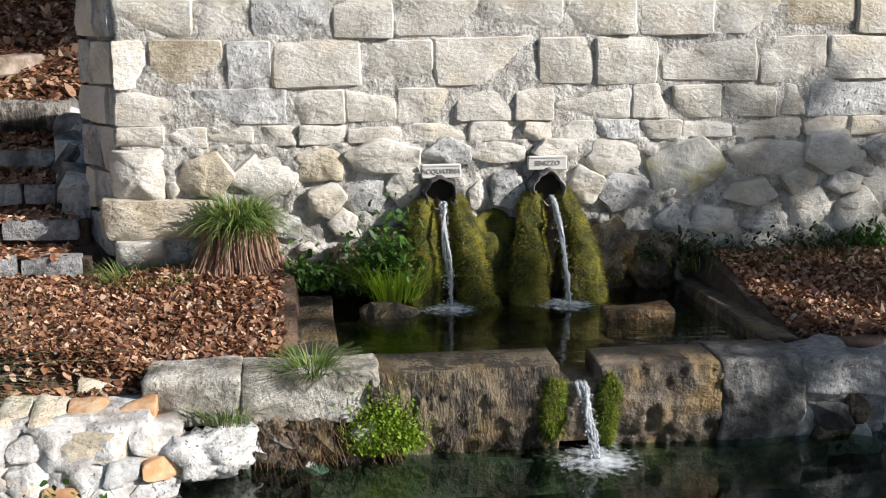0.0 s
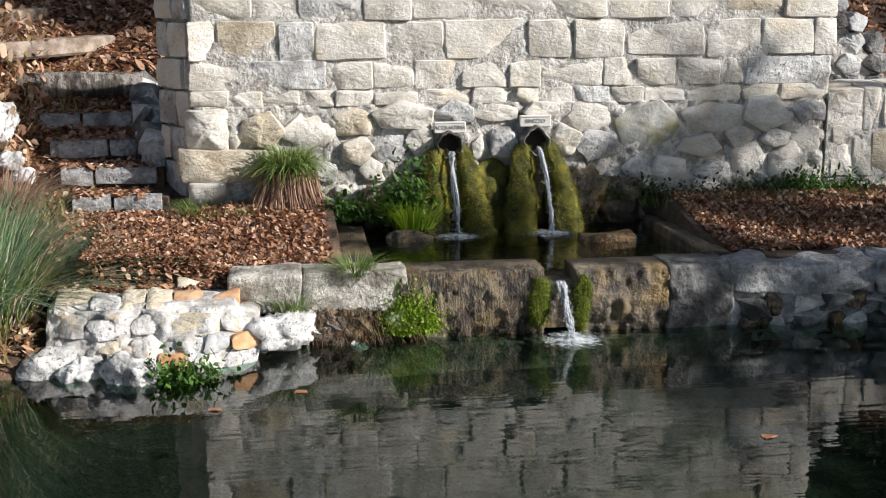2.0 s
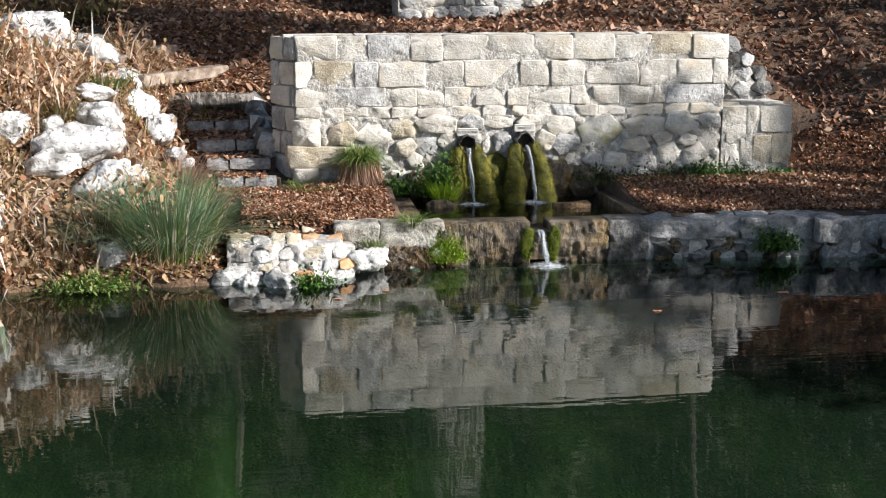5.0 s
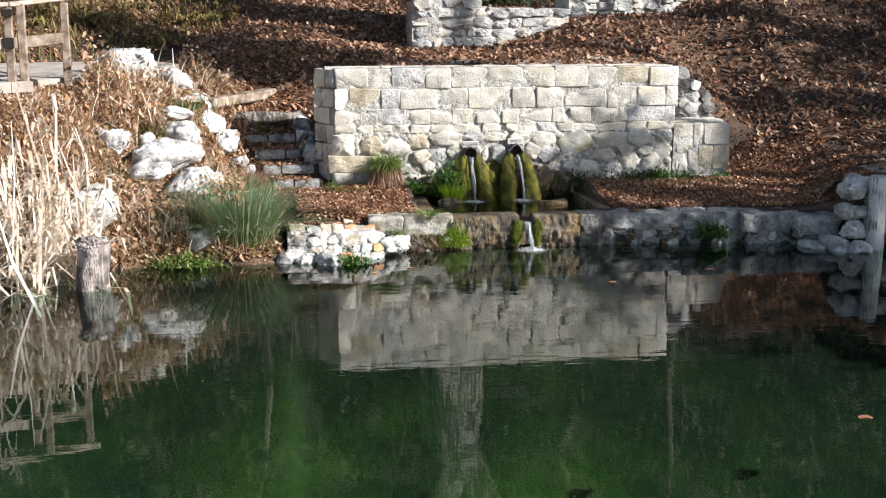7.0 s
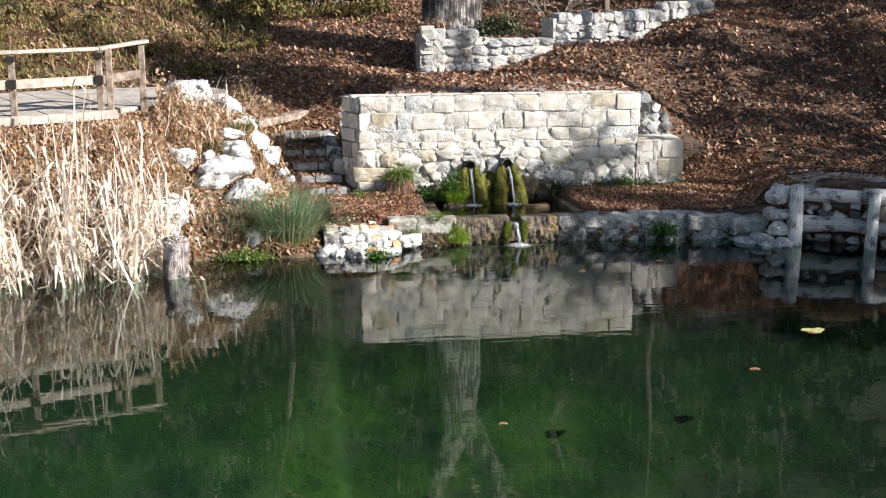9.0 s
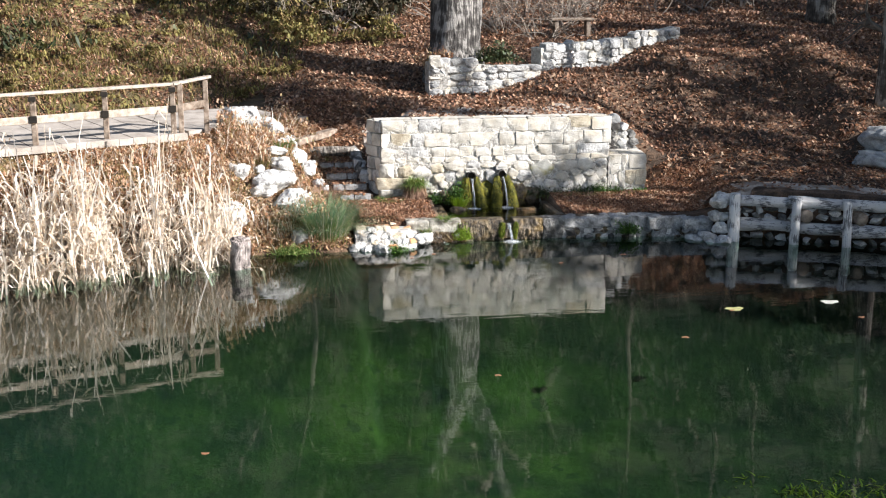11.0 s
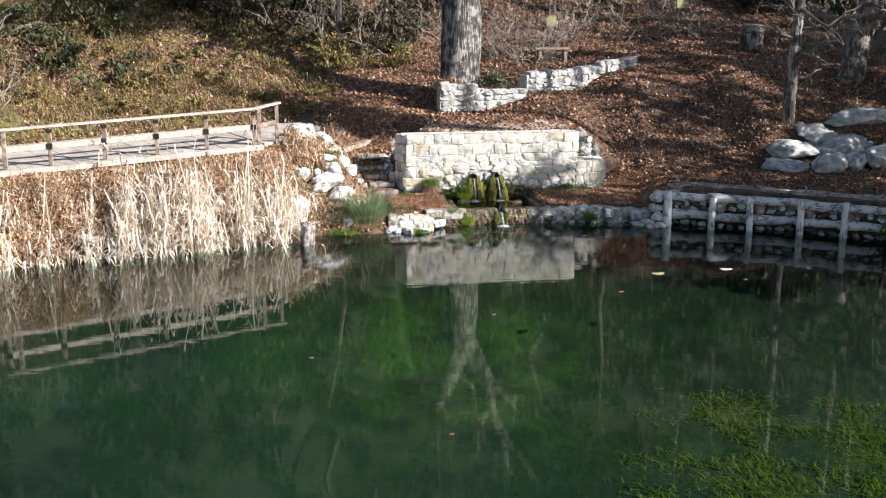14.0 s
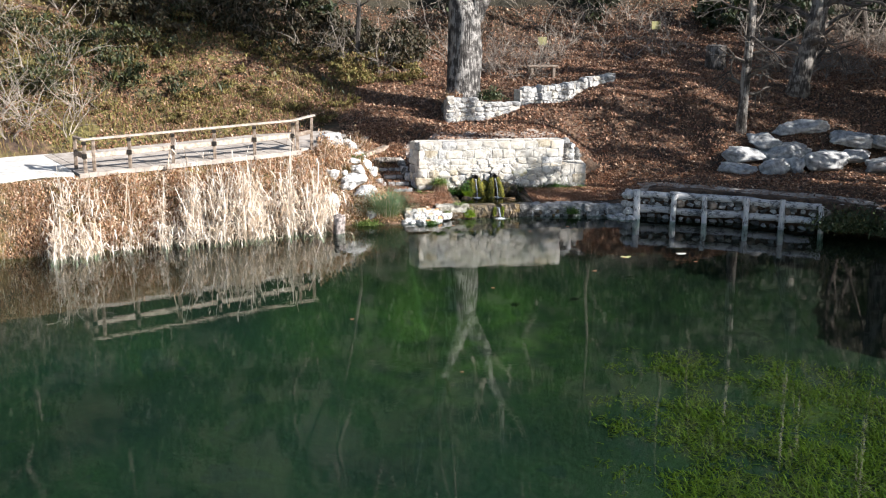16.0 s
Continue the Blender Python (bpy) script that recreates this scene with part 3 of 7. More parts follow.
def water_material(name, tint, ripple, scale, rough=0.015):
    m = bpy.data.materials.new(name)
    m.use_nodes = True
    n, ln = m.node_tree.nodes, m.node_tree.links
    n.remove(n["Principled BSDF"])
    clear = n.new("ShaderNodeBsdfTransparent")
    clear.inputs[0].default_value = (*tint, 1)
    gloss = n.new("ShaderNodeBsdfGlossy")
    gloss.inputs["Roughness"].default_value = rough
    # reflectance rises towards grazing sight, the same from above and below
    facing = n.new("ShaderNodeLayerWeight")
    facing.inputs[0].default_value = 0.5
    rise = n.new("ShaderNodeMath")
    rise.operation = "POWER"
    ln.new(facing.outputs["Facing"], rise.inputs[0])
    rise.inputs[1].default_value = 4.2
    mirror = n.new("ShaderNodeMath")
    mirror.operation, mirror.use_clamp = "MULTIPLY_ADD", True
    ln.new(rise.outputs[0], mirror.inputs[0])
    mirror.inputs[1].default_value, mirror.inputs[2].default_value = 1.1, 0.022
    geo = n.new("ShaderNodeNewGeometry")

    def waves(stretch, size, detail):
        mp = n.new("ShaderNodeMapping")
        mp.inputs["Scale"].default_value = stretch
        ln.new(geo.outputs["Position"], mp.inputs[0])
        t = n.new("ShaderNodeTexNoise")
        t.inputs["Scale"].default_value, t.inputs["Detail"].default_value = size, detail
        ln.new(mp.outputs[0], t.inputs["Vector"])
        return t.outputs[0]

    # long lazy swell under short wavelets
    both = n.new("ShaderNodeMath")
    both.operation = "MULTIPLY_ADD"
    ln.new(waves((0.8, 3.4, 1.0), scale * 2.2, 1.0), both.inputs[0])
    both.inputs[1].default_value = 0.30
    ln.new(waves((0.6, 2.4, 1.0), scale * 0.8, 1.0), both.inputs[2])
    # the spout stirs the water near it
    dist = n.new("ShaderNodeVectorMath")
    dist.operation = "DISTANCE"
    ln.new(geo.outputs["Position"], dist.inputs[0])
    dist.inputs[1].default_value = (-0.1, -1.9, 0)
    fall = n.new("ShaderNodeMapRange")
    fall.inputs[1].default_value, fall.inputs[2].default_value = 0.3, 6.5
    fall.inputs[3].default_value, fall.inputs[4].default_value = ripple * 3.4, ripple
    ln.new(dist.outputs["Value"], fall.inputs[0])
    bp = n.new("ShaderNodeBump")
    bp.inputs["Distance"].default_value = 0.02
    ln.new(fall.outputs[0], bp.inputs["Strength"])
    ln.new(both.outputs[0], bp.inputs["Height"])
    ln.new(bp.outputs[0], gloss.inputs["Normal"])
    ln.new(bp.outputs[0], facing.inputs["Normal"])
    mix = n.new("ShaderNodeMixShader")
    ln.new(mirror.outputs[0], mix.inputs[0])
    ln.new(clear.outputs[0], mix.inputs[1])
    ln.new(gloss.outputs[0], mix.inputs[2])
    ln.new(mix.outputs[0], n["Material Output"].inputs[0])
    return m


M_POND = water_material("pond_water", (0.45, 0.62, 0.53), 0.028, 3.0, 0.0)
M_BASIN_WATER = water_material("basin_water", (0.62, 0.66, 0.56), 0.07, 5.0)


def build_pond():
    me = mesh_of("pond_water", [(-80, -90, 0), (80, -90, 0), (80, 1.5, 0), (-80, 1.5, 0)], [(0, 1, 2, 3)], M_POND)
    top_mesh("pond_water", me, "still dark green pond water with faint ripples", "water", kind="structure")


def build_pond_weed():
    """Feathery weed standing on the pond bed, in drifts."""
    g = np.random.default_rng(211)
    n_ = 70000
    x, y = g.uniform(-3.0, 11.0, n_), g.uniform(-21.0, -6.0, n_)
    drift = 0.35 * np.sin(x * 2.3 + y * 1.1) * np.sin(y * 2.1 - x * 0.8) + 0.25 * np.sin(x * 5.1 + 1.3 * np.sin(y * 3.7)) * np.sin(y * 4.3)
    for cx, cy, r in ((1.6, -12.4, 2.0), (3.8, -15.4, 2.3), (0.6, -16.2, 1.7), (5.6, -10.8, 2.1), (7.4, -14.2, 2.4), (2.6, -9.0, 1.3), (5.2, -18.2, 2.0)):
        drift = drift + 1.1 * np.exp(-((x - cx) ** 2 + (y - cy) ** 2) / (r * r)) - 0.06
    z = height(x, y)
    ok = (drift - 0.15 > g.uniform(0, 0.7, n_)) & (z < -0.9)
    p = np.stack([x, y, z - 0.03], -1)[ok]
    grow = np.clip(0.5 + 0.6 * drift[ok], 0.25, 1.2)
    top_mesh("pond_weed", blade_mesh("pond_weed", p, 0.20 * grow, 1.8, 0.016, M_WEED_GOLD, 211, 0.45), "yellow-green feathery weed on the sunny pond bed", "water plants", kind="stuff")


# ---- the fountain wall ----
def in_metres(joints, z0, z1):
    return [(a, b, z0, z1) for a, b in zip(joints[:-1], joints[1:])]


def course_blocks():
    rows = in_metres([-2.21, -1.80, -1.52, -1.08, -0.76, -0.30, 0.16, 0.56, 1.0, 1.37, 1.80, 2.20], 1.69, 1.94)
    rows += in_metres([-2.22, -2.04, -1.64, -1.40, -0.93, -0.55, 0.01, 0.33, 0.69, 1.25, 1.65, 2.03, 2.20], 1.43, 1.69)
    rows += in_metres([-2.23, -1.83, -1.32, -1.02, -0.75, -0.44, -0.11, 0.11, 0.54, 0.77, 1.05, 1.37, 1.54, 2.17], 1.24, 1.43)
    rows += in_metres([-2.22, -1.97, -1.75, -1.50, -1.28, -1.02, -0.72, -0.36, -0.06, 0.10, 0.33, 0.59, 0.83, 1.12, 1.53, 1.80, 2.15], 1.13, 1.24)
    return rows


RUBBLE_WEST = [(-2.12, 0.99, 0.24, 0.23), (-1.76, 0.98, 0.24, 0.21), (-1.44, 0.96, 0.33, 0.22), (-1.16, 1.03, 0.24, 0.16), (-0.82, 1.06, 0.38, 0.14), (-0.48, 1.07, 0.24, 0.13),
               (-0.20, 1.07, 0.29, 0.11), (-2.01, 0.75, 0.52, 0.19), (-2.13, 0.57, 0.21, 0.13), (-0.90, 0.88, 0.21, 0.22), (-0.71, 0.90, 0.17, 0.18), (-1.13, 0.84, 0.18, 0.16),
               (-1.03, 0.70, 0.15, 0.14), (-1.37, 0.71, 0.17, 0.15), (-1.53, 0.75, 0.15, 0.12), (-1.72, 0.58, 0.20, 0.13), (-0.31, 0.83, 0.10, 0.16), (-0.15, 0.88, 0.16, 0.20)]
RUBBLE_EAST = [(0.13, 1.08, 0.21, 0.11), (0.45, 1.04, 0.29, 0.17), (0.28, 0.87, 0.17, 0.18), (0.50, 0.84, 0.28, 0.17), (0.89, 0.94, 0.44, 0.33), (1.33, 1.01, 0.37, 0.19),
               (1.70, 1.04, 0.27, 0.22), (0.79, 0.68, 0.18, 0.15), (1.59, 0.71, 0.22, 0.22), (1.86, 0.69, 0.25, 0.21), (1.02, 0.66, 0.24, 0.15), (1.33, 0.64, 0.22, 0.14),
               (1.52, 0.88, 0.19, 0.12), (1.78, 0.86, 0.17, 0.12), (2.02, 0.85, 0.20, 0.19), (2.03, 1.05, 0.20, 0.15), (1.24, 0.82, 0.26, 0.13)]


def mortar_face(x0, x1, z0, z1, y, depth, seed, amp=0.012, step=0.035, belly=None):
    """A rough mortar bed: an uneven face towards -y on a closed block."""
    nx, nz = max(2, int((x1 - x0) / step)), max(2, int((z1 - z0) / step))
    bm = bmesh.new()
    grid = []
    for k in range(nz + 1):
        row = []
        for i in range(nx + 1):
            x, z = x0 + (x1 - x0) * i / nx, z0 + (z1 - z0) * k / nz
            q = Vector((x * 9 + seed, z * 9, seed))
            d = amp * (noise.noise(q) + 0.8 * noise.noise(q * 2.7)) + (belly(x, z) if belly else 0.0)
            row.append(bm.verts.new((x, y + d, z)))
        grid.append(row)
    for k in range(nz):
        for i in range(nx):
            bm.faces.new((grid[k][i], grid[k][i + 1], grid[k + 1][i + 1], grid[k + 1][i]))
    rim = grid[0][:] + [r[-1] for r in grid[1:]] + grid[-1][-2::-1] + [r[0] for r in grid[-2:0:-1]]
    back = [bm.verts.new((v.co.x, y + depth, v.co.z)) for v in rim]
    for i in range(len(rim)):
        n_ = (i + 1) % len(rim)
        bm.faces.new((rim[n_], rim[i], back[i], back[n_]))
    bm.faces.new(back)
    return bm


def build_wall():
    wall = thing("fountain_wall", "pale limestone block wall over rough rubble footing", "wall", (0, 0.2, 0.45), kind="structure")
    # mortar core, splayed at both ends
    bm = bmesh.new()
    foot, crown = 0.30, 1.915
    low = [(-2.19, 0.05), (2.15, 0.05), (2.08, 0.40), (-2.40, 0.42)]
    vs = [bm.verts.new((x, y, foot)) for x, y in low] + [bm.verts.new((x, y, crown)) for x, y in low]
    for f in ((3, 2, 1, 0), (4, 5, 6, 7), (0, 1, 5, 4), (1, 2, 6, 5), (2, 3, 7, 6), (3, 0, 4, 7)):
        bm.faces.new([vs[i] for i in f])
    part("mortar_core", bm, M_MORTAR, wall, "grey lime mortar")
    part("mortar_bed", mortar_face(-2.2, 2.16, 1.13, 1.90, -0.0035, 0.05, 3, 0.006, 0.022), M_MORTAR, wall, smooth=True)
    part("mortar_bed", mortar_face(-2.2, 2.14, 0.32, 1.14, -0.010, 0.06, 5, 0.030, 0.020, lambda x, z: -0.06 * max(0.0, 0.80 - z)), M_MORTAR, wall, smooth=True)
    return wall


def lay_wall_blocks(wall):
    for i, (a, b, z0, z1) in enumerate(course_blocks()):
        m = M_STONE
        if (round(a, 2), round(z0, 2)) in ((-2.04, 1.43), (1.37, 1.69)):
            m = M_STONE_OCHRE
        elif (i * 7) % 11 == 3:
            m = M_STONE_GREY
        sag = 0.010 * math.sin(i * 3.7)
        bm = faced_bm((a + b) / 2, (z0 + z1) / 2 + sag * 0.5, (b - a) * (0.995 + 0.012 * math.sin(i * 5.1)), (z1 - z0) * (0.99 + 0.03 * math.sin(i * 2.9)), -0.019 + 0.007 * math.sin(i * 1.7), 0.17, i + 1, 4, 0.030 if b - a > 0.3 else 0.055, 0.011, 2, 0.006, 44)
        part("stone_block", bm, m, wall, smooth=True)
    for i, (x, z, w, h) in enumerate(RUBBLE_WEST + RUBBLE_EAST):
        m = (M_STONE, M_STONE_GREY, M_STONE, M_STONE)[i % 4]
        if i in (1, 3, 7):
            m = M_STONE_OCHRE
        if i == 22:
            m = M_STONE_LICHEN
        bm = faced_bm(x, z, w * 1.22, h * 1.20, -0.055 - 0.020 * math.sin(i * 1.9) - 0.03 * max(0.0, 0.8 - z), 0.2, i + 40, 5 if i not in (0, 7, 8) else 4, 0.05, 0.024, 4, 0.012, 36)
        part("rubble_stone", bm, m, wall, smooth=True)
    g = np.random.default_rng(77)
    laid = [(x, z, w, h) for x, z, w, h in RUBBLE_WEST + RUBBLE_EAST]
    for k in range(420):
        x, z, w, h = g.uniform(-2.1, 2.05), g.uniform(0.50, 1.10), g.uniform(0.06, 0.13), g.uniform(0.05, 0.10)
        if any(abs(x - p) < (w + q) * 0.52 and abs(z - r) < (h + s) * 0.52 for p, r, q, s in laid) or (-0.8 < x < 0.3 and z < 1.0):
            continue
        laid.append((x, z, w, h))
        part("rubble_stone", faced_bm(x, z, w, h, -0.042 + g.normal(0, 0.010) - 0.03 * max(0.0, 0.8 - z), 0.12, 900 + k, 5, 0.06, 0.016, 2, 0.008, 18), (M_STONE, M_STONE_GREY)[k % 2], wall, smooth=True)
    # return of the wall beside the stairs
    for r, z0 in enumerate((0.52, 0.76, 1.0, 1.24, 1.45, 1.69)):
        z1 = (0.52, 0.76, 1.0, 1.24, 1.45, 1.69, 1.93)[r + 1]
        cut = 0.18 + 0.09 * ((r * 5) % 3 - 1)
        for c, (p, q) in enumerate(((0.02, cut), (cut, 0.42))):
            bm = block_bm(0, q - p - 0.012, z0 + 0.006, z1 - 0.006, 0, 0.2, r * 9 + c + 71, 0.012, 3)
            way = Vector((-0.5, 0.866, 0)).normalized()
            face = Vector((-0.866, -0.5, 0))
            for v in bm.verts:
                t, n_, z = v.co.x, v.co.y, v.co.z
                v.co = Vector((-2.215, 0, z)) + way * (p + (q - p - 0.012) - t) * 1.13 - face * (n_ - 0.012)
            part("stone_block", bm, M_STONE_GREY if (r + c) % 2 else M_STONE, wall)
    # coping slabs along the top
    xs = [-2.2, -1.62, -1.08, -0.45, 0.16, 0.7, 1.28, 1.8, 2.18]
    for i, (a, b) in enumerate(zip(xs[:-1], xs[1:])):
        bm = block_bm(a + 0.006 - (0.13 if i == 0 else 0), b - 0.006, 1.88, 1.945, 0.16, 0.43, i + 120, 0.010, 3)
        part("coping_stone", bm, M_STONE, wall)


def build_low_wall():
    """The lower wing of the wall on the right, and the bank's retaining stones behind it."""
    low = thing("wing_wall", "low wing of pale squared stones with a flat top", "wall", (2.55, 0.2, 0.5), kind="structure")
    part("mortar_core", box_bm(2.16, 2.90, -0.018, 0.50, 0.35, 1.17), M_MORTAR, low)
    stones = [(2.17, 2.42, 1.02, 1.20), (2.42, 2.56, 0.90, 1.20), (2.56, 2.92, 0.92, 1.20), (2.20, 2.42, 0.82, 1.01), (2.50, 2.70, 0.60, 0.90), (2.70, 2.93, 0.60, 0.91), (2.20, 2.36, 0.58, 0.81), (2.36, 2.50, 0.58, 0.89)]
    for i, (a, b, z0, z1) in enumerate(stones):
        part("stone_block", faced_bm((a + b) / 2, (z0 + z1) / 2, b - a, z1 - z0, -0.03, 0.19, i + 150, 4, 0.05, 0.014, 2, 0.008, 36), M_STONE_OCHRE if i in (4, 5) else M_STONE, low, smooth=True)
    for i, (z0, z1) in enumerate(((0.6, 0.9), (0.9, 1.2))):
        part("stone_block", block_bm(2.72, 2.925, z0 + 0.01, z1 - 0.01, 0.175, 0.50, i + 170, 0.016, 3), M_STONE, low)
    for i, a in enumerate((2.18, 2.42, 2.66)):
        part("coping_stone", block_bm(a, a + 0.23, 1.165, 1.225, 0.15, 0.50, i + 180, 0.012, 3), M_STONE, low)
    bank = thing("bank_wall", "shaded rubble retaining wall against the leafy bank", "wall", (2.7, 0.75, 0.6), kind="structure")
    core = bmesh.new()
    rim = [(2.12, 0.5), (2.95, 0.5), (2.92, 1.22), (2.42, 1.76), (2.12, 1.80)]
    front = [core.verts.new((x, 0.665, z)) for x, z in rim]
    rear = [core.verts.new((x, 0.80, z)) for x, z in rim]
    core.faces.new(front)
    core.faces.new(rear[::-1])
    for i in range(5):
        core.faces.new((front[i], rear[i], rear[(i + 1) % 5], front[(i + 1) % 5]))
    part("mortar_core", core, M_MORTAR, bank)
    k, z = 0, 0.55
    while z < 1.85:
        x, x1 = 2.12, 2.36 + (1.86 - z - 0.1) / 0.62
        h = 0.15 + 0.04 * math.sin(z * 20)
        while x < min(x1, 2.86):
            w = 0.15 + 0.09 * abs(math.sin(k * 2.1))
            # the dark greys put the bank wall's shade into its stones
            part("rubble_stone", faced_bm(x + w / 2, z + h / 2, w * 1.04, h * 1.06, 0.64 + 0.012 * math.sin(k), 0.2, k + 200, 5, 0.06, 0.02, 2, 0.01, 16), (M_ROCK_GREY_SHADE, M_DAMP_SHADED)[k % 2], bank)
            x += w
            k += 1
        z += h


def text_part(words, x, z, size, y, material, parent):
    """Cut letters on a plaque, as a mesh of their own."""
    cu = bpy.data.curves.new("lettering", "FONT")
    cu.body, cu.size, cu.align_x, cu.align_y, cu.extrude = words, size, "CENTER", "CENTER", 0.0015
    tmp = new("lettering", cu)
    me = bpy.data.meshes.new_from_object(tmp.evaluated_get(bpy.context.evaluated_depsgraph_get()))
    bpy.data.objects.remove(tmp)
    me.materials.clear()
    me.materials.append(material)
    ob = new("lettering", me)
    ob.parent = parent
    ob.location = Vector((x, y, z)) - Vector(parent.location)
    ob.rotation_euler = (radians(90), 0, 0)
    return ob


M_PLAQUE = mat("plaque_marble", [(0.50, 0.48, 0.44), (0.60, 0.58, 0.54)], 12, 0.7, 0.2, 90, 0.3)
M_LETTER = mat("letter_paint", [(0.20, 0.19, 0.17), (0.28, 0.27, 0.24)], 30, 0.8, 0.0)


def build_plaques():
    for words, x, z in (("ACQUATINA", -0.52, 0.985), ("SINIZZO", 0.06, 1.018)):
        p = thing("name_plaque", "small grey stone plaque cut with %s" % words, "plaque", (x, -0.06, z - 0.04), "plaques over the spouts")
        part("slab", box_bm(x - 0.108, x + 0.108, -0.085, -0.055, z - 0.038, z + 0.038, 0.006), M_PLAQUE, p)
        for a, b, c, d in ((-0.1, 0.1, 0.028, 0.034), (-0.1, 0.1, -0.034, -0.028)):
            part("border", box_bm(x + a, x + b, -0.089, -0.083, z + c, z + d), M_PLAQUE, p)
        text_part(words, x, z, 0.036, -0.0875, M_LETTER, p)


# ---- spouts, basin ----
M_FALL = bpy.data.materials.new("falling_water")
M_FALL.use_nodes = True
_b = M_FALL.node_tree.nodes["Principled BSDF"]
_b.inputs["Base Color"].default_value, _b.inputs["Roughness"].default_value = (0.85, 0.88, 0.9, 1), 0.12
_b.inputs["Transmission Weight"].default_value, _b.inputs["IOR"].default_value = 0.72, 1.33


M_MOSS_GREEN = island_mat("green_moss_fuzz", [(0.06, 0.10, 0.008), (0.14, 0.20, 0.012), (0.24, 0.30, 0.02)], 0.9, 0.3)
M_MOSS_FUZZ = island_mat("moss_fuzz", [(0.06, 0.07, 0.010), (0.16, 0.15, 0.016), (0.26, 0.23, 0.022), (0.34, 0.28, 0.03)], 0.9, 0.3)


def fuzz(bm, n_, length, width, material, parent, seed, name="moss_fuzz", droop=0.5):
    """Short blades standing off a mesh, as one part of kind stuff."""
    g = np.random.default_rng(seed)
    bm.normal_update()
    tris = [(f.verts[0].co.copy(), f.verts[k].co.copy(), f.verts[k + 1].co.copy(), f.normal.copy()) for f in bm.faces for k in range(1, len(f.verts) - 1)]
    areas = np.array([(b - a).cross(c - a).length for a, b, c, _ in tris])
    pick = g.choice(len(tris), n_, p=areas / areas.sum())
    A, B, C, N = (np.array([tuple(tris[i][k]) for i in pick]) for k in range(4))
    u, v = g.uniform(0, 1, (n_, 1)), g.uniform(0, 1, (n_, 1))
    s = u + v > 1
    u, v = np.where(s, 1 - u, u), np.where(s, 1 - v, v)
    p = A + (B - A) * u + (C - A) * v
    way = N + g.normal(0, 0.45, (n_, 3)) + np.array([0, 0, -droop])
    way /= np.linalg.norm(way, axis=1, keepdims=True)
    side = np.cross(way, g.normal(0, 1, (n_, 3)))
    side /= np.linalg.norm(side, axis=1, keepdims=True)
    l = length * g.uniform(0.5, 1.3, (n_, 1))
    vs = np.stack([p - side * width, p + side * width, p + way * l + side * width * 0.2, p + way * l - side * width * 0.2], 1).reshape(-1, 3) - np.array(tuple(parent.location))
    ob = new(name, bulk_mesh(name, vs, np.arange(n_ * 4).reshape(-1, 4), material))
    ob.parent = parent
    return tagged(ob, kind="stuff")


def moss_mound(x, z, seed, lean=0.0, wide=1.0):
    """A mossy hump of tufa under a spout, split where the water runs."""
    mound = thing("moss_mound", "mossy tufa mound, yellow-green, under a spout", "moss", (x, -0.25, 0.25), "mossy mounds under the spouts")
    for side in (-1, 1):
        pts, rad = [], []
        for i in range(9):
            t = i / 8
            pts.append((x + lean * t + side * (0.078 + 0.075 * t ** 0.7) * wide, -0.08 - 0.26 * t ** 0.7, z - 0.01 - (z - 0.24) * t))
            rad.append((0.045 + 0.062 * t ** 0.6) * wide)
        bm = tube_bm(pts, rad, 16, seed + side, 0.30)
        bmesh.ops.subdivide_edges(bm, edges=bm.edges[:], cuts=1, use_grid_fill=True)
        for v in bm.verts:
            v.co += Vector((noise.noise(v.co * 12), noise.noise(v.co * 12 + Vector((5, 1, 2))), noise.noise(v.co * 12 + Vector((1, 7, 3))))) * 0.024
        fuzz(bm, 5200, 0.020, 0.0016, M_MOSS_FUZZ, mound, seed * 7 + side)
        part("moss_cushion", bm, M_MOSS, mound, smooth=True)
    part("tufa_core", rock_bm(x + lean * 0.5, -0.04, (z + 0.24) / 2 - 0.02, 0.26, 0.30, z - 0.2, seed + 9, 3.0, 0.2, 4), M_WET, mound, "dark wet stone")
    return mound


def build_tufa():
    """Dark wet tufa bulging out of the wall's foot round the spouts."""
    tufa = thing("tufa_mass", "dark wet tufa crust around the spouts", "rock", (-0.2, -0.1, 0.25))
    for i, (x, y, z, w, d, h) in enumerate(((-0.80, -0.06, 0.46, 0.34, 0.34, 0.44), (-0.25, -0.05, 0.50, 0.40, 0.34, 0.52), (0.36, -0.06, 0.46, 0.40, 0.36, 0.46), (0.62, -0.06, 0.46, 0.36, 0.34, 0.36), (-0.25, -0.12, 0.34, 0.42, 0.36, 0.24), (-1.05, -0.08, 0.44, 0.30, 0.30, 0.28))):
        bm = rock_bm(x, y, z, w, d, h, 260 + i, 2.6, 0.32, 6)
        if i in (1, 4, 2):
            fuzz(bm, 1500, 0.02, 0.002, M_MOSS_FUZZ, tufa, 30 + i)
        part("crust", bm, (M_WET, M_MOSS, M_WET, M_WET, M_MOSS, M_WET)[i], tufa, smooth=True)


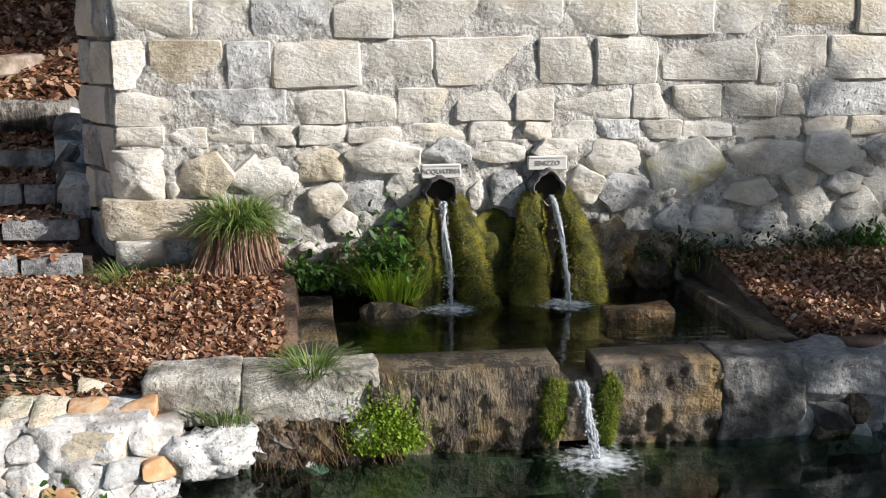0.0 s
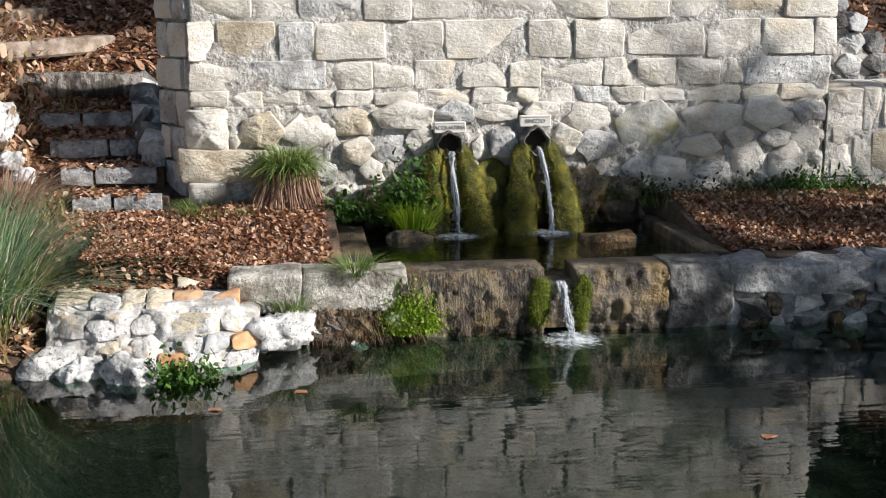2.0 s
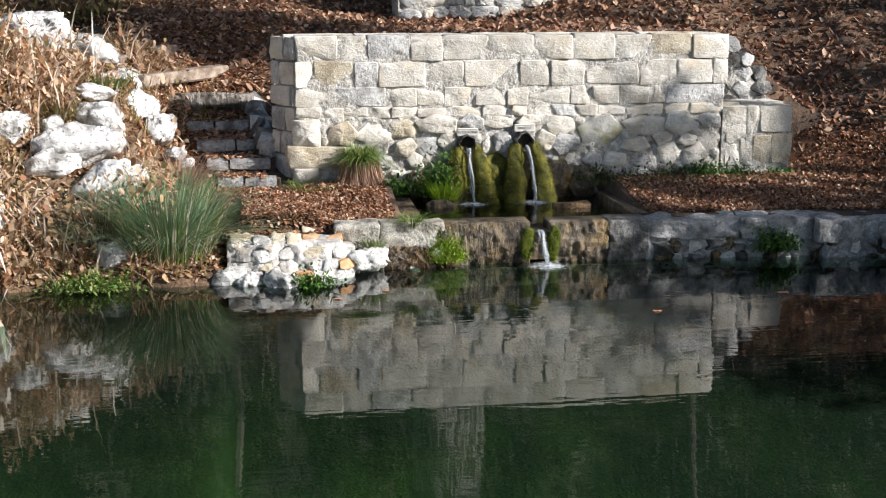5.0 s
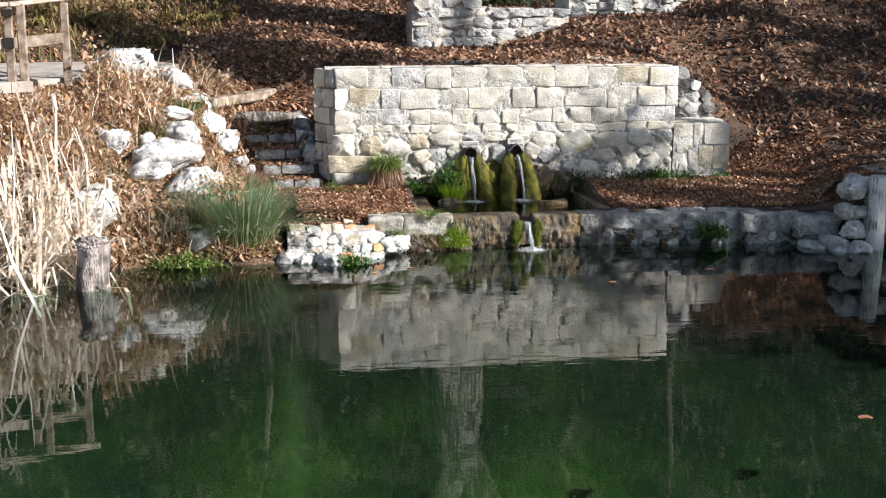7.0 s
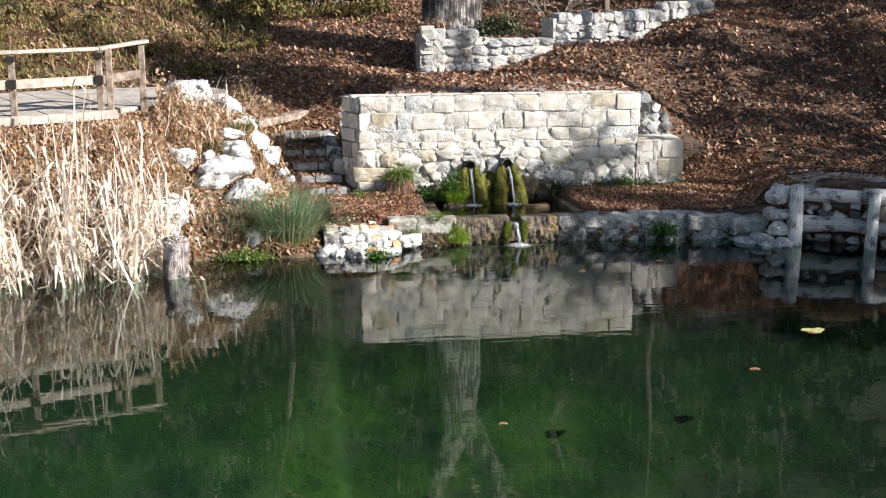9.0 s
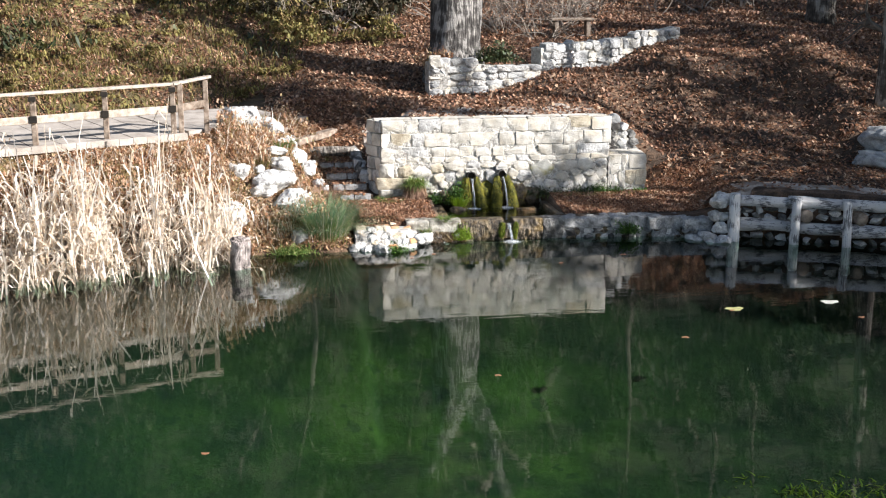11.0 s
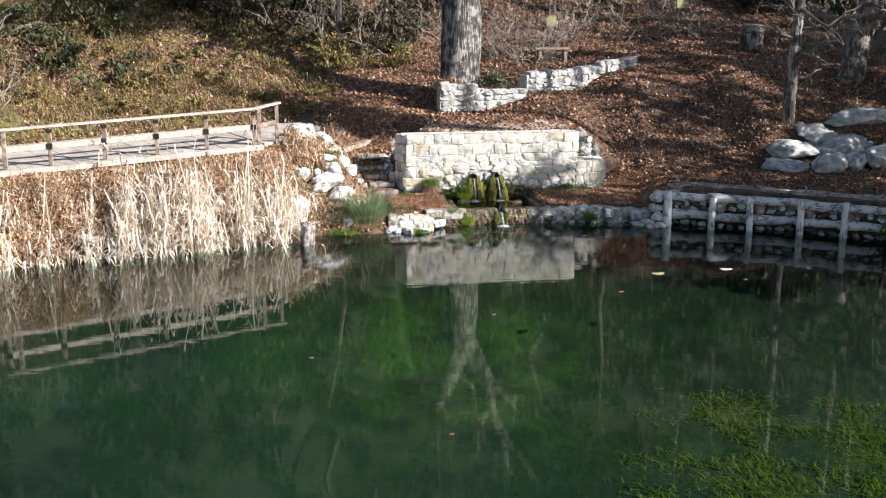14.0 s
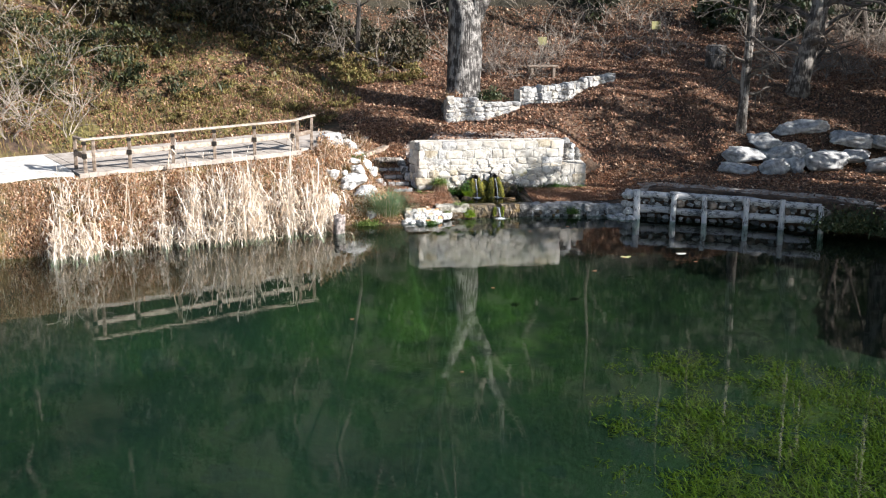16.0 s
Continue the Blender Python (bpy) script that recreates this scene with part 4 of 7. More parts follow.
def spout(x, y, z, r, seed, roof):
    """A short stone pipe set in the wall; roof: a pitched stone hood instead of a round rim."""
    s = thing("stone_spout", "broken stone spout mouth with a pale lit rim", "spout", (x, 0, z), "spouts")
    n_ = 30
    bm = bmesh.new()
    rings = []
    for rr, yy in ((1.30, 0.04), (1.22, y + 0.06), (1.14, y + 0.008), (1.07, y), (1.00, y + 0.012), (0.94, y + 0.10)):
        ring = []
        for k in range(n_):
            a = 2 * math.pi * k / n_
            ca, sa = math.cos(a), math.sin(a)
            q = r * rr * (1 + 0.14 * noise.noise(Vector((ca * 2.5, sa * 2.5, seed + yy * 2))))
            if roof:
                q *= 1.12 / (abs(ca) ** 1.25 + abs(sa) ** 1.25) ** 0.8
            # the lip is broken away below
            back = 0.035 * max(0.0, -sa - 0.3) + 0.012 * noise.noise(Vector((ca * 4, sa * 4, seed)))
            ring.append(bm.verts.new((x + ca * q, yy + (back if yy < 0 else 0), z + sa * q * 1.05)))
        rings.append(ring)
    for a, b in zip(rings[:-1], rings[1:]):
        for k in range(n_):
            bm.faces.new((a[k], a[(k + 1) % n_], b[(k + 1) % n_], b[k]))
    part("rim", bm, M_DAMP_SHADED, s, "worn stone rim", smooth=True)
    # a near-black disc stands for the shade inside the pipe
    bm = bmesh.new()
    bmesh.ops.create_circle(bm, cap_ends=True, segments=18, radius=r * (0.99 if not roof else 0.92), matrix=Matrix.Translation((x, y + 0.07, z)) @ Matrix.Rotation(radians(90), 4, "X"))
    part("hollow", bm, M_DARK, s, "near-black disc for the shade inside the pipe")
    for side in (-1, 1):
        part("cheek_stone", crag_bm(x + side * r * 1.05, y + 0.045, z - r * 1.05, r * 0.75, 0.12, r * 1.7, seed * 7 + side, 14, 3, 0.07), M_DAMP_SHADED, s, "broken stone cheek of the spout")
    return s


def froth_material(reach):
    """White froth that thins out with the distance from the middle of its own thing."""
    m = bpy.data.materials.new("froth")
    m.use_nodes = True
    n, ln = m.node_tree.nodes, m.node_tree.links
    bsdf = n["Principled BSDF"]
    bsdf.inputs["Base Color"].default_value, bsdf.inputs["Roughness"].default_value = (0.72, 0.76, 0.78, 1), 0.5
    co = n.new("ShaderNodeTexCoord").outputs["Object"]
    t = n.new("ShaderNodeTexNoise")
    t.inputs["Scale"].default_value, t.inputs["Detail"].default_value = 30.0, 6.0
    ln.new(co, t.inputs["Vector"])
    far = n.new("ShaderNodeVectorMath")
    far.operation = "LENGTH"
    ln.new(co, far.inputs[0])
    thin = n.new("ShaderNodeMapRange")
    thin.inputs[1].default_value, thin.inputs[2].default_value, thin.inputs[3].default_value, thin.inputs[4].default_value = 0.0, reach * 1.7, 0.46, -0.22
    ln.new(far.outputs["Value"], thin.inputs[0])
    add = n.new("ShaderNodeMath")
    ln.new(t.outputs[0], add.inputs[0])
    ln.new(thin.outputs[0], add.inputs[1])
    cut = n.new("ShaderNodeMapRange")
    cut.inputs[1].default_value, cut.inputs[2].default_value, cut.inputs[4].default_value = 0.48, 0.95, 0.85
    ln.new(add.outputs[0], cut.inputs[0])
    ln.new(cut.outputs[0], bsdf.inputs["Alpha"])
    return m


def water_jet(x, y, z, x1, y1, z1, r, name="water_jet", strands=5, spread=0.013, foam=0.13):
    """A thin falling stream of a few strands that leaves the spout forwards and drops."""
    jet = thing(name, "thin clear stream of water falling from a spout", "water", (x1, y1, z1), "streams of water")
    g = np.random.default_rng(int(abs(x) * 100) + 3)

    def way(t):
        return Vector((x + (x1 - x) * t, y + (y1 - y) * t ** 0.6, z + (z1 - z) * t ** 1.15))

    for s in range(strands):
        off = Vector((g.normal(0, spread), g.normal(0, spread * 0.6), 0))
        pts, rad = [], []
        for i in range(46):
            t = i / 45
            q = Vector((i * 0.55, x * 9 + s * 5, 1.0))
            turn = Matrix.Rotation(5.0 * t * (1 if s % 2 else -1) + s, 3, "Z")
            pts.append(way(t) + turn @ off * (1.0 - 0.3 * t) + Vector((noise.noise(q), noise.noise(q + Vector((0, 0, 7))), 0)) * 0.010 * t)
            rad.append(r * (1 - 0.5 * t) * max(0.25, 1 + 0.95 * noise.noise(Vector((i * 1.3, s * 3 + x * 5, 9)))))
        part("strand", tube_bm(pts, rad, 6, s, 0.3), M_FALL, jet, smooth=True)
    bm = bmesh.new()
    for i in range(80):
        p = way(g.uniform(0.15, 1)) + Vector(g.normal(0, spread * 1.2, 3))
        bmesh.ops.create_icosphere(bm, subdivisions=1, radius=g.uniform(0.0025, 0.006), matrix=Matrix.Translation(p))
    tagged(part("drops", bm, M_FALL, jet), kind="stuff")
    bm = bmesh.new()
    for i in range(46):
        a, q = g.uniform(0, 6.28), abs(g.normal(0, foam * 0.7))
        p = Vector((x1 + math.cos(a) * q * 1.25, y1 + math.sin(a) * q * 0.8, z1 + 0.006 + 0.05 * max(0, 1 - q / foam) * g.uniform(0, 1)))
        bmesh.ops.create_icosphere(bm, subdivisions=1, radius=g.uniform(0.0015, 0.0045), matrix=Matrix.Translation(p))
    tagged(part("splash_drops", bm, M_FALL, jet, smooth=True), kind="stuff")
    # a thin raised sheet of froth
    bm = bmesh.new()
    rings = []
    for r_ in range(9):
        q = foam * 1.9 * r_ / 8
        row = []
        for k in range(28):
            a = 2 * math.pi * k / 28
            w = q * (1 + 0.25 * noise.noise(Vector((math.cos(a) * 1.5, math.sin(a) * 1.5, x * 7))))
            px, py = x1 + math.cos(a) * w * 1.15, y1 - 0.03 + math.sin(a) * w * 0.85
            lift = 0.012 * math.exp(-(q / (foam * 0.5)) ** 2) + 0.010 * noise.noise(Vector((px * 40, py * 40, 3))) * math.exp(-(q / foam) ** 2)
            row.append(bm.verts.new((px, py, z1 + 0.004 + max(0, lift))))
        rings.append(row)
    for a, b in zip(rings[:-1], rings[1:]):
        for k in range(28):
            bm.faces.new((a[k], a[(k + 1) % 28], b[(k + 1) % 28], b[k]))
    bmesh.ops.remove_doubles(bm, verts=bm.verts, dist=0.0005)
    part("froth", bm, froth_material(foam), jet, "white splashing froth", smooth=True)
    return jet


def build_basin():
    basin = thing("spring_basin", "rectangular stone basin, dark and wet, brimming with water", "basin", (-0.25, -0.9, 0.1), kind="structure")
    part("floor_slab", box_bm(-1.25, 0.95, -1.55, 0.0, 0.02, 0.10), M_WET, basin)
    # left curb, right curb
    part("left_curb", block_bm(-1.36, -1.13, 0.05, 0.375, -1.44, -0.25, 301, 0.02, 5), M_WEIR, basin)
    part("right_curb", block_bm(0.80, 0.96, 0.05, 0.375, -1.40, -0.15, 302, 0.02, 5), M_WET, basin)
    part("back_ledge", block_bm(-1.2, 0.85, 0.05, 0.22, -0.36, 0.02, 303, 0.03, 6), M_WET, basin)
    # the front wall: slabs either side of the notch
    crust = lambda x, z: 0.05 * max(0.0, 0.16 - z) - 0.03 * math.sin(min(1.0, max(0.0, z / 0.36)) * 3.1) + 0.020 * noise.noise(Vector((x * 24, z * 8, 2.0))) + 0.012 * noise.noise(Vector((x * 50, z * 30, 4.0)))
    part("front_slab", mortar_face(-1.03, -0.215, -0.08, 0.37, -1.66, 0.28, 31, 0.018, 0.016, crust), M_WEIR, basin, "dark stained slab crusted with tufa", smooth=True)
    # right of the notch, shade as well as wet is put into the colour
    part("front_slab", mortar_face(-0.035, 0.50, -0.08, 0.36, -1.66, 0.28, 32, 0.018, 0.016, crust), M_WET, basin, smooth=True)
    part("front_slab", mortar_face(0.50, 0.875, -0.06, 0.365, -1.67, 0.30, 33, 0.018, 0.02, crust), M_DAMP_SHADED, basin, "damp grey wedge of stone, darkened for its shade", smooth=True)
    part("notch_sill", block_bm(-0.22, -0.03, 0.02, 0.285, -1.66, -1.42, 306, 0.01, 3), M_WET, basin)
    part("footing", block_bm(-1.3, 1.0, -0.5, -0.03, -1.70, -1.4, 307, 0.012, 14), M_WET, basin)
    me = mesh_of("basin_water", [(-1.16, -1.45, 0.315), (0.82, -1.45, 0.315), (0.82, -0.05, 0.315), (-1.16, -0.05, 0.315)], [(0, 1, 2, 3)], M_BASIN_WATER)
    top_mesh("basin_water", me, "clear dark water filling the stone basin", "water", kind="structure")
    for i, x in enumerate((-0.245, -0.005)):
        moss = thing("notch_moss", "bright moss beside the overflow notch", "moss", (x, -1.68, 0.05), "mosses at the overflow")
        bm = rock_bm(x, -1.685, 0.19, 0.10, 0.07, 0.32, 311 + i, 2.4, 0.3, 5)
        fuzz(bm, 2600, 0.020, 0.0016, M_MOSS_GREEN, moss, 90 + i)
        part("moss_cushion", bm, M_MOSS, moss, smooth=True)
    loose = thing("loose_slab", "orange-brown stone slab lying in the basin", "stone", (0.42, -0.66, 0.2))
    part("slab", block_bm(0.23, 0.58, 0.20, 0.362, -0.76, -0.58, 308, 0.028, 9), M_SLAB, loose)
    hump = thing("sunken_stone", "dark wet boulder half under the basin water", "stone", (-0.85, -0.45, 0.2))
    part("boulder", rock_bm(-0.84, -0.50, 0.28, 0.34, 0.26, 0.20, 309, 2.4, 0.2, 4), M_WET, hump)


def build_curb_stones():
    """The pond's edge: capstones right and left of the basin front, with rubble below."""
    edge = thing("pond_edge", "row of pale capstones over wet rubble along the pond", "curb", (0.5, -1.6, 0.1), kind="structure")
    caps = [(-1.95, -1.56, 0.17, 0.385, -1.67, -1.38, M_CAP), (-1.56, -0.99, 0.17, 0.385, -1.67, -1.40, M_CAP), (0.87, 1.74, 0.18, 0.36, -1.69, -1.38, M_CAP_SHADED),
            (1.74, 2.42, 0.16, 0.37, -1.75, -1.42, M_CAP_SHADED), (2.42, 3.02, 0.13, 0.36, -1.86, -1.48, M_CAP_SHADED), (3.02, 3.55, 0.10, 0.34, -2.00, -1.6, M_CAP_SHADED)]
    for i, (a, b, z0, z1, y0, y1, m) in enumerate(caps):
        bm = block_bm(a - 0.004, b + 0.004, z0, z1, y0, y1, i + 320, 0.010 if i < 2 else 0.020, 16)
        for v in bm.verts:
            q = Vector((v.co.x * 3.1 + i, v.co.y * 3.1, v.co.z * 3.1))
            v.co += Vector((noise.noise(q * 3), 1.6 * noise.noise(q * 2.2 + Vector((5, 1, 0))), 0.9 * noise.noise(q * 2 + Vector((0, 7, 2))))) * (0.016 if i < 2 else 0.034)
        part("capstone", bm, m, edge, smooth=True)
    for a, b, y in ((0.86, 1.8, -1.655), (1.8, 2.5, -1.72), (2.5, 3.2, -1.83)):
        part("mortar_bed", mortar_face(a, b, -0.1, 0.345, y, 0.25, 61 + a, 0.030, 0.03), M_CAP_SHADED, edge, smooth=True)
    k = 0
    for x in np.arange(-1.55, 3.6, 0.16):
        if -0.95 < x < 0.88:
            continue
        for z in (-0.02, 0.11):
            y = float(shore(x)) + 0.02
            part("rubble_stone", crag_bm(x + 0.04 * math.sin(k), y + 0.02, z + 0.02 * math.cos(k * 3), 0.21 + 0.06 * math.sin(k * 1.7), 0.24, 0.16 + 0.03 * math.sin(k * 2.9), k + 340, 14, 2, 0.06), (M_DAMP_SHADED, M_STONE_GREY, M_WEIR)[k % 3], edge)
            k += 1


def build_stone_pile():
    """The short mortared heap by the landing, with orange slabs on top."""
    pile = thing("stone_pile_wall", "low mortared heap of white stones with orange caps", "wall", (-2.35, -1.8, 0.0), kind="structure")
    bm = mortar_face(-2.88, -1.90, -0.05, 0.285, -1.93, 0.45, 17, 0.055, 0.022, lambda x, z: -0.48 * max(0.0, 0.28 - z) + 0.30 * max(0.0, -2.6 - x) + 0.5 * max(0.0, x + 2.06))
    part("mortar_core", bm, M_LIMEWASH, pile, "smeared white lime mortar", smooth=True)
    part("mortar_core", box_bm(-2.86, -1.90, -1.86, -1.42, 0.0, 0.302, 0.02), M_LIMEWASH, pile)
    g = np.random.default_rng(410)
    k, z = 0, -0.03
    while z < 0.24:
        h, x = g.uniform(0.08, 0.13), -2.86 + g.uniform(0, 0.06)
        while x < -1.90:
            w = g.uniform(0.10, 0.22)
            bm = faced_bm(x + w / 2, z + h / 2, w * g.uniform(1.0, 1.2), h * g.uniform(1.0, 1.25), -0.025 + g.normal(0, 0.012), 0.14, 410 + k, (4, 5, 6)[k % 3], 0.08, 0.022, 3, 0.012, 24)
            for v in bm.verts:
                px, pz = v.co.x, v.co.z
                v.co.y += -1.93 - 0.48 * max(0.0, 0.28 - pz) + 0.30 * max(0.0, -2.6 - px) + 0.5 * max(0.0, px + 2.06)
            part("rubble_stone", bm, (M_LIMEWASH, M_STONE_GREY, M_ROCK_GREY_SHADE, M_STONE_OCHRE, M_LIMEWASH, M_STONE_GREY, M_LIMEWASH, M_BRICK)[(k * 5) % 8], pile, smooth=True)
            x += w + g.uniform(0.0, 0.03)
            k += 1
        z += h
    caps = ((-2.75, -1.70, 0.20, 0.27, M_STONE_OCHRE), (-2.585, -1.75, 0.14, 0.28, M_STONE_GREY), (-2.45, -1.78, 0.115, 0.28, M_STONE_OCHRE), (-2.31, -1.79, 0.125, 0.28, M_STONE_OCHRE),
            (-2.165, -1.745, 0.145, 0.21, M_BRICK), (-1.98, -1.74, 0.160, 0.22, M_BRICK), (-2.10, -1.54, 0.26, 0.10, M_STONE_OCHRE), (-2.48, -1.55, 0.30, 0.12, M_STONE_OCHRE), (-2.76, -1.48, 0.18, 0.12, M_STONE_GREY))
    for i, (x, y, w, l, m) in enumerate(caps):
        bm = laid_flat(faced_bm(x, y, w * 1.08, l, 0.0, 0.09, 450 + i, 4, 0.05, 0.010, 3, 0.007, 30), 0.318 + 0.004 * math.sin(i * 2.3), 0.02 * math.sin(i * 1.9), 0.16 + 0.03 * math.sin(i * 3.1))
        part("cap_stone", bm, m, pile, smooth=True)
    for i, (x, y, z, s) in enumerate(((-1.84, -1.72, 0.08, 0.22), (-1.68, -1.80, 0.11, 0.25), (-2.44, -2.17, 0.03, 0.22), (-2.86, -2.02, 0.04, 0.20), (-2.68, -2.10, 0.02, 0.17))):
        r = thing("shore_rock", "white limestone rock at the water's edge", "rock", (x, y, z - s * 0.3), "rocks at the water's edge")
        part("rock", rock_bm(x, y, z, s * 1.4, s * 1.1, s * 0.9, 470 + i, 3.2, 0.28, 9, i), (M_ROCK_WHITE, M_STONE_GREY)[i % 2], r, smooth=True)


M_CAP = mat("weathered_capstone", [(0.20, 0.185, 0.15), (0.38, 0.355, 0.30), (0.52, 0.49, 0.43)], 6, 0.9, 0.8, 30, 0.7, stain=(0.15, 0.13, 0.10), stain_scale=5.0, stain_at=0.60, bump_distance=0.04, pits=(0.12, 0.11, 0.09), pit_scale=45, pit_at=0.63)
# darker capstone: shade on the right curb and the steps, put into colour
M_CAP_SHADED = mat("shaded_capstone", [(0.15, 0.15, 0.15), (0.30, 0.30, 0.295), (0.44, 0.44, 0.43)], 5, 0.9, 0.8, 30, 0.7, rand=0.12, stain=(0.11, 0.105, 0.10), stain_scale=5.0, stain_at=0.60, bump_distance=0.04, pits=(0.10, 0.10, 0.095), pit_scale=45, pit_at=0.63)
M_LIMEWASH = mat("lime_mortar", [(0.28, 0.265, 0.24), (0.45, 0.43, 0.40), (0.60, 0.585, 0.555)], 8, 0.95, 0.8, 24, 0.7, stain=(0.50, 0.40, 0.29), stain_scale=7.0, stain_at=0.62, bump_distance=0.03, pits=(0.22, 0.19, 0.155), pit_scale=30, pit_at=0.66)
M_BRICK = mat("orange_stone", [(0.34, 0.16, 0.07), (0.46, 0.25, 0.12), (0.52, 0.36, 0.22)], 7, 0.9, 0.6, 24, 0.5, rand=0.1)


def build_stairs():
    stair = thing("garden_stairs", "shaded stone-edged steps filled with fallen leaves", "stairs", (-2.9, 0.6, 0.5), kind="structure")
    for i in range(5):
        y = -0.10 + 0.31 * i
        z = 0.58 + 0.150 * i + (0.07 if i == 4 else 0)
        x0, x1 = -3.0 - 0.11 * i - (0.22 if i == 4 else 0), -2.42 - 0.05 * i
        if i >= 4:
            # dark bark puts the shade of the steps into the log's colour
            part("log_riser", tube_bm([(x0, y, z - 0.06), ((x0 + x1) / 2, y + 0.02, z - 0.05), (x1, y, z - 0.06)], [0.10, 0.105, 0.10], 10, i, 0.1), M_BARK, stair, smooth=True)
        else:
            cut = x0 + (x1 - x0) * (0.45 + 0.12 * math.sin(i * 4))
            for a, b in ((x0, cut), (cut, x1)):
                part("edging_stone", block_bm(a + 0.006, b - 0.006, z - 0.13, z, y, y + 0.14, i * 3 + 500 + int(a * 10), 0.014, 3), M_CAP_SHADED, stair)
        part("tread_fill", block_bm(x0 - 0.05, x1 + 0.04, z - 0.3, z - 0.015, y + 0.05, y + 0.42, 520 + i, 0.03, 5), M_EARTH, stair, "trodden earth under leaves")
    side = thing("stair_side_wall", "sloping rubble wall beside the steps", "wall", (-2.55, 0.8, 0.6), kind="structure")
    for i in range(14):
        y = 0.42 + 0.085 * (i % 10)
        top = 0.95 + 0.45 * (y - 0.4)
        z = top - 0.12 - (0.24 if i >= 10 else 0)
        part("rubble_stone", crag_bm(-2.50 - 0.16 * (y - 0.4), y, z, 0.24, 0.22, 0.26, 540 + i, 12, 1, 0.05), (M_STONE_GREY, M_DAMP_SHADED)[i % 2], side)
    for i in range(10):
        y = 0.42 + 0.085 * i
        part("rubble_stone", crag_bm(-2.50 - 0.16 * (y - 0.4), y, 0.72 + 0.3 * (y - 0.4), 0.26, 0.24, 0.32, 560 + i, 12, 1, 0.05), (M_STONE_GREY, M_DAMP_SHADED)[i % 2], side)
    for i, (a, b) in enumerate((((-3.78, 0.73, 1.455), (-2.96, 1.95, 1.465)), ((-4.03, 0.88, 1.64), (-3.55, 2.39, 1.67)))):
        s = thing("step_timber", "pale timber set on edge across the upper path", "timber", (a[0], a[1], a[2] - 0.12), "timbers across the path")
        part("board", beam_bm(a, b, 0.20, 0.13, 0.02), M_WOOD, s)


# ---- boardwalk and rail ----
M_GRAVEL = mat("white_gravel", [(0.42, 0.40, 0.37), (0.56, 0.54, 0.50), (0.66, 0.64, 0.60)], 5, 0.95, 0.6, 60, 0.5)
RAIL_A, RAIL_B, RAIL_C = Vector((-5.385, 0.0, 1.91)), Vector((-5.945, -0.45, 1.87)), Vector((-11.465, -3.00, 1.87))


def build_boardwalk():
    walkway = thing("boardwalk", "pale level walkway along the bank behind the rail", "walkway", (-8.5, -0.5, 1.8), kind="structure")
    way = (RAIL_C - RAIL_B).normalized()
    side = Vector((-way.y, way.x, 0)) * -1
    if side.y < 0:
        side = -side
    n_ = 26
    long = (RAIL_C - RAIL_B).length + 0.4
    for i in range(n_):
        a = RAIL_B + way * (long * i / n_ - 0.2)
        b = RAIL_B + way * (long * (i + 1) / n_ - 0.206)
        bm = bmesh.new()
        lo = [a - side * 0.12, b - side * 0.12, b + side * 3.0, a + side * 3.0]
        vs = [bm.verts.new((p.x, p.y, 1.74)) for p in lo] + [bm.verts.new((p.x, p.y, 1.86 + 0.004 * math.sin(i * 2.7))) for p in lo]
        for f in ((3, 2, 1, 0), (4, 5, 6, 7), (0, 1, 5, 4), (1, 2, 6, 5), (2, 3, 7, 6), (3, 0, 4, 7)):
            bm.faces.new([vs[k] for k in f])
        part("deck_panel", bm, M_PATH, walkway)
    apron = bmesh.new()
    pts = [(-5.70, -0.22), (-5.25, 0.20), (-4.60, 1.15), (-4.2, 2.1), (-4.7, 2.9), (-7.0, 2.42)]
    top = [apron.verts.new((x, y, 1.855)) for x, y in pts]
    low = [apron.verts.new((x, y, 1.70)) for x, y in pts]
    apron.faces.new(top)
    apron.faces.new(low[::-1])
    for k in range(len(pts)):
        q = (k + 1) % len(pts)
        apron.faces.new((low[k], low[q], top[q], top[k]))
    part("landing", apron, M_PATH, walkway)
    # the pale path goes on past the rail
    path = bmesh.new()
    near, far = [], []
    for i in range(9):
        t = i / 8
        x, y = -11.75 - 5.5 * t, -3.05 - 1.2 * t - 2.4 * t * t
        near.append((path.verts.new((x, y, 1.84)), path.verts.new((x, y, 1.5))))
        far.append((path.verts.new((x - 0.9, y + 2.9, 1.85)), path.verts.new((x - 0.9, y + 2.9, 1.5))))
    for i in range(8):
        path.faces.new((near[i][0], near[i + 1][0], far[i + 1][0], far[i][0]))
        path.faces.new((near[i][1], near[i + 1][1], near[i + 1][0], near[i][0]))
        path.faces.new((far[i][0], far[i + 1][0], far[i + 1][1], far[i][1]))
    part("path_slab", path, M_GRAVEL, walkway, "white gravel path")


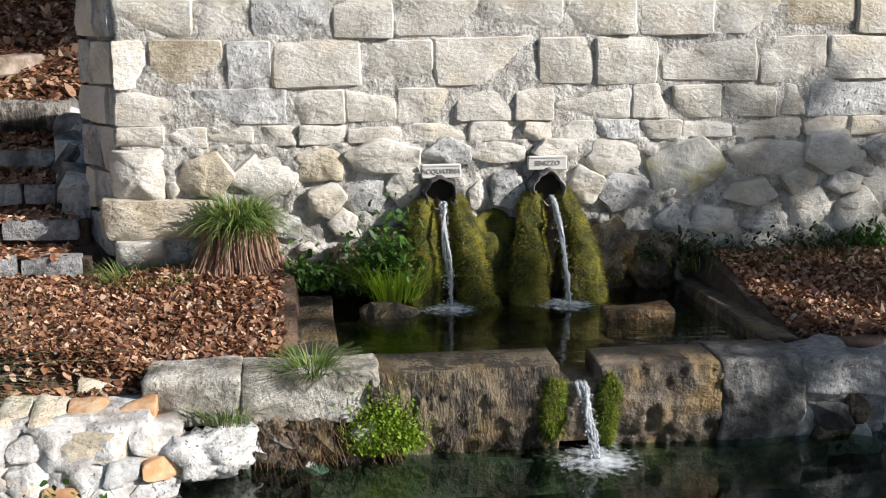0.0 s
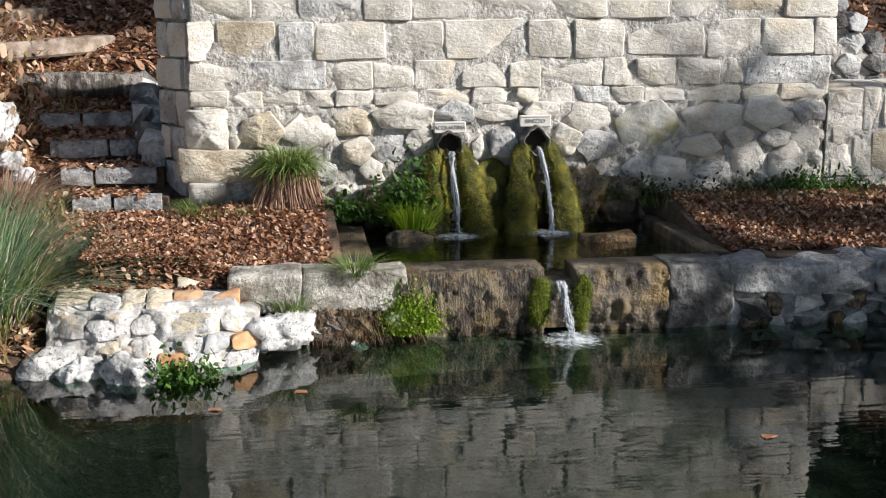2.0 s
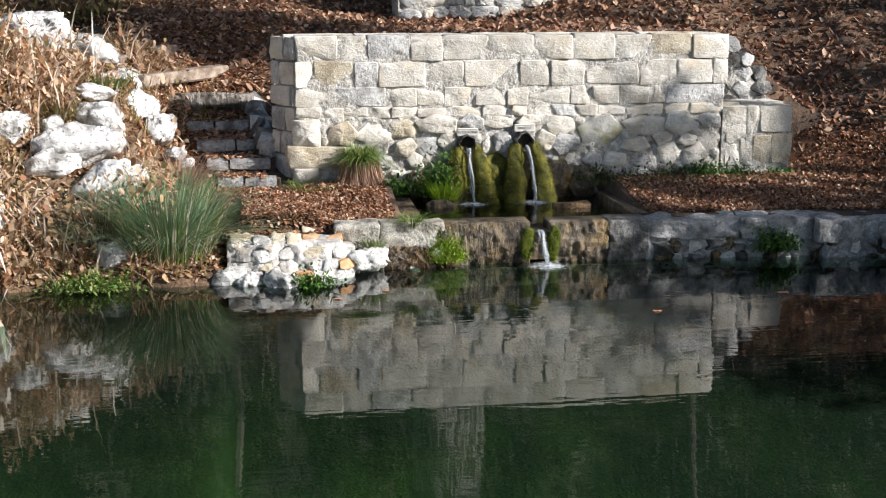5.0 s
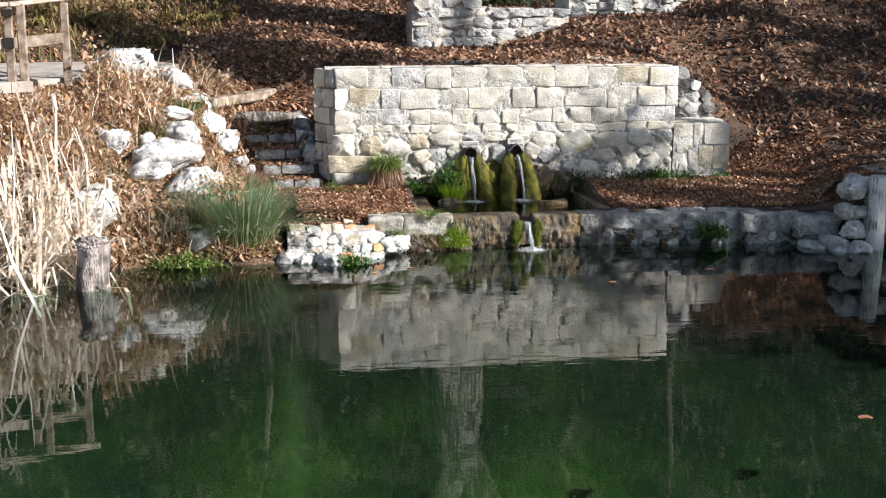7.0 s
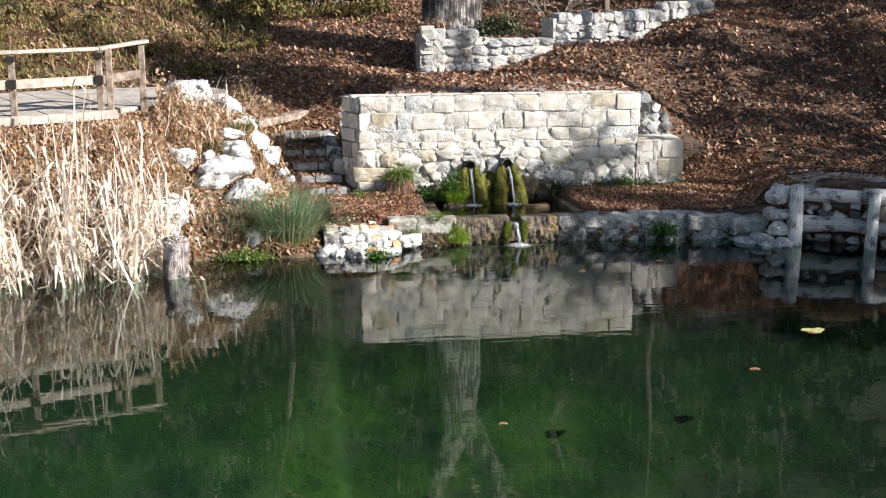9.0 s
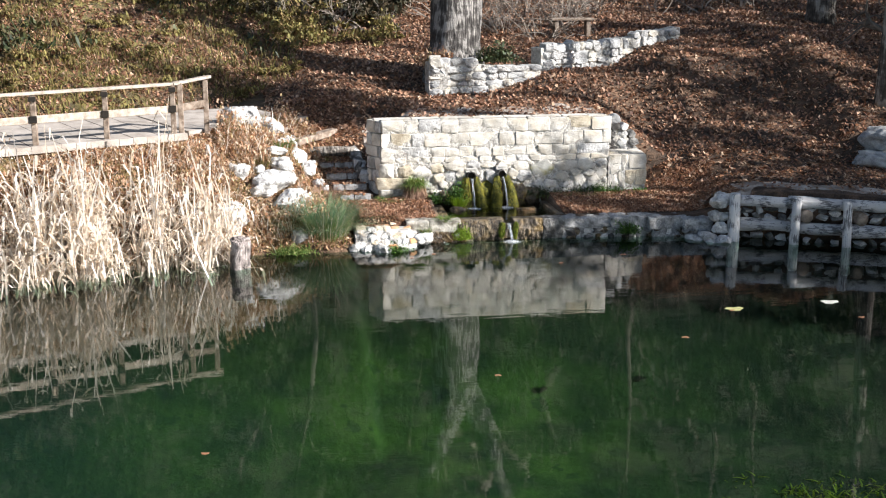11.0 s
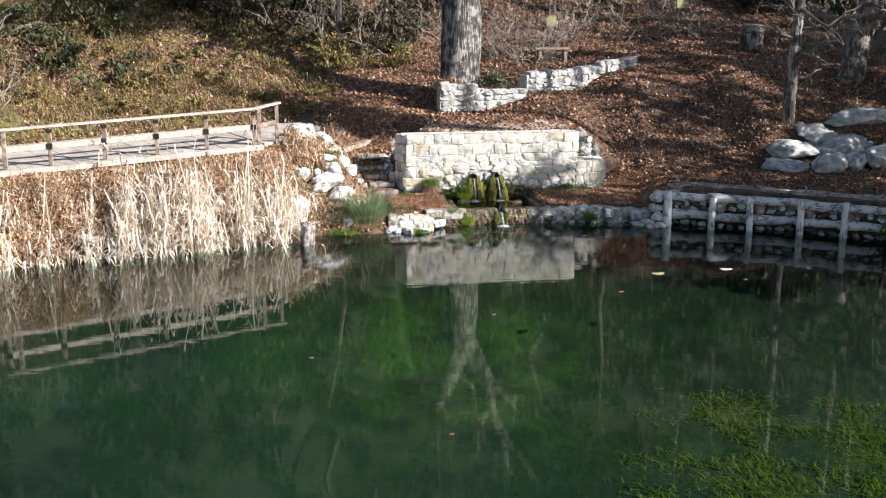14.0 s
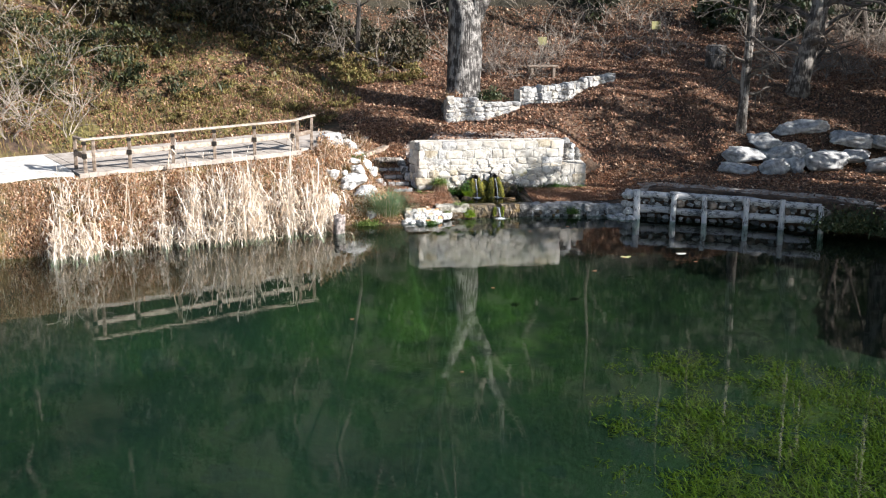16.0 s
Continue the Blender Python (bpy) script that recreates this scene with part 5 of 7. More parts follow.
def build_rail():
    rail = thing("wooden_handrail", "weathered timber handrail with square posts along the boardwalk", "railing", (-8.5, -1.7, 1.86))
    way = RAIL_C - RAIL_B
    for i in range(6):
        p = RAIL_B + way * (i / 5)
        post = part("post", beam_bm((p.x, p.y, 1.55), (p.x, p.y, 2.70), 0.09, 0.09), M_WOOD, rail)
        part("bracket", box_bm(p.x - 0.06, p.x + 0.06, p.y - 0.085, p.y - 0.045, 2.24, 2.36, 0.005), M_DARK, post)
        part("bracket", box_bm(p.x - 0.06, p.x + 0.06, p.y - 0.085, p.y - 0.045, 2.60, 2.68, 0.005), M_DARK, post)
    for p in (RAIL_A, RAIL_B + Vector((0.13, 0.07, 0)), RAIL_C + Vector((0.22, 0.10, 0)), RAIL_C + Vector((-0.3, 0.55, 0))):
        part("post", beam_bm((p.x, p.y, 1.55), (p.x, p.y, 2.74), 0.09, 0.09), M_WOOD, rail)
    up = Vector((0, 0, 0.86))
    part("top_rail", beam_bm(RAIL_B + up, RAIL_C + up + Vector((-0.1, -0.05, 0)), 0.13, 0.05), M_WOOD_PALE, rail, "sun-bleached top board")
    part("top_rail", beam_bm(RAIL_A + up + Vector((0.08, 0.06, 0.03)), RAIL_B + up, 0.13, 0.05), M_WOOD_PALE, rail)
    part("top_rail", beam_bm(RAIL_C + up, RAIL_C + up + Vector((-0.3, 0.55, -0.02)), 0.12, 0.05), M_WOOD, rail)
    mid = Vector((0, 0, 0.42))
    part("mid_rail", beam_bm(RAIL_B + mid, RAIL_C + mid, 0.05, 0.13), M_WOOD_PALE, rail)
    part("mid_rail", beam_bm(RAIL_A + mid, RAIL_B + mid, 0.05, 0.13), M_WOOD, rail)
    part("mid_rail", beam_bm(RAIL_C + mid, RAIL_C + mid + Vector((-0.3, 0.55, 0)), 0.05, 0.13), M_WOOD, rail)


# ---- boulders of the left bank ----
def boulder(x, y, z, w, d, h, seed, m, label, turn=0.0, group="boulders of the bank", tilt=0.0, square=3.4):
    b = thing("boulder", label, "rock", (x, y, z - h * 0.45), group)
    part("rock", rock_bm(x, y, z, w * 1.12, d * 1.12, h * 1.14, seed, square, 0.19, 11, turn, tilt), m, b, smooth=True)


# x, y, z, width, depth, height, turn, tilt
BANK_STONES = ((-4.80, 0.85, 1.86, 0.66, 0.50, 0.56, 0.2, -0.35),
               (-4.26, 0.95, 1.71, 0.58, 0.46, 0.36, 0.0, 0.10),
               (-3.98, 0.75, 1.46, 0.42, 0.44, 0.26, -0.5, 0.45),
               (-3.76, 0.50, 1.24, 0.40, 0.46, 0.26, -0.6, 0.60),
               (-3.56, 0.36, 1.00, 0.30, 0.40, 0.28, -0.5, 0.80),
               (-4.20, -0.62, 0.99, 0.70, 0.46, 0.36, 0.0, -0.12),
               (-4.42, -0.82, 0.86, 0.44, 0.34, 0.24, 0.1, 0.0),
               (-3.92, -0.92, 0.66, 0.60, 0.42, 0.38, 0.1, -0.15),
               (-4.06, -0.16, 1.17, 0.42, 0.36, 0.30, 0.2, 0.2),
               (-4.47, -0.36, 1.13, 0.22, 0.24, 0.20, 0.4, 0.0),
               (-4.80, -0.58, 1.15, 0.30, 0.28, 0.28, 0.7, 0.2),
               (-4.98, -0.50, 1.22, 0.18, 0.20, 0.16, 0.2, 0.0),
               (-4.14, 0.18, 1.40, 0.34, 0.28, 0.16, 0.0, 0.1),
               (-4.98, -1.66, 0.56, 0.52, 0.40, 0.44, 0.3, -0.2),
               (-3.82, -1.76, 0.15, 0.28, 0.26, 0.30, 0.5, 0.0),
               (-3.40, 0.02, 0.80, 0.16, 0.18, 0.13, 0.5, 0.0),
               (-3.28, -0.12, 0.72, 0.14, 0.16, 0.11, 0.1, 0.0))


def build_boulders():
    white = "rough white limestone boulder on the bank"
    for i, (x, y, z, w, d, h, turn, tilt) in enumerate(BANK_STONES):
        boulder(x, y, z, w, d, h, 600 + i, M_ROCK_WHITE if i != 13 else M_STONE_GREY, white if i != 13 else "grey weathered boulder behind the stump", turn, tilt=tilt)
    x, y = -4.86, -2.92
    st = thing("tree_stump", "grey rotting stump standing at the waterline", "stump", (x, y, 0.0))
    part("trunk", tube_bm([(x, y, -0.3), (x + 0.02, y, 0.15), (x + 0.03, y + 0.01, 0.34), (x + 0.02, y, 0.44)], [0.19, 0.16, 0.14, 0.15], 16, 3, 0.45), M_STUMP, st, smooth=True)
    part("broken_top", rock_bm(x + 0.02, y, 0.45, 0.30, 0.26, 0.16, 77, 2.5, 0.45, 8), M_STUMP, st)


# ---- log wall on the right ----
LOG_POSTS = [(3.82, -2.28, 0.86, 0.10), (4.78, -2.66, 0.80, 0.085), (5.62, -3.02, 0.80, 0.08), (6.66, -3.47, 0.81, 0.085), (7.50, -3.98, 0.84, 0.085), (8.45, -4.55, 0.76, 0.08)]


def build_log_wall():
    revet = thing("log_revetment", "silvered log retaining wall with stones packed behind", "retaining wall", (6, -3.2, 0.0), kind="structure")
    for i, (x, y, h, r) in enumerate(LOG_POSTS):
        lean = 0.04 * math.sin(i * 2.2)
        part("post", tube_bm([(x, y - 0.05, -0.7), (x + lean * 0.5, y - 0.05, 0.1), (x + lean, y - 0.03, h - 0.02), (x + lean, y - 0.03, h)], [r, r, r * 0.95, r * 0.82], 12, i, 0.12), M_LOG_POST, revet, smooth=True)
    k = 0
    for i, ((x0, y0, _, _), (x1, y1, _, _)) in enumerate(zip(LOG_POSTS[:-1], LOG_POSTS[1:])):
        for z, r in ((0.70, 0.100), (0.27, 0.105)):
            a, b = Vector((x0 - 0.05, y0 + 0.15, z + 0.02 * math.sin(i + z * 9))), Vector((x1 + 0.05, y1 + 0.15, z - 0.02 * math.sin(i * 2 + z)))
            m = (a + b) / 2 + Vector((0, 0, 0.02 * math.sin(i * 5 + z * 3)))
            k2 = 1 + 0.12 * math.sin(i * 3.3 + z * 7)
            part("rail_log", tube_bm([a, a.lerp(m, 0.5), m, m.lerp(b, 0.5), b], [r * k2, r * 1.08 * k2, r * 1.0, r * 0.93, r * 0.98], 12, i + int(z * 10), 0.2), M_LOG, revet, smooth=True)
        n_ = int((x1 - x0) / 0.19)
        for j in range(n_):
            for z in (0.03, 0.44, 0.55):
                t = (j + 0.5) / n_
                part("packed_stone", crag_bm(x0 + (x1 - x0) * t, y0 + (y1 - y0) * t + 0.22, z + 0.03 * math.sin(k * 2.3), 0.22 + 0.07 * math.sin(k * 1.3), 0.20, 0.14 + 0.03 * math.sin(k), 700 + k, 13, 2, 0.06, 0.4 * math.sin(k)), (M_ROCK_GREY_SHADE, M_DAMP_SHADED, M_STONE_GREY, M_DAMP_SHADED)[(k * 7) % 4], revet)
                k += 1
    for i, (x, y, h, r) in enumerate(LOG_POSTS[1:]):
        part("tie_log", tube_bm([(x + 0.24, y - 0.04, 0.48), (x + 0.24, y + 0.6, 0.50)], [0.115, 0.12], 14, i, 0.1), M_WOOD, revet, "brown end of a buried tie log", smooth=True)
    for i, (x, y, z, w, h) in enumerate(((3.62, -2.12, 0.70, 0.30, 0.26), (3.55, -2.1, 0.42, 0.24, 0.18), (3.62, -2.2, 0.22, 0.26, 0.2), (3.40, -2.18, 0.06, 0.30, 0.16), (3.62, -2.36, 0.02, 0.30, 0.18), (3.2, -2.08, 0.0, 0.28, 0.14), (3.42, -2.3, 0.0, 0.22, 0.14), (3.7, -2.2, 0.42, 0.18, 0.14))):
        boulder(x, y, z, w, w * 0.9, h, 780 + i, M_STONE_GREY if i % 2 else M_ROCK_WHITE, "grey stone heaped beside the log wall", i, "stones by the log wall")


# grey rock, dim enough to carry shade where stones should lie in it
M_ROCK_GREY_SHADE = mat("grey_rock", [(0.20, 0.20, 0.20), (0.36, 0.36, 0.35), (0.50, 0.50, 0.48)], 6, 0.9, 0.8, 45, 0.5, rand=0.15)


def build_footpath():
    """The trodden pale strip over the log wall."""
    n_ = 40
    vs = []
    for i in range(n_ + 1):
        x = 3.6 + 6.4 * i / n_
        y = float(shore(x))
        for off in (0.17, 0.55, 0.9, 1.15):
            q = off + (0.07 * math.sin(i * 0.9 + off * 5) + 0.05 * math.sin(i * 2.3) if off > 0.3 else 0.0)
            vs.append((x, y + q, 0.735 if off < 0.3 else ground_z(x, y + q) + (0.012 if off < 1.0 else -0.02)))
    faces = [(4 * i + k, 4 * i + 4 + k, 4 * i + 5 + k, 4 * i + 1 + k) for i in range(n_) for k in range(3)]
    top_mesh("footpath", mesh_of("footpath", vs, faces, M_DUST, True), "pale trodden earth path along the log wall", "path", kind="structure")


M_DUST = mat("trodden_earth", [(0.22, 0.175, 0.14), (0.36, 0.31, 0.26), (0.48, 0.43, 0.37)], 4, 0.95, 0.7, 40, 0.6, stain=(0.15, 0.095, 0.065), stain_scale=2.5, stain_at=0.58)


def build_trodden_ground():
    """The bare pale strip between the wall and the terrace."""
    n_ = 44
    vs = []
    for i in range(n_ + 1):
        x = -2.4 + 4.7 * i / n_
        for k, off in enumerate((0.0, 0.3, 0.6, 0.9, 1.2)):
            y = 0.85 + 0.10 * max(0.0, x - 1.5) ** 1.2 + off * (1.1 + 0.2 * math.sin(i * 0.7)) + 0.08 * math.sin(i * 1.9 + k)
            vs.append((x, y, ground_z(x, y) + (0.012 if 0 < k < 4 else -0.03)))
    faces = [(5 * i + k, 5 * i + 5 + k, 5 * i + 6 + k, 5 * i + 1 + k) for i in range(n_) for k in range(4)]
    top_mesh("trodden_ground", mesh_of("trodden_ground", vs, faces, M_DUST, True), "pale trodden ground behind the wall", "path", kind="structure")


def build_right_rocks():
    for i, (x, y, z, w, d, h) in enumerate(((7.92, 0.05, 1.34, 1.2, 0.7, 0.48), (7.62, -0.42, 1.00, 1.0, 0.6, 0.32), (9.28, 0.0, 1.36, 1.45, 0.7, 0.56), (8.78, -0.62, 1.04, 0.95, 0.6, 0.46), (8.80, 0.38, 1.66, 0.95, 0.6, 0.50), (9.42, -0.66, 1.08, 0.42, 0.4, 0.46),
                                             (10.25, 0.95, 2.02, 1.65, 0.6, 0.42), (10.5, -0.4, 1.16, 1.35, 0.8, 0.6), (11.6, 0.2, 1.75, 1.1, 0.6, 0.42), (11.55, -0.15, 1.28, 0.95, 0.6, 0.34), (12.1, -0.9, 1.1, 0.95, 0.7, 0.46), (12.6, 0.0, 1.65, 0.9, 0.6, 0.4),
                                             (10.25, 4.3, 2.62, 0.7, 0.4, 0.34), (10.85, 4.4, 2.65, 0.6, 0.4, 0.34))):
        # shade over these pale rocks is put into their darker grey
        boulder(x, y, z, w, d, h, 800 + i, M_ROCK_GREY_SHADE, "large pale rock stacked against the leafy bank", 0.15 * math.sin(i * 3), "rocks stacked on the bank", 0.12 * math.sin(i * 1.9), 4.6)


# ---- upper walls under the big tree ----
def rubble_run(name, label, a, b, z0, tops, seed, size=0.22, depth=0.4):
    """A dry-stone run from a to b; tops: crown heights along it."""
    a, b = Vector(a), Vector(b)
    w = thing(name, label, "wall", ((a.x + b.x) / 2, (a.y + b.y) / 2, z0), kind="structure")
    way = (b - a)
    long = way.length
    way.normalize()
    back = Vector((-way.y, way.x, 0))
    turn = math.atan2(way.y, way.x)
    core = bmesh.new()
    n_ = len(tops)
    cols = []
    for i, t in enumerate(tops):
        p = a + way * (long * i / (n_ - 1))
        q = p + back * depth
        p = p + back * 0.06
        cols.append([core.verts.new((p.x, p.y, z0 - 0.4)), core.verts.new((q.x, q.y, z0 - 0.4)), core.verts.new((q.x, q.y, t - 0.05)), core.verts.new((p.x, p.y, t - 0.05))])
    for c, d in zip(cols[:-1], cols[1:]):
        for k in range(4):
            core.faces.new((c[k], d[k], d[(k + 1) % 4], c[(k + 1) % 4]))
    core.faces.new(cols[0][::-1])
    core.faces.new(cols[-1])
    part("mortar_core", core, M_MORTAR, w)
    k, z = seed, z0 - 0.1
    g = np.random.default_rng(seed)
    while z < max(tops):
        h = size * g.uniform(0.6, 1.1)
        t = g.uniform(0, 0.1)
        while t < long - 0.06:
            l = size * g.uniform(0.6, 2.1)
            crown = np.interp((t + l / 2) / long, np.linspace(0, 1, n_), tops)
            if z + h * 0.75 < crown + 0.05:
                p = a + way * min(t + l / 2, long - l * 0.4) + back * 0.08
                bm = faced_bm(0, z + h / 2 + g.normal(0, 0.012), l * g.uniform(0.95, 1.12), h * g.uniform(0.9, 1.2), g.normal(-0.075, 0.02), 0.22, k, (4, 5, 5, 6)[k % 4], 0.07, 0.03, 3, 0.014, 18)
                part("rubble_stone", swung(bm, p, way), (M_STONE_GREY, M_ROCK_GREY_SHADE, M_STONE, M_ROCK_GREY_SHADE, M_STONE_GREY)[k % 5], w)
            t += l
            k += 1
        z += h
    return w


def build_upper_walls():
    rubble_run("terrace_wall", "curved dry-stone terrace wall of pale rubble", (-0.80, 3.45, 0), (1.70, 3.75, 0), 1.95, [2.70, 2.68, 2.62, 2.56, 2.52], 900, 0.20)
    rubble_run("terrace_wall", "stepped dry-stone terrace wall of pale rubble", (1.78, 4.0, 0), (5.6, 5.9, 0), 2.45, [2.93, 2.93, 2.98, 3.08, 3.22], 1100, 0.20)
    rubble_run("terrace_wall", "short return of the dry-stone terrace wall", (-0.75, 4.3, 0), (-0.80, 3.5, 0), 2.0, [2.62, 2.70], 1300)


# ---- trees ----
def limb(points, radii, verts, faces, sides):
    v, f = tube(points, radii, sides)
    o = len(verts)
    verts.extend(v)
    faces.extend([tuple(i + o for i in q) for q in f])


def branch(p, way, length, r, level, g, verts, faces, sides=5, bend=0.25, kids=4):
    pts, rad = [Vector(p)], [r]
    w = Vector(way).normalized()
    n_ = 5
    for i in range(n_):
        w = (w + Vector(g.normal(0, bend, 3)) + Vector((0, 0, 0.05))).normalized()
        pts.append(pts[-1] + w * length / n_)
        rad.append(r * (1 - 0.75 * (i + 1) / n_))
    limb(pts, rad, verts, faces, sides)
    if level > 0:
        for k in range(kids):
            i = int(g.integers(1, n_ + 1))
            q = (pts[i] - pts[i - 1]).normalized()
            out = (q * 0.6 + Vector(g.normal(0, 0.7, 3))).normalized()
            branch(pts[i], out, length * g.uniform(0.45, 0.75), max(rad[i] * 0.75, 0.004), level - 1, g, verts, faces, max(3, sides - 1), bend, kids)


def bare_tree(name, label, x, y, trunk, radii, seed, limbs=8, length=2.6, level=2, kids=4, start=0.45, twigs=None, fork=(), bark=None):
    """trunk: points relative to the foot."""
    z = ground_z(x, y)
    t = thing(name, label, "tree", (x, y, z - 0.1))
    pts = [Vector((x, y, z - 0.25)) + Vector(p) for p in trunk]
    bm = tube_bm(pts, radii, 16, seed, 0.22)
    part("trunk", bm, bark or M_BARK, t, smooth=True)
    g = np.random.default_rng(seed)
    verts, faces = [], []
    for k, (way_up, thick) in enumerate(fork):
        arm = [Vector((x, y, z - 0.25)) + Vector(p) for p in way_up]
        part("main_limb", tube_bm(arm, thick, 12, seed + k, 0.2), bark or M_BARK, t, smooth=True)
        for i in range(2, len(arm)):
            for _ in range(2):
                branch(arm[i], (g.normal(0, 0.8), g.normal(0, 0.6), g.uniform(0.1, 0.9)), length * g.uniform(0.4, 0.8), thick[i] * 0.5, level, g, verts, faces, 5, 0.30, kids)
    for k in range(limbs):
        f = start + (1 - start) * (k + 0.5) / limbs
        i = min(int(f * (len(pts) - 1)), len(pts) - 2)
        u = f * (len(pts) - 1) - i
        p = pts[i].lerp(pts[i + 1], u)
        a = k * 2.4 + g.uniform(-0.4, 0.4)
        branch(p, (math.cos(a), math.sin(a), g.uniform(0.1, 0.8)), length * g.uniform(0.6, 1.1), radii[i] * 0.38, level, g, verts, faces, 6, 0.22, kids)
    me = mesh_of("branchwork", [v - t.location for v in verts], faces, twigs or M_TWIG_DARK)
    ob = new("branchwork", me)
    ob.parent = t
    tagged(ob, kind="stuff")
    return t


def build_trees():
    bare_tree("big_tree", "massive bare tree with grey fluted bark, forking above", -0.08, 4.55, [(0, 0, 0), (0, 0, 0.35), (0.02, 0.05, 1.0), (0.05, 0.1, 2.2), (0.06, 0.15, 3.3), (-0.15, 0.2, 4.1), (-0.55, 0.25, 5.2), (-0.65, 0.3, 6.3), (-1.3, 0.4, 7.6), (-1.5, 0.5, 9.6)], [0.85, 0.70, 0.60, 0.56, 0.52, 0.32, 0.25, 0.21, 0.15, 0.06], 21, 9, 3.2, 2, 4, 0.55, M_TWIG,
              (([(0.10, 0.12, 3.0), (0.55, 0.10, 3.8), (0.95, 0.12, 4.5), (1.05, 0.2, 5.5), (1.55, 0.25, 6.5), (1.7, 0.3, 8.4)], [0.40, 0.30, 0.24, 0.20, 0.15, 0.06]),), M_BARK_PALE)
    bare_tree("slim_tree", "slim bare tree with dark trunk and thin branches", 8.25, 1.05, [(0, 0, 0), (0.02, 0, 1.0), (0.05, 0.02, 2.2), (0.15, 0.1, 3.6), (0.2, 0.2, 6.5)], [0.19, 0.16, 0.145, 0.12, 0.05], 22, 14, 1.9, 2, 4, 0.32)
    bare_tree("leaning_tree", "bare grey tree leaning over the bank", 11.2, 3.5, [(0, 0, 0), (0.08, 0, 0.7), (0.35, 0.0, 2.0), (0.75, 0.1, 3.8), (1.2, 0.2, 8)], [0.46, 0.36, 0.30, 0.26, 0.1], 23, 12, 2.6, 2, 4, 0.35)


M_SIGN = mat("faded_yellow_paint", [(0.26, 0.25, 0.10), (0.36, 0.34, 0.16)], 12, 0.7, 0.1, 60, 0.3)


def small_sign(x, y, h, w, label):
    z = ground_z(x, y)
    s = thing("small_sign", label, "sign", (x, y, z), "small signs in the wood")
    part("post", beam_bm((x, y, z - 0.1), (x, y, z + h), 0.05, 0.05), M_WOOD, s)
    part("panel", box_bm(x - w / 2, x + w / 2, y - 0.05, y - 0.027, z + h - 0.25, z + h + 0.05, 0.005), M_SIGN, s, "faded yellow panel")


def build_stump_and_signs():
    x, y = 9.75, 7.3
    z = ground_z(x, y)
    s = thing("cut_stump", "tall grey cut tree stump on the leafy slope", "stump", (x, y, z))
    part("trunk", tube_bm([(x, y, z - 0.2), (x, y, z + 0.3), (x, y + 0.02, z + 0.78), (x, y + 0.02, z + 0.82)], [0.42, 0.36, 0.36, 0.3], 14, 5, 0.15), M_BARK, s, smooth=True)
    small_sign(3.8, 9.6, 0.9, 0.32, "small faded yellow sign on a post")
    small_sign(8.4, 10.2, 0.75, 0.36, "small faded yellow sign among fallen leaves")
    x, y = 3.3, 7.4
    z = ground_z(x, y)
    b = thing("wood_bench", "plain grey plank bench under the big tree", "bench", (x, y, z))
    part("seat", box_bm(x - 0.55, x + 0.55, y - 0.16, y + 0.16, z + 0.42, z + 0.47, 0.006), M_WOOD, b)
    for dx in (-0.4, 0.4):
        part("leg", box_bm(x + dx - 0.05, x + dx + 0.05, y - 0.12, y + 0.12, z - 0.1, z + 0.42, 0.006), M_WOOD, b)


# ---- leaf litter, grass, reeds, scrub ----
def leaf_mesh(name, pts, size, material, flat=0.35, seed=1):
    """Small leaves, each two quads folded along the midrib."""
    g = np.random.default_rng(seed)
    n_ = len(pts)
    yaw, tx, ty = g.uniform(0, 6.283, n_), g.normal(0, flat, n_), g.normal(0, flat, n_)
    s = size * g.uniform(0.5, 1.3, n_)
    u = np.stack([np.cos(yaw), np.sin(yaw), tx], -1) * s[:, None]
    v = np.stack([-np.sin(yaw), np.cos(yaw), ty], -1) * (s * g.uniform(0.35, 0.75, n_))[:, None]
    lift = np.zeros((n_, 3))
    lift[:, 2] = s * g.uniform(-0.15, 0.45, n_)
    curl = np.zeros((n_, 3))
    curl[:, 2] = s * g.uniform(-0.2, 0.4, n_)
    vs = np.stack([pts - u, pts - u * 0.30 - v + lift, pts + u * 0.40 - v * 0.8 + lift, pts + u + curl, pts + u * 0.40 + v * 0.8 + lift, pts - u * 0.30 + v + lift], 1).reshape(-1, 3)
    base = np.arange(n_)[:, None] * 6
    quads = np.stack([base + np.array([[0, 1, 2, 3]]), base + np.array([[0, 3, 4, 5]])], 1).reshape(-1, 4)
    return bulk_mesh(name, vs, quads, material)


def blade_mesh(name, pts, length, lean, width, material, seed=1, droop=0.5, up=None):
    """Three-joint blades; lean: how far the tips swing out."""
    g = np.random.default_rng(seed)
    n_ = len(pts)
    yaw = g.uniform(0, 6.283, n_)
    out = np.stack([np.cos(yaw), np.sin(yaw), np.zeros(n_)], -1)
    if up is not None:
        out = out * 0.5 + up
    l = length * g.uniform(0.55, 1.15, n_)
    sw = lean * g.uniform(0.2, 1.0, n_)
    side = np.stack([-np.sin(yaw), np.cos(yaw), np.zeros(n_)], -1) * width
    rows = []
    for t, wd in ((0.0, 1.0), (0.4, 0.9), (0.75, 0.7), (1.0, 0.15)):
        c = pts + out * (sw * l * t ** 1.6)[:, None]
        c[:, 2] += l * (t - droop * sw * t ** 2.2)
        rows += [c - side * wd, c + side * wd]
    vs = np.stack(rows, 1).reshape(-1, 3)
    base = np.arange(n_)[:, None] * 8
    quads = np.concatenate([base + np.array([[0, 1, 3, 2]]), base + np.array([[2, 3, 5, 4]]), base + np.array([[4, 5, 7, 6]])], 0)
    return bulk_mesh(name, vs, quads, material)


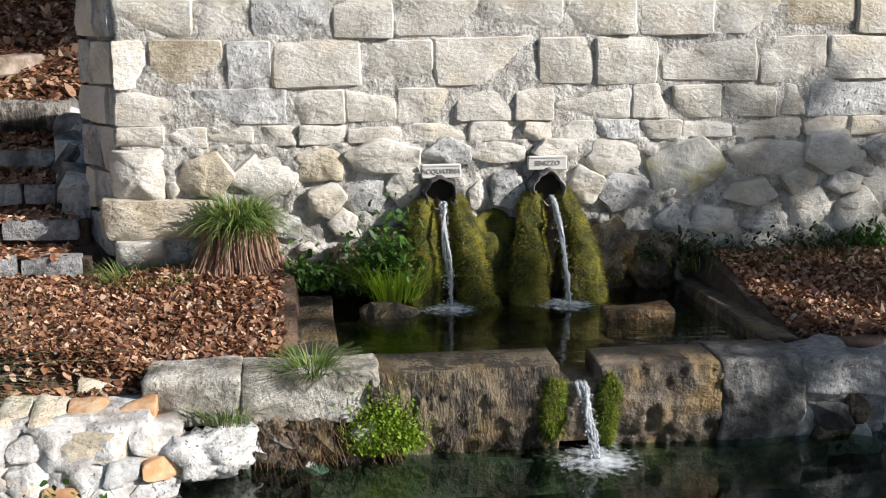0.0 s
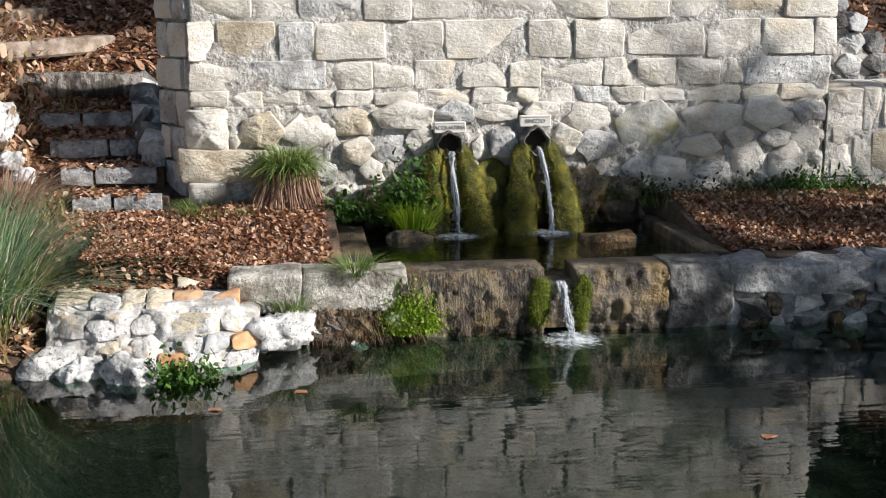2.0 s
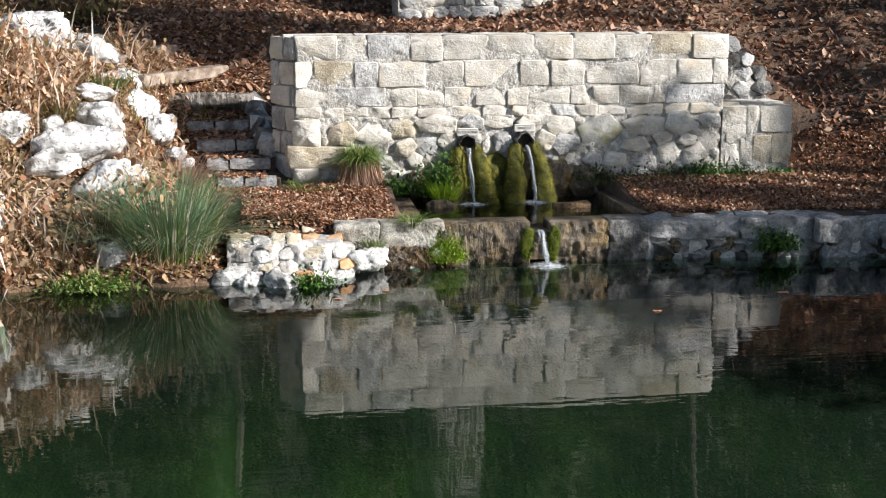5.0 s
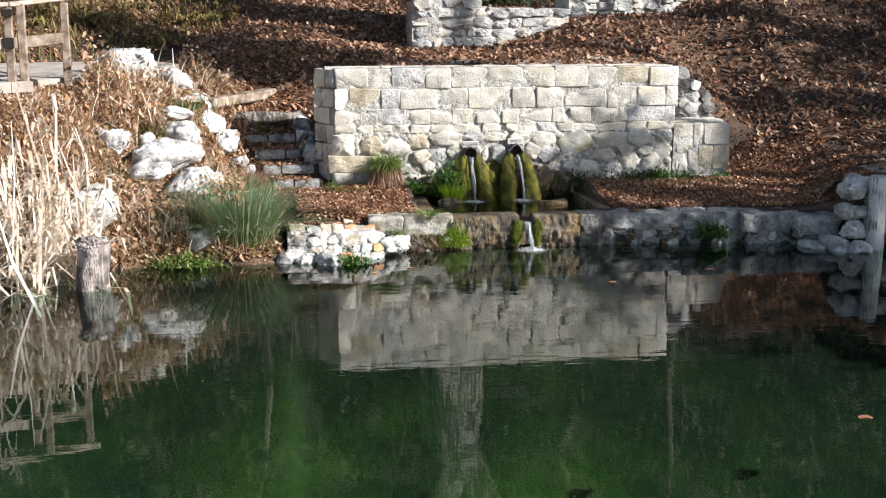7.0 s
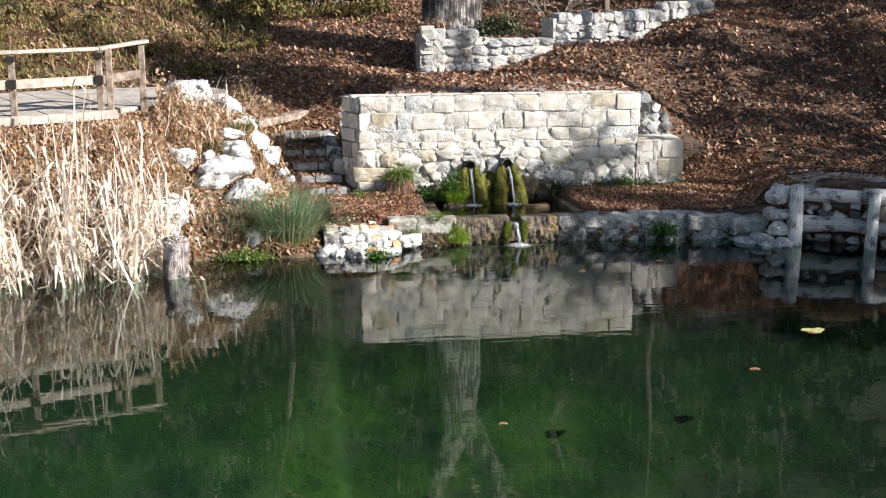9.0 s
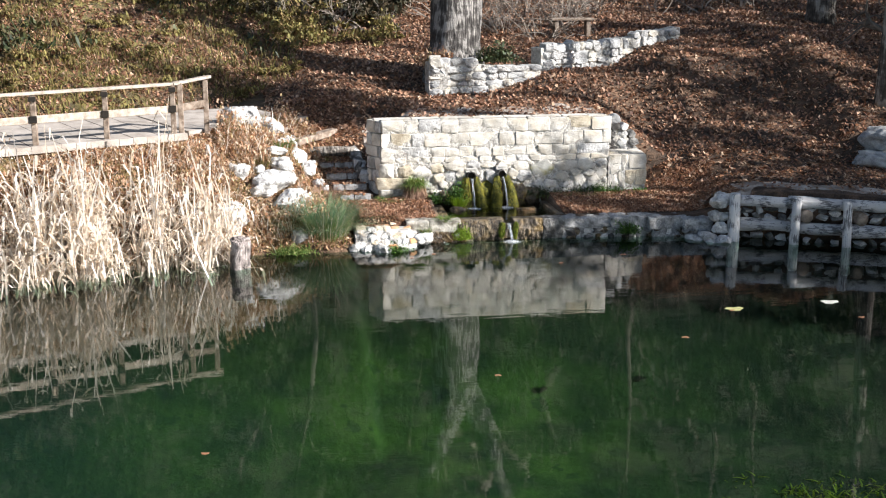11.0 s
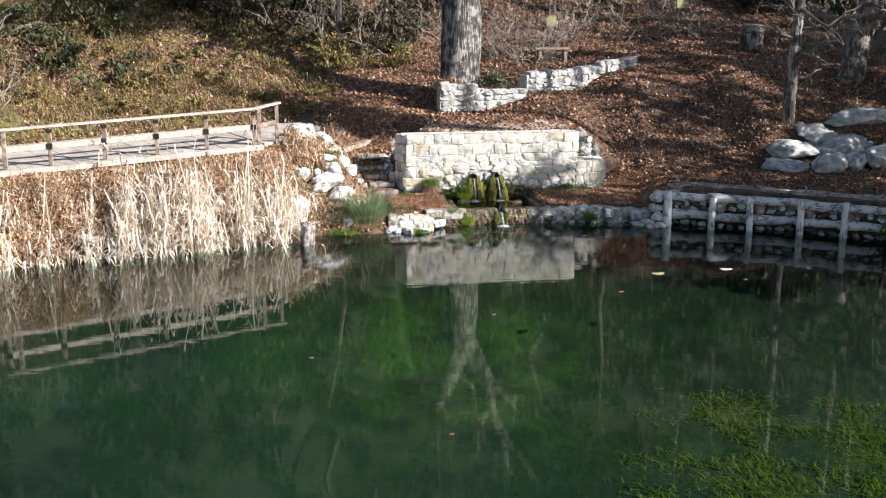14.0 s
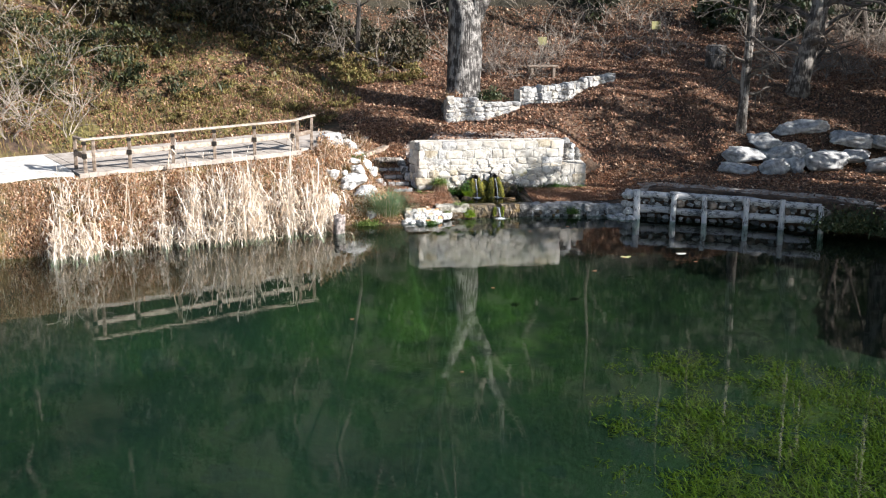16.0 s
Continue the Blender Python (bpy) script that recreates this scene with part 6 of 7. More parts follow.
def on_land(n_, x0, x1, y0, y1, seed, keep=None, margin=0.15):
    g = np.random.default_rng(seed)
    x, y = g.uniform(x0, x1, n_), g.uniform(y0, y1, n_)
    z = height(x, y)
    ok = (z > 0.03) & (y > shore(x) + margin)
    if keep is not None:
        ok &= keep(x, y)
    return np.stack([x, y, z], -1)[ok]


def off_wall(x, y):
    basin = (x > -1.38) & (x < 0.98) & (y < 0.05) & (y > -1.8)
    wall = (x > -2.5) & (x < 2.95) & (y > -0.12) & (y < 0.55)
    return ~(basin | wall)


def build_litter():
    near = on_land(84000, -3.7, 4.2, -1.8, 0.3, 31, lambda x, y: off_wall(x, y) & ~((x > -2.95) & (y < np.where(x < -1.95, -1.5, np.where(x < 2.2, -1.37, shore(x) + 0.38)))), 0.02)
    near[:, 2] += 0.012
    top_mesh("leaf_litter", leaf_mesh("leaf_litter", near, 0.019, M_LEAF, 0.60, 1), "brown and russet fallen leaves on the ledge", "leaves", kind="stuff")
    g = np.random.default_rng(35)
    n_ = 3000
    behind = np.stack([g.uniform(-3.05, -1.88, n_), g.uniform(-1.60, -1.28, n_), g.uniform(0.305, 0.325, n_)], -1)
    behind[:, 2] = np.maximum(behind[:, 2], height(behind[:, 0], behind[:, 1]) + 0.012)
    top_mesh("leaf_litter", leaf_mesh("leaf_litter", behind, 0.020, M_LEAF, 0.40, 6), "fallen leaves behind the stone heap", "leaves", kind="stuff")
    stairs = on_land(9000, -3.9, -2.5, -0.3, 3.6, 32)
    i = np.clip(np.floor((stairs[:, 1] + 0.10) / 0.31), -1, 4)
    tread = np.where((i >= 0) & (stairs[:, 1] < 1.5), 0.57 + 0.150 * i, -9)
    stairs[:, 2] = np.maximum(stairs[:, 2], np.where(stairs[:, 0] > -3.0 - 0.11 * i, tread, -9)) + 0.01
    top_mesh("leaf_litter", leaf_mesh("leaf_litter", stairs, 0.027, M_LEAF, 0.35, 2), "fallen leaves caught on the steps", "leaves", kind="stuff")
    hill = on_land(190000, -20, 17, 0.3, 14, 33, lambda x, y: (np.sin(x * 1.7) * np.sin(y * 1.3) + 0.13 * (x + 11) > -0.75) & off_wall(x, y) & ((y > 2.1 + 0.12 * np.maximum(x - 1.5, 0)) | (y < 0.9 + 0.12 * np.maximum(x - 1.5, 0)) | (x < -2.4) | (x > 2.3) | (np.sin(x * 917.3 + y * 573.1) > -0.1)) & ((x > -3.6) | (y > brow(x) + 0.9)) & ((x > -4.3) | (y > brow(x) + 3.3)))
    hill[:, 2] += 0.02
    top_mesh("leaf_litter", leaf_mesh("leaf_litter", hill, 0.038, M_LEAF_PALE, 0.6, 3), "deep brown leaf litter on the wooded slope", "leaves", kind="stuff")
    right = on_land(26000, 3.3, 13, -6, 0.6, 34, lambda x, y: (y > shore(x) + 1.05) | ((y > shore(x) + 0.4) & (np.sin(x * 917.3 + y * 573.1) > 0.55)))
    right[:, 2] += 0.015
    top_mesh("leaf_litter", leaf_mesh("leaf_litter", right, 0.035, M_LEAF, 0.4, 4), "fallen leaves along the path by the log wall", "leaves", kind="stuff")


def build_floating_leaves():
    g = np.random.default_rng(61)
    spots = [(2.26, -6.34), (3.79, -6.21), (2.2, -6.4), (-1.7, -8.6), (1.1, -7.5), (-3.4, -14.0), (3.9, -7.0), (-5.2, -10.5), (0.4, -3.4), (-1.6, -2.5), (-2.0, -2.7), (1.6, -3.0)]
    for i, (x, y) in enumerate(spots):
        n_ = 9
        s = g.uniform(0.03, 0.05) if i > 1 else 0.13
        a = np.linspace(0, 6.283, n_, endpoint=False) + g.uniform(0, 6)
        r = s * (1 + 0.25 * np.sin(a * 3 + i))
        vs = [(math.cos(q) * w, math.sin(q) * w * 0.7, 0.003 * math.sin(3 * q)) for q, w in zip(a, r)]
        me = mesh_of("floating_leaf", vs + [(v[0], v[1], v[2] - 0.004) for v in vs], [tuple(range(n_)), tuple(range(2 * n_ - 1, n_ - 1, -1))] + [(k, k + n_, (k + 1) % n_ + n_, (k + 1) % n_) for k in range(n_)], (M_PAD, M_PAD_PALE)[i] if i < 2 else M_LEAF)
        top_mesh("floating_leaf", me, "pale leaf floating on the pond" if i > 1 else ("yellow-green leaf pad floating on the pond", "whitish leaf pad floating on the pond")[i], "leaf", "leaves afloat", at=(x, y, 0.006))


M_PAD_PALE = mat("bleached_pad", [(0.40, 0.40, 0.36), (0.55, 0.55, 0.50)], 20, 0.6, 0.2)
M_PAD = mat("pale_pad", [(0.28, 0.30, 0.10), (0.45, 0.45, 0.22)], 20, 0.6, 0.2)


def tuft(name, label, x, y, z, n_, spread, length, lean, width, material, seed, category="grass", group=""):
    g = np.random.default_rng(seed)
    a, q = g.uniform(0, 6.283, n_), spread * np.sqrt(g.uniform(0, 1, n_))
    pts = np.stack([np.cos(a) * q, np.sin(a) * q, np.full(n_, -0.03)], -1)
    t = thing(name, label, category, (x, y, z), group)
    ob = new("blade_cushion", blade_mesh("blade_cushion", pts, length, lean, width, material, seed, 0.45, pts * np.array([1, 1, 0]) / max(spread, 0.01) * 0.8))
    ob.parent = t
    tagged(ob, kind="stuff")
    return t


def herb(name, label, x, y, z, n_, w, d, h, size, material, seed):
    g = np.random.default_rng(seed)
    p = g.normal(0, 0.42, (n_, 3)) * np.array([w, d, h])
    p[:, 2] = np.abs(p[:, 2]) - 0.01
    t = thing(name, label, "plant", (x, y, z))
    ob = new("leaf_cushion", leaf_mesh("leaf_cushion", p, size, material, 0.8, seed))
    ob.parent = t
    tagged(ob, kind="stuff")
    return t


def build_plants():
    sedge = thing("sedge_tuft", "drooping grass tuft, green over a russet skirt", "grass", (-1.60, -0.14, 0.42))
    g = np.random.default_rng(41)
    for name, n_, z, l, lean, m, droop, rad in (("green_cushion", 900, 0.36, 0.19, 1.5, M_GRASS, 0.85, 0.14), ("dead_skirt", 1900, 0.36, -0.34, -0.62, M_DRY, 0.30, 0.19), ("inner_cushion", 500, 0.28, 0.22, 0.8, M_GRASS, 0.4, 0.12)):
        a, q = g.uniform(0, 6.283, n_), rad * np.sqrt(g.uniform(0.05, 1, n_))
        p = np.stack([np.cos(a) * q, np.sin(a) * q * 0.8, np.full(n_, z) - q * 0.5 + g.uniform(-0.05, 0.05, n_)], -1)
        ob = new(name, blade_mesh(name, p, l, lean, 0.004, m, int(z * 100), droop, np.stack([np.cos(a), np.sin(a), np.zeros(n_)], -1) * 0.8))
        ob.parent = sedge
        tagged(ob, kind="stuff")
    part("root_stock", rock_bm(-1.60, -0.13, 0.56, 0.22, 0.20, 0.34, 43, 2.5, 0.2, 4), M_EARTH, sedge)
    tuft("grass_tuft", "short yellowing grass at the foot of the wall", -2.05, -0.25, 0.46, 500, 0.22, 0.15, 1.0, 0.0026, M_GRASS, 43)
    herb("leafy_herb", "low green herb growing by the spring", -1.25, -0.25, 0.42, 700, 0.20, 0.12, 0.17, 0.017, M_HERB, 44)
    herb("leafy_herb", "bright green herb beside the moss mound", -0.85, -0.30, 0.40, 1500, 0.22, 0.13, 0.36, 0.017, M_HERB, 45)
    tuft("grass_tuft", "yellow-green grass beside the moss mound", -0.80, -0.36, 0.40, 420, 0.14, 0.26, 1.0, 0.0035, M_LIME, 46)
    herb("cress_clump", "lime green cress hanging on the basin front", -0.97, -1.71, 0.05, 7500, 0.16, 0.045, 0.21, 0.0065, M_LIME, 47)
    tuft("grass_tuft", "small grass tuft rooted in the basin's edge", -1.26, -1.60, 0.37, 300, 0.06, 0.16, 1.5, 0.0028, M_GRASS, 48)
    tuft("grass_tuft", "thin pale grass between capstones", -1.62, -1.68, 0.22, 220, 0.10, 0.14, 1.2, 0.0022, M_GRASS, 49)
    g = np.random.default_rng(57)
    n_ = 900
    p = np.stack([g.uniform(-1.66, -0.92, n_), g.uniform(-1.72, -1.66, n_), g.uniform(0.03, 0.20, n_)], -1)
    top_mesh("hanging_roots", blade_mesh("hanging_roots", p, -0.10, -1.1, 0.0022, M_ROOT, 58, 0.2), "brown roots hanging under the capstones", "roots", kind="stuff")
    for i, (x, w, h) in enumerate(((-1.45, 0.42, 0.24), (-1.18, 0.40, 0.26), (-0.98, 0.30, 0.22))):
        mass = thing("root_mat", "dark mossy mat of earth and roots at the waterline", "moss", (x, -1.6, 0.0), "mossy mats under the capstones")
        part("earth_mat", rock_bm(x, -1.62, 0.08, w, 0.20, h, 870 + i, 2.8, 0.3, 6), (M_WET, M_WEIR, M_MOSS)[i], mass, smooth=True)
    for i, (x, w) in enumerate(((0.75, 0.5), (1.15, 0.5), (1.55, 0.45), (1.95, 0.5), (2.3, 0.45), (2.75, 0.3))):
        herb("wall_foot_weeds", "dark green weeds along the foot of the wall", x, -0.16, 0.50, (800, 160, 420, 1100, 500, 160)[i], w * 0.55, 0.10, (0.13, 0.10, 0.14, 0.16, 0.12, 0.10)[i], 0.014, M_HERB_DARK if i < 3 else M_HERB, 50 + i)
        tuft("grass_tuft", "sparse grass at the foot of the wall", x + 0.15, -0.2, 0.48, 120, 0.2, 0.15, 1.1, 0.0026, M_GRASS, 60 + i)
    rush = tuft("rush_clump", "tall blue-green rush clump at the pond edge", -3.38, -1.55, 0.17, 2000, 0.30, 0.76, 0.75, 0.0030, M_RUSH, 70, "rush")
    for name, n_, l, lean, m, seed, rad in (("bent_cushion", 1300, 0.66, 1.5, M_RUSH, 170, 0.34), ("dry_cushion", 380, 0.58, 1.1, M_REED, 171, 0.4), ("short_cushion", 700, 0.5, 0.7, M_GRASS, 172, 0.42)):
        g = np.random.default_rng(seed)
        a, q = g.uniform(0, 6.283, n_), rad * np.sqrt(g.uniform(0, 1, n_))
        p = np.stack([np.cos(a) * q, np.sin(a) * q, np.full(n_, -0.03)], -1)
        ob = new(name, blade_mesh(name, p, l, lean, 0.0034, m, seed, 0.4))
        ob.parent = rush
        tagged(ob, kind="stuff")
    tuft("grass_tuft", "olive grass hanging over the bank beside the rush", -3.95, -1.35, 0.35, 700, 0.30, 0.34, 1.3, 0.0032, M_SLOPE, 74)
    tuft("grass_tuft", "yellowing grass between the white boulders", -4.45, -0.10, 1.20, 520, 0.24, 0.28, 1.3, 0.0032, M_SLOPE, 75)
    tuft("grass_tuft", "green grass tuft below the upper boulders", -4.05, 0.45, 1.46, 420, 0.20, 0.20, 1.2, 0.0030, M_GRASS, 76)
    tuft("grass_tuft", "dry grass spilling down beside the steps", -3.35, -0.55, 0.62, 620, 0.26, 0.30, 1.4, 0.0030, M_DRY, 77)
    herb("bank_weeds", "bright green weeds at the waterline", -3.95, -2.15, 0.02, 1500, 0.42, 0.2, 0.14, 0.014, M_GRASS, 71)
    herb("shore_weeds", "weeds and grass before the stone heap", -2.2, -2.22, 0.0, 700, 0.24, 0.10, 0.13, 0.015, M_HERB, 72)
    herb("edge_weeds", "green weeds hanging over the pond edge", 2.05, -1.80, 0.08, 800, 0.24, 0.1, 0.22, 0.016, M_HERB, 73)


def build_bushes():
    herb("bramble_bush", "dark bramble at the foot of the big tree", 0.75, 4.0, 2.62, 900, 0.5, 0.3, 0.35, 0.035, M_HERB_DARK, 141)
    herb("bramble_bush", "brown bramble on the big tree's roots", -0.55, 3.95, 2.6, 700, 0.4, 0.25, 0.3, 0.035, M_SCRUB, 142)
    for i, (x, y, h) in enumerate(((8.75, -4.75, 0.5), (9.4, -5.0, 0.6), (10.2, -5.6, 0.7))):
        herb("overhanging_shrub", "dark leafy shrub overhanging the pond edge", x, y, 0.15, 2600, 0.75, 0.5, h, 0.035, M_HERB_DARK, 143 + i)
    g = np.random.default_rng(150)
    for i, (x, y, n_, l) in enumerate(((2.5, 7.2, 16, 1.7), (3.4, 8.6, 18, 2.0), (1.7, 8.0, 14, 1.8), (4.3, 9.6, 16, 1.8))):
        z = ground_z(x, y)
        b = thing("twiggy_bush", "bare pale twiggy bush beside the big tree", "bush", (x, y, z), "bare bushes by the tree")
        verts, faces = [], []
        for k in range(n_):
            a = g.uniform(0, 6.283)
            branch((x + 0.2 * math.cos(a), y + 0.2 * math.sin(a), z - 0.05), (math.cos(a) * 0.8, math.sin(a) * 0.8, g.uniform(0.4, 1.3)), l * g.uniform(0.6, 1.1), 0.014, 1, g, verts, faces, 3, 0.35, 6)
        ob = new("twig_tangle", mesh_of("twig_tangle", [v - b.location for v in verts], faces, M_TWIG))
        ob.parent = b
        tagged(ob, kind="stuff")


def reed_mesh(name, pts, length, lean, kink, width, material, seed):
    """Stalks of two straight lengths with a break between, and drooping leaf blades on them."""
    g = np.random.default_rng(seed)
    n_ = len(pts)

    def flat_dir(k):
        a = g.uniform(0, 6.283, k)
        return np.stack([np.cos(a), np.sin(a), np.zeros(k)], -1)

    l = length * g.uniform(0.35, 1.1, n_)
    d1 = flat_dir(n_) * (lean * g.uniform(0, 0.7, n_))[:, None] + np.array([0, 0, 1.0])
    d2 = d1 + flat_dir(n_) * (kink * g.uniform(0, 2.0, n_))[:, None] - np.array([0, 0, 1.0]) * (kink * g.uniform(0, 1.6, n_))[:, None]
    d1 /= np.linalg.norm(d1, axis=1)[:, None]
    d2 /= np.linalg.norm(d2, axis=1)[:, None]
    brk = g.uniform(0.45, 0.85, n_)
    b = pts + d1 * (l * brk)[:, None]
    c = b + d2 * (l * (1 - brk))[:, None]
    side = flat_dir(n_) * (width * g.uniform(0.6, 1.3, n_))[:, None]
    vs = [np.stack([pts - side, pts + side, b - side * 0.9, b + side * 0.9, c - side * 0.4, c + side * 0.4], 1).reshape(-1, 3)]
    base = np.arange(n_)[:, None] * 6
    qs = [np.concatenate([base + np.array([[0, 1, 3, 2]]), base + np.array([[2, 3, 5, 4]])], 0)]
    o = n_ * 6
    for k in range(4):
        t = g.uniform(0.25, 1.0, n_)
        p = np.where((t < brk)[:, None], pts + d1 * (l * t)[:, None], b + d2 * (l * (t - brk))[:, None])
        ll = g.uniform(0.15, 0.50, n_)
        out = flat_dir(n_)
        w = np.stack([-out[:, 1], out[:, 0], np.zeros(n_)], -1) * (width * g.uniform(0.7, 1.7, n_))[:, None]
        m = p + out * (ll * 0.45)[:, None] + np.array([0, 0, 1]) * (ll * g.uniform(-0.1, 0.5, n_))[:, None]
        e = m + out * (ll * g.uniform(0.1, 0.5, n_))[:, None] + np.array([0, 0, 1]) * (ll * g.uniform(-0.9, 0.2, n_))[:, None]
        vs.append(np.stack([p - w * 0.6, p + w * 0.6, m - w, m + w, e - w * 0.2, e + w * 0.2], 1).reshape(-1, 3))
        qs.append(np.concatenate([o + base + np.array([[0, 1, 3, 2]]), o + base + np.array([[2, 3, 5, 4]])], 0))
        o += n_ * 6
    return bulk_mesh(name, np.concatenate(vs), np.concatenate(qs), material)


def build_reeds():
    g = np.random.default_rng(81)
    mids = np.concatenate([g.uniform(-8.9, -5.1, 30), g.uniform(-12.5, -8.6, 13)])
    x, tall = [], []
    for m in mids:
        k = int(g.uniform(16, 42))
        x.append(g.normal(m, g.uniform(0.05, 0.17), k))
        tall.append(np.full(k, g.uniform(0.7, 1.4) if m > -8.8 else g.uniform(0.4, 0.85)))
    x, tall = np.concatenate(x + [g.uniform(-12.3, -4.9, 150)]), np.concatenate(tall + [g.uniform(0.3, 0.9, 150)])
    y = shore(x) + g.normal(0.10, 0.30, len(x))
    pts = np.stack([x, y, np.maximum(height(x, y), -0.15)], -1)
    kind = g.uniform(0, 1, len(x))
    for lo, hi, l, lean, seed, kink, name, label in ((0, 0.36, 1.55, 0.30, 82, 0.15, "dead_reeds", "tall bleached dead reeds standing in the shallows"), (0.36, 0.72, 1.15, 0.75, 182, 0.5, "dead_reeds", "bleached reeds of middling height, crossing"), (0.72, 1.0, 1.0, 1.3, 183, 0.9, "broken_reeds", "broken reed stalks fallen over the water")):
        pick = (kind >= lo) & (kind < hi)
        p = pts[pick]
        top_mesh(name, reed_mesh(name, p, l * tall[pick], lean, kink, 0.015, M_REED, seed), label, "reeds", kind="stuff")
    g = np.random.default_rng(83)

    def bank_points(n_, lo, hi, x0, x1):
        x, up = g.uniform(x0, x1, n_), g.uniform(lo, hi, n_)
        y = shore(x) + (brow(x) - shore(x)) * up
        bare = np.zeros(n_, dtype=bool)
        for bx, by, bz, w, dp, h, turn, tilt in BANK_STONES:
            bare |= ((x - bx) / (w * 0.50)) ** 2 + ((y - by + 0.10) / (dp * 0.5 + 0.10)) ** 2 < 1
        lump = np.sin(x * 2.1 + 1.7 * np.sin(y * 1.9)) * np.sin(y * 3.1 + x) + g.normal(0, 0.35, n_)
        ok = ~bare & (lump > -0.75)
        return np.stack([x, y, height(x, y) - 0.02], -1)[ok], ((0.6 + 0.35 * np.clip(lump, -1, 1)) * (1 - 0.75 * smooth(0.55, 0.95, up) * (x < -5.2)))[ok]

    litter = on_land(16000, -6.5, -2.9, -2.6, 1.6, 187, lambda x, y: y < brow(x) + 0.1, 0.02)
    litter[:, 2] += 0.015
    top_mesh("bank_litter", leaf_mesh("bank_litter", litter, 0.034, M_BANK_LEAF, 0.5, 188), "withered leaves lying between the boulders", "leaves", kind="stuff")
    tufts = on_land(2600, -5.2, -3.0, -2.3, 1.2, 189, lambda x, y: np.sin(x * 5 + 1) * np.sin(y * 4) > 0.15, 0.02)
    top_mesh("bank_grass", blade_mesh("bank_grass", tufts, 0.24, 0.9, 0.005, M_SLOPE, 190, 0.4), "olive grass tufts between the boulders", "grass", kind="stuff")
    pts, grow = bank_points(13000, 0.02, 0.98, -14, -3.3)
    top_mesh("bank_scrub", blade_mesh("bank_scrub", pts, 0.42 * grow, 1.3, 0.007, M_SCRUB, 84, 0.3), "tangled russet dry scrub covering the bank", "scrub", kind="stuff")
    pts, grow = bank_points(4200, 0.05, 0.95, -14.5, -3.6)
    top_mesh("bank_wisps", blade_mesh("bank_wisps", pts, 0.80 * grow, 1.1, 0.009, M_REED, 284, 0.4), "pale dry stalks rising out of the scrub", "scrub", kind="stuff")
    pts, grow = bank_points(54000, 0.06, 1.0, -14, -3.3)
    pts[:, 2] += 0.02 + 0.75 * grow ** 2 * g.uniform(0, 1, len(pts)) ** 0.8
    top_mesh("bank_leaves", leaf_mesh("bank_leaves", pts, 0.027, M_BANK_LEAF, 0.8, 85), "withered leaves on the bank's scrub", "scrub", kind="stuff")
    # grass and ivy on the slope over the boardwalk
    pts = on_land(30000, -22, -3.5, -4, 9, 86, lambda x, y: (y > brow(x) + 3.5) & (np.sin(x * 0.9 + 2) * np.sin(y * 1.1 + x * 0.3) > -0.35))
    top_mesh("slope_grass", blade_mesh("slope_grass", pts, 0.22, 0.8, 0.010, M_SLOPE, 87, 0.3), "yellowing grass on the slope above the walkway", "grass", kind="stuff")
    pts = on_land(26000, -24, -3.5, -4, 14, 88, lambda x, y: (y > brow(x) + 4.5) & (np.sin(x * 0.6) * np.sin(y * 0.8 + 1) + 0.3 * np.sin(x * 2.7 + y) > 0.05))
    pts[:, 2] += np.random.default_rng(89).uniform(0, 0.35, len(pts))
    top_mesh("slope_ivy", leaf_mesh("slope_ivy", pts, 0.05, M_IVY, 0.8, 90), "dark ivy and bramble on the slope", "shrubs", kind="stuff")


M_SLOPE = island_mat("slope_blades", [(0.06, 0.055, 0.016), (0.17, 0.15, 0.04), (0.31, 0.26, 0.085), (0.19, 0.11, 0.05), (0.10, 0.08, 0.03)], 0.8, 0.2)
M_IVY = island_mat("ivy_leaves", [(0.018, 0.026, 0.012), (0.04, 0.055, 0.02), (0.08, 0.085, 0.025), (0.10, 0.065, 0.03)], 0.6, 0.2)


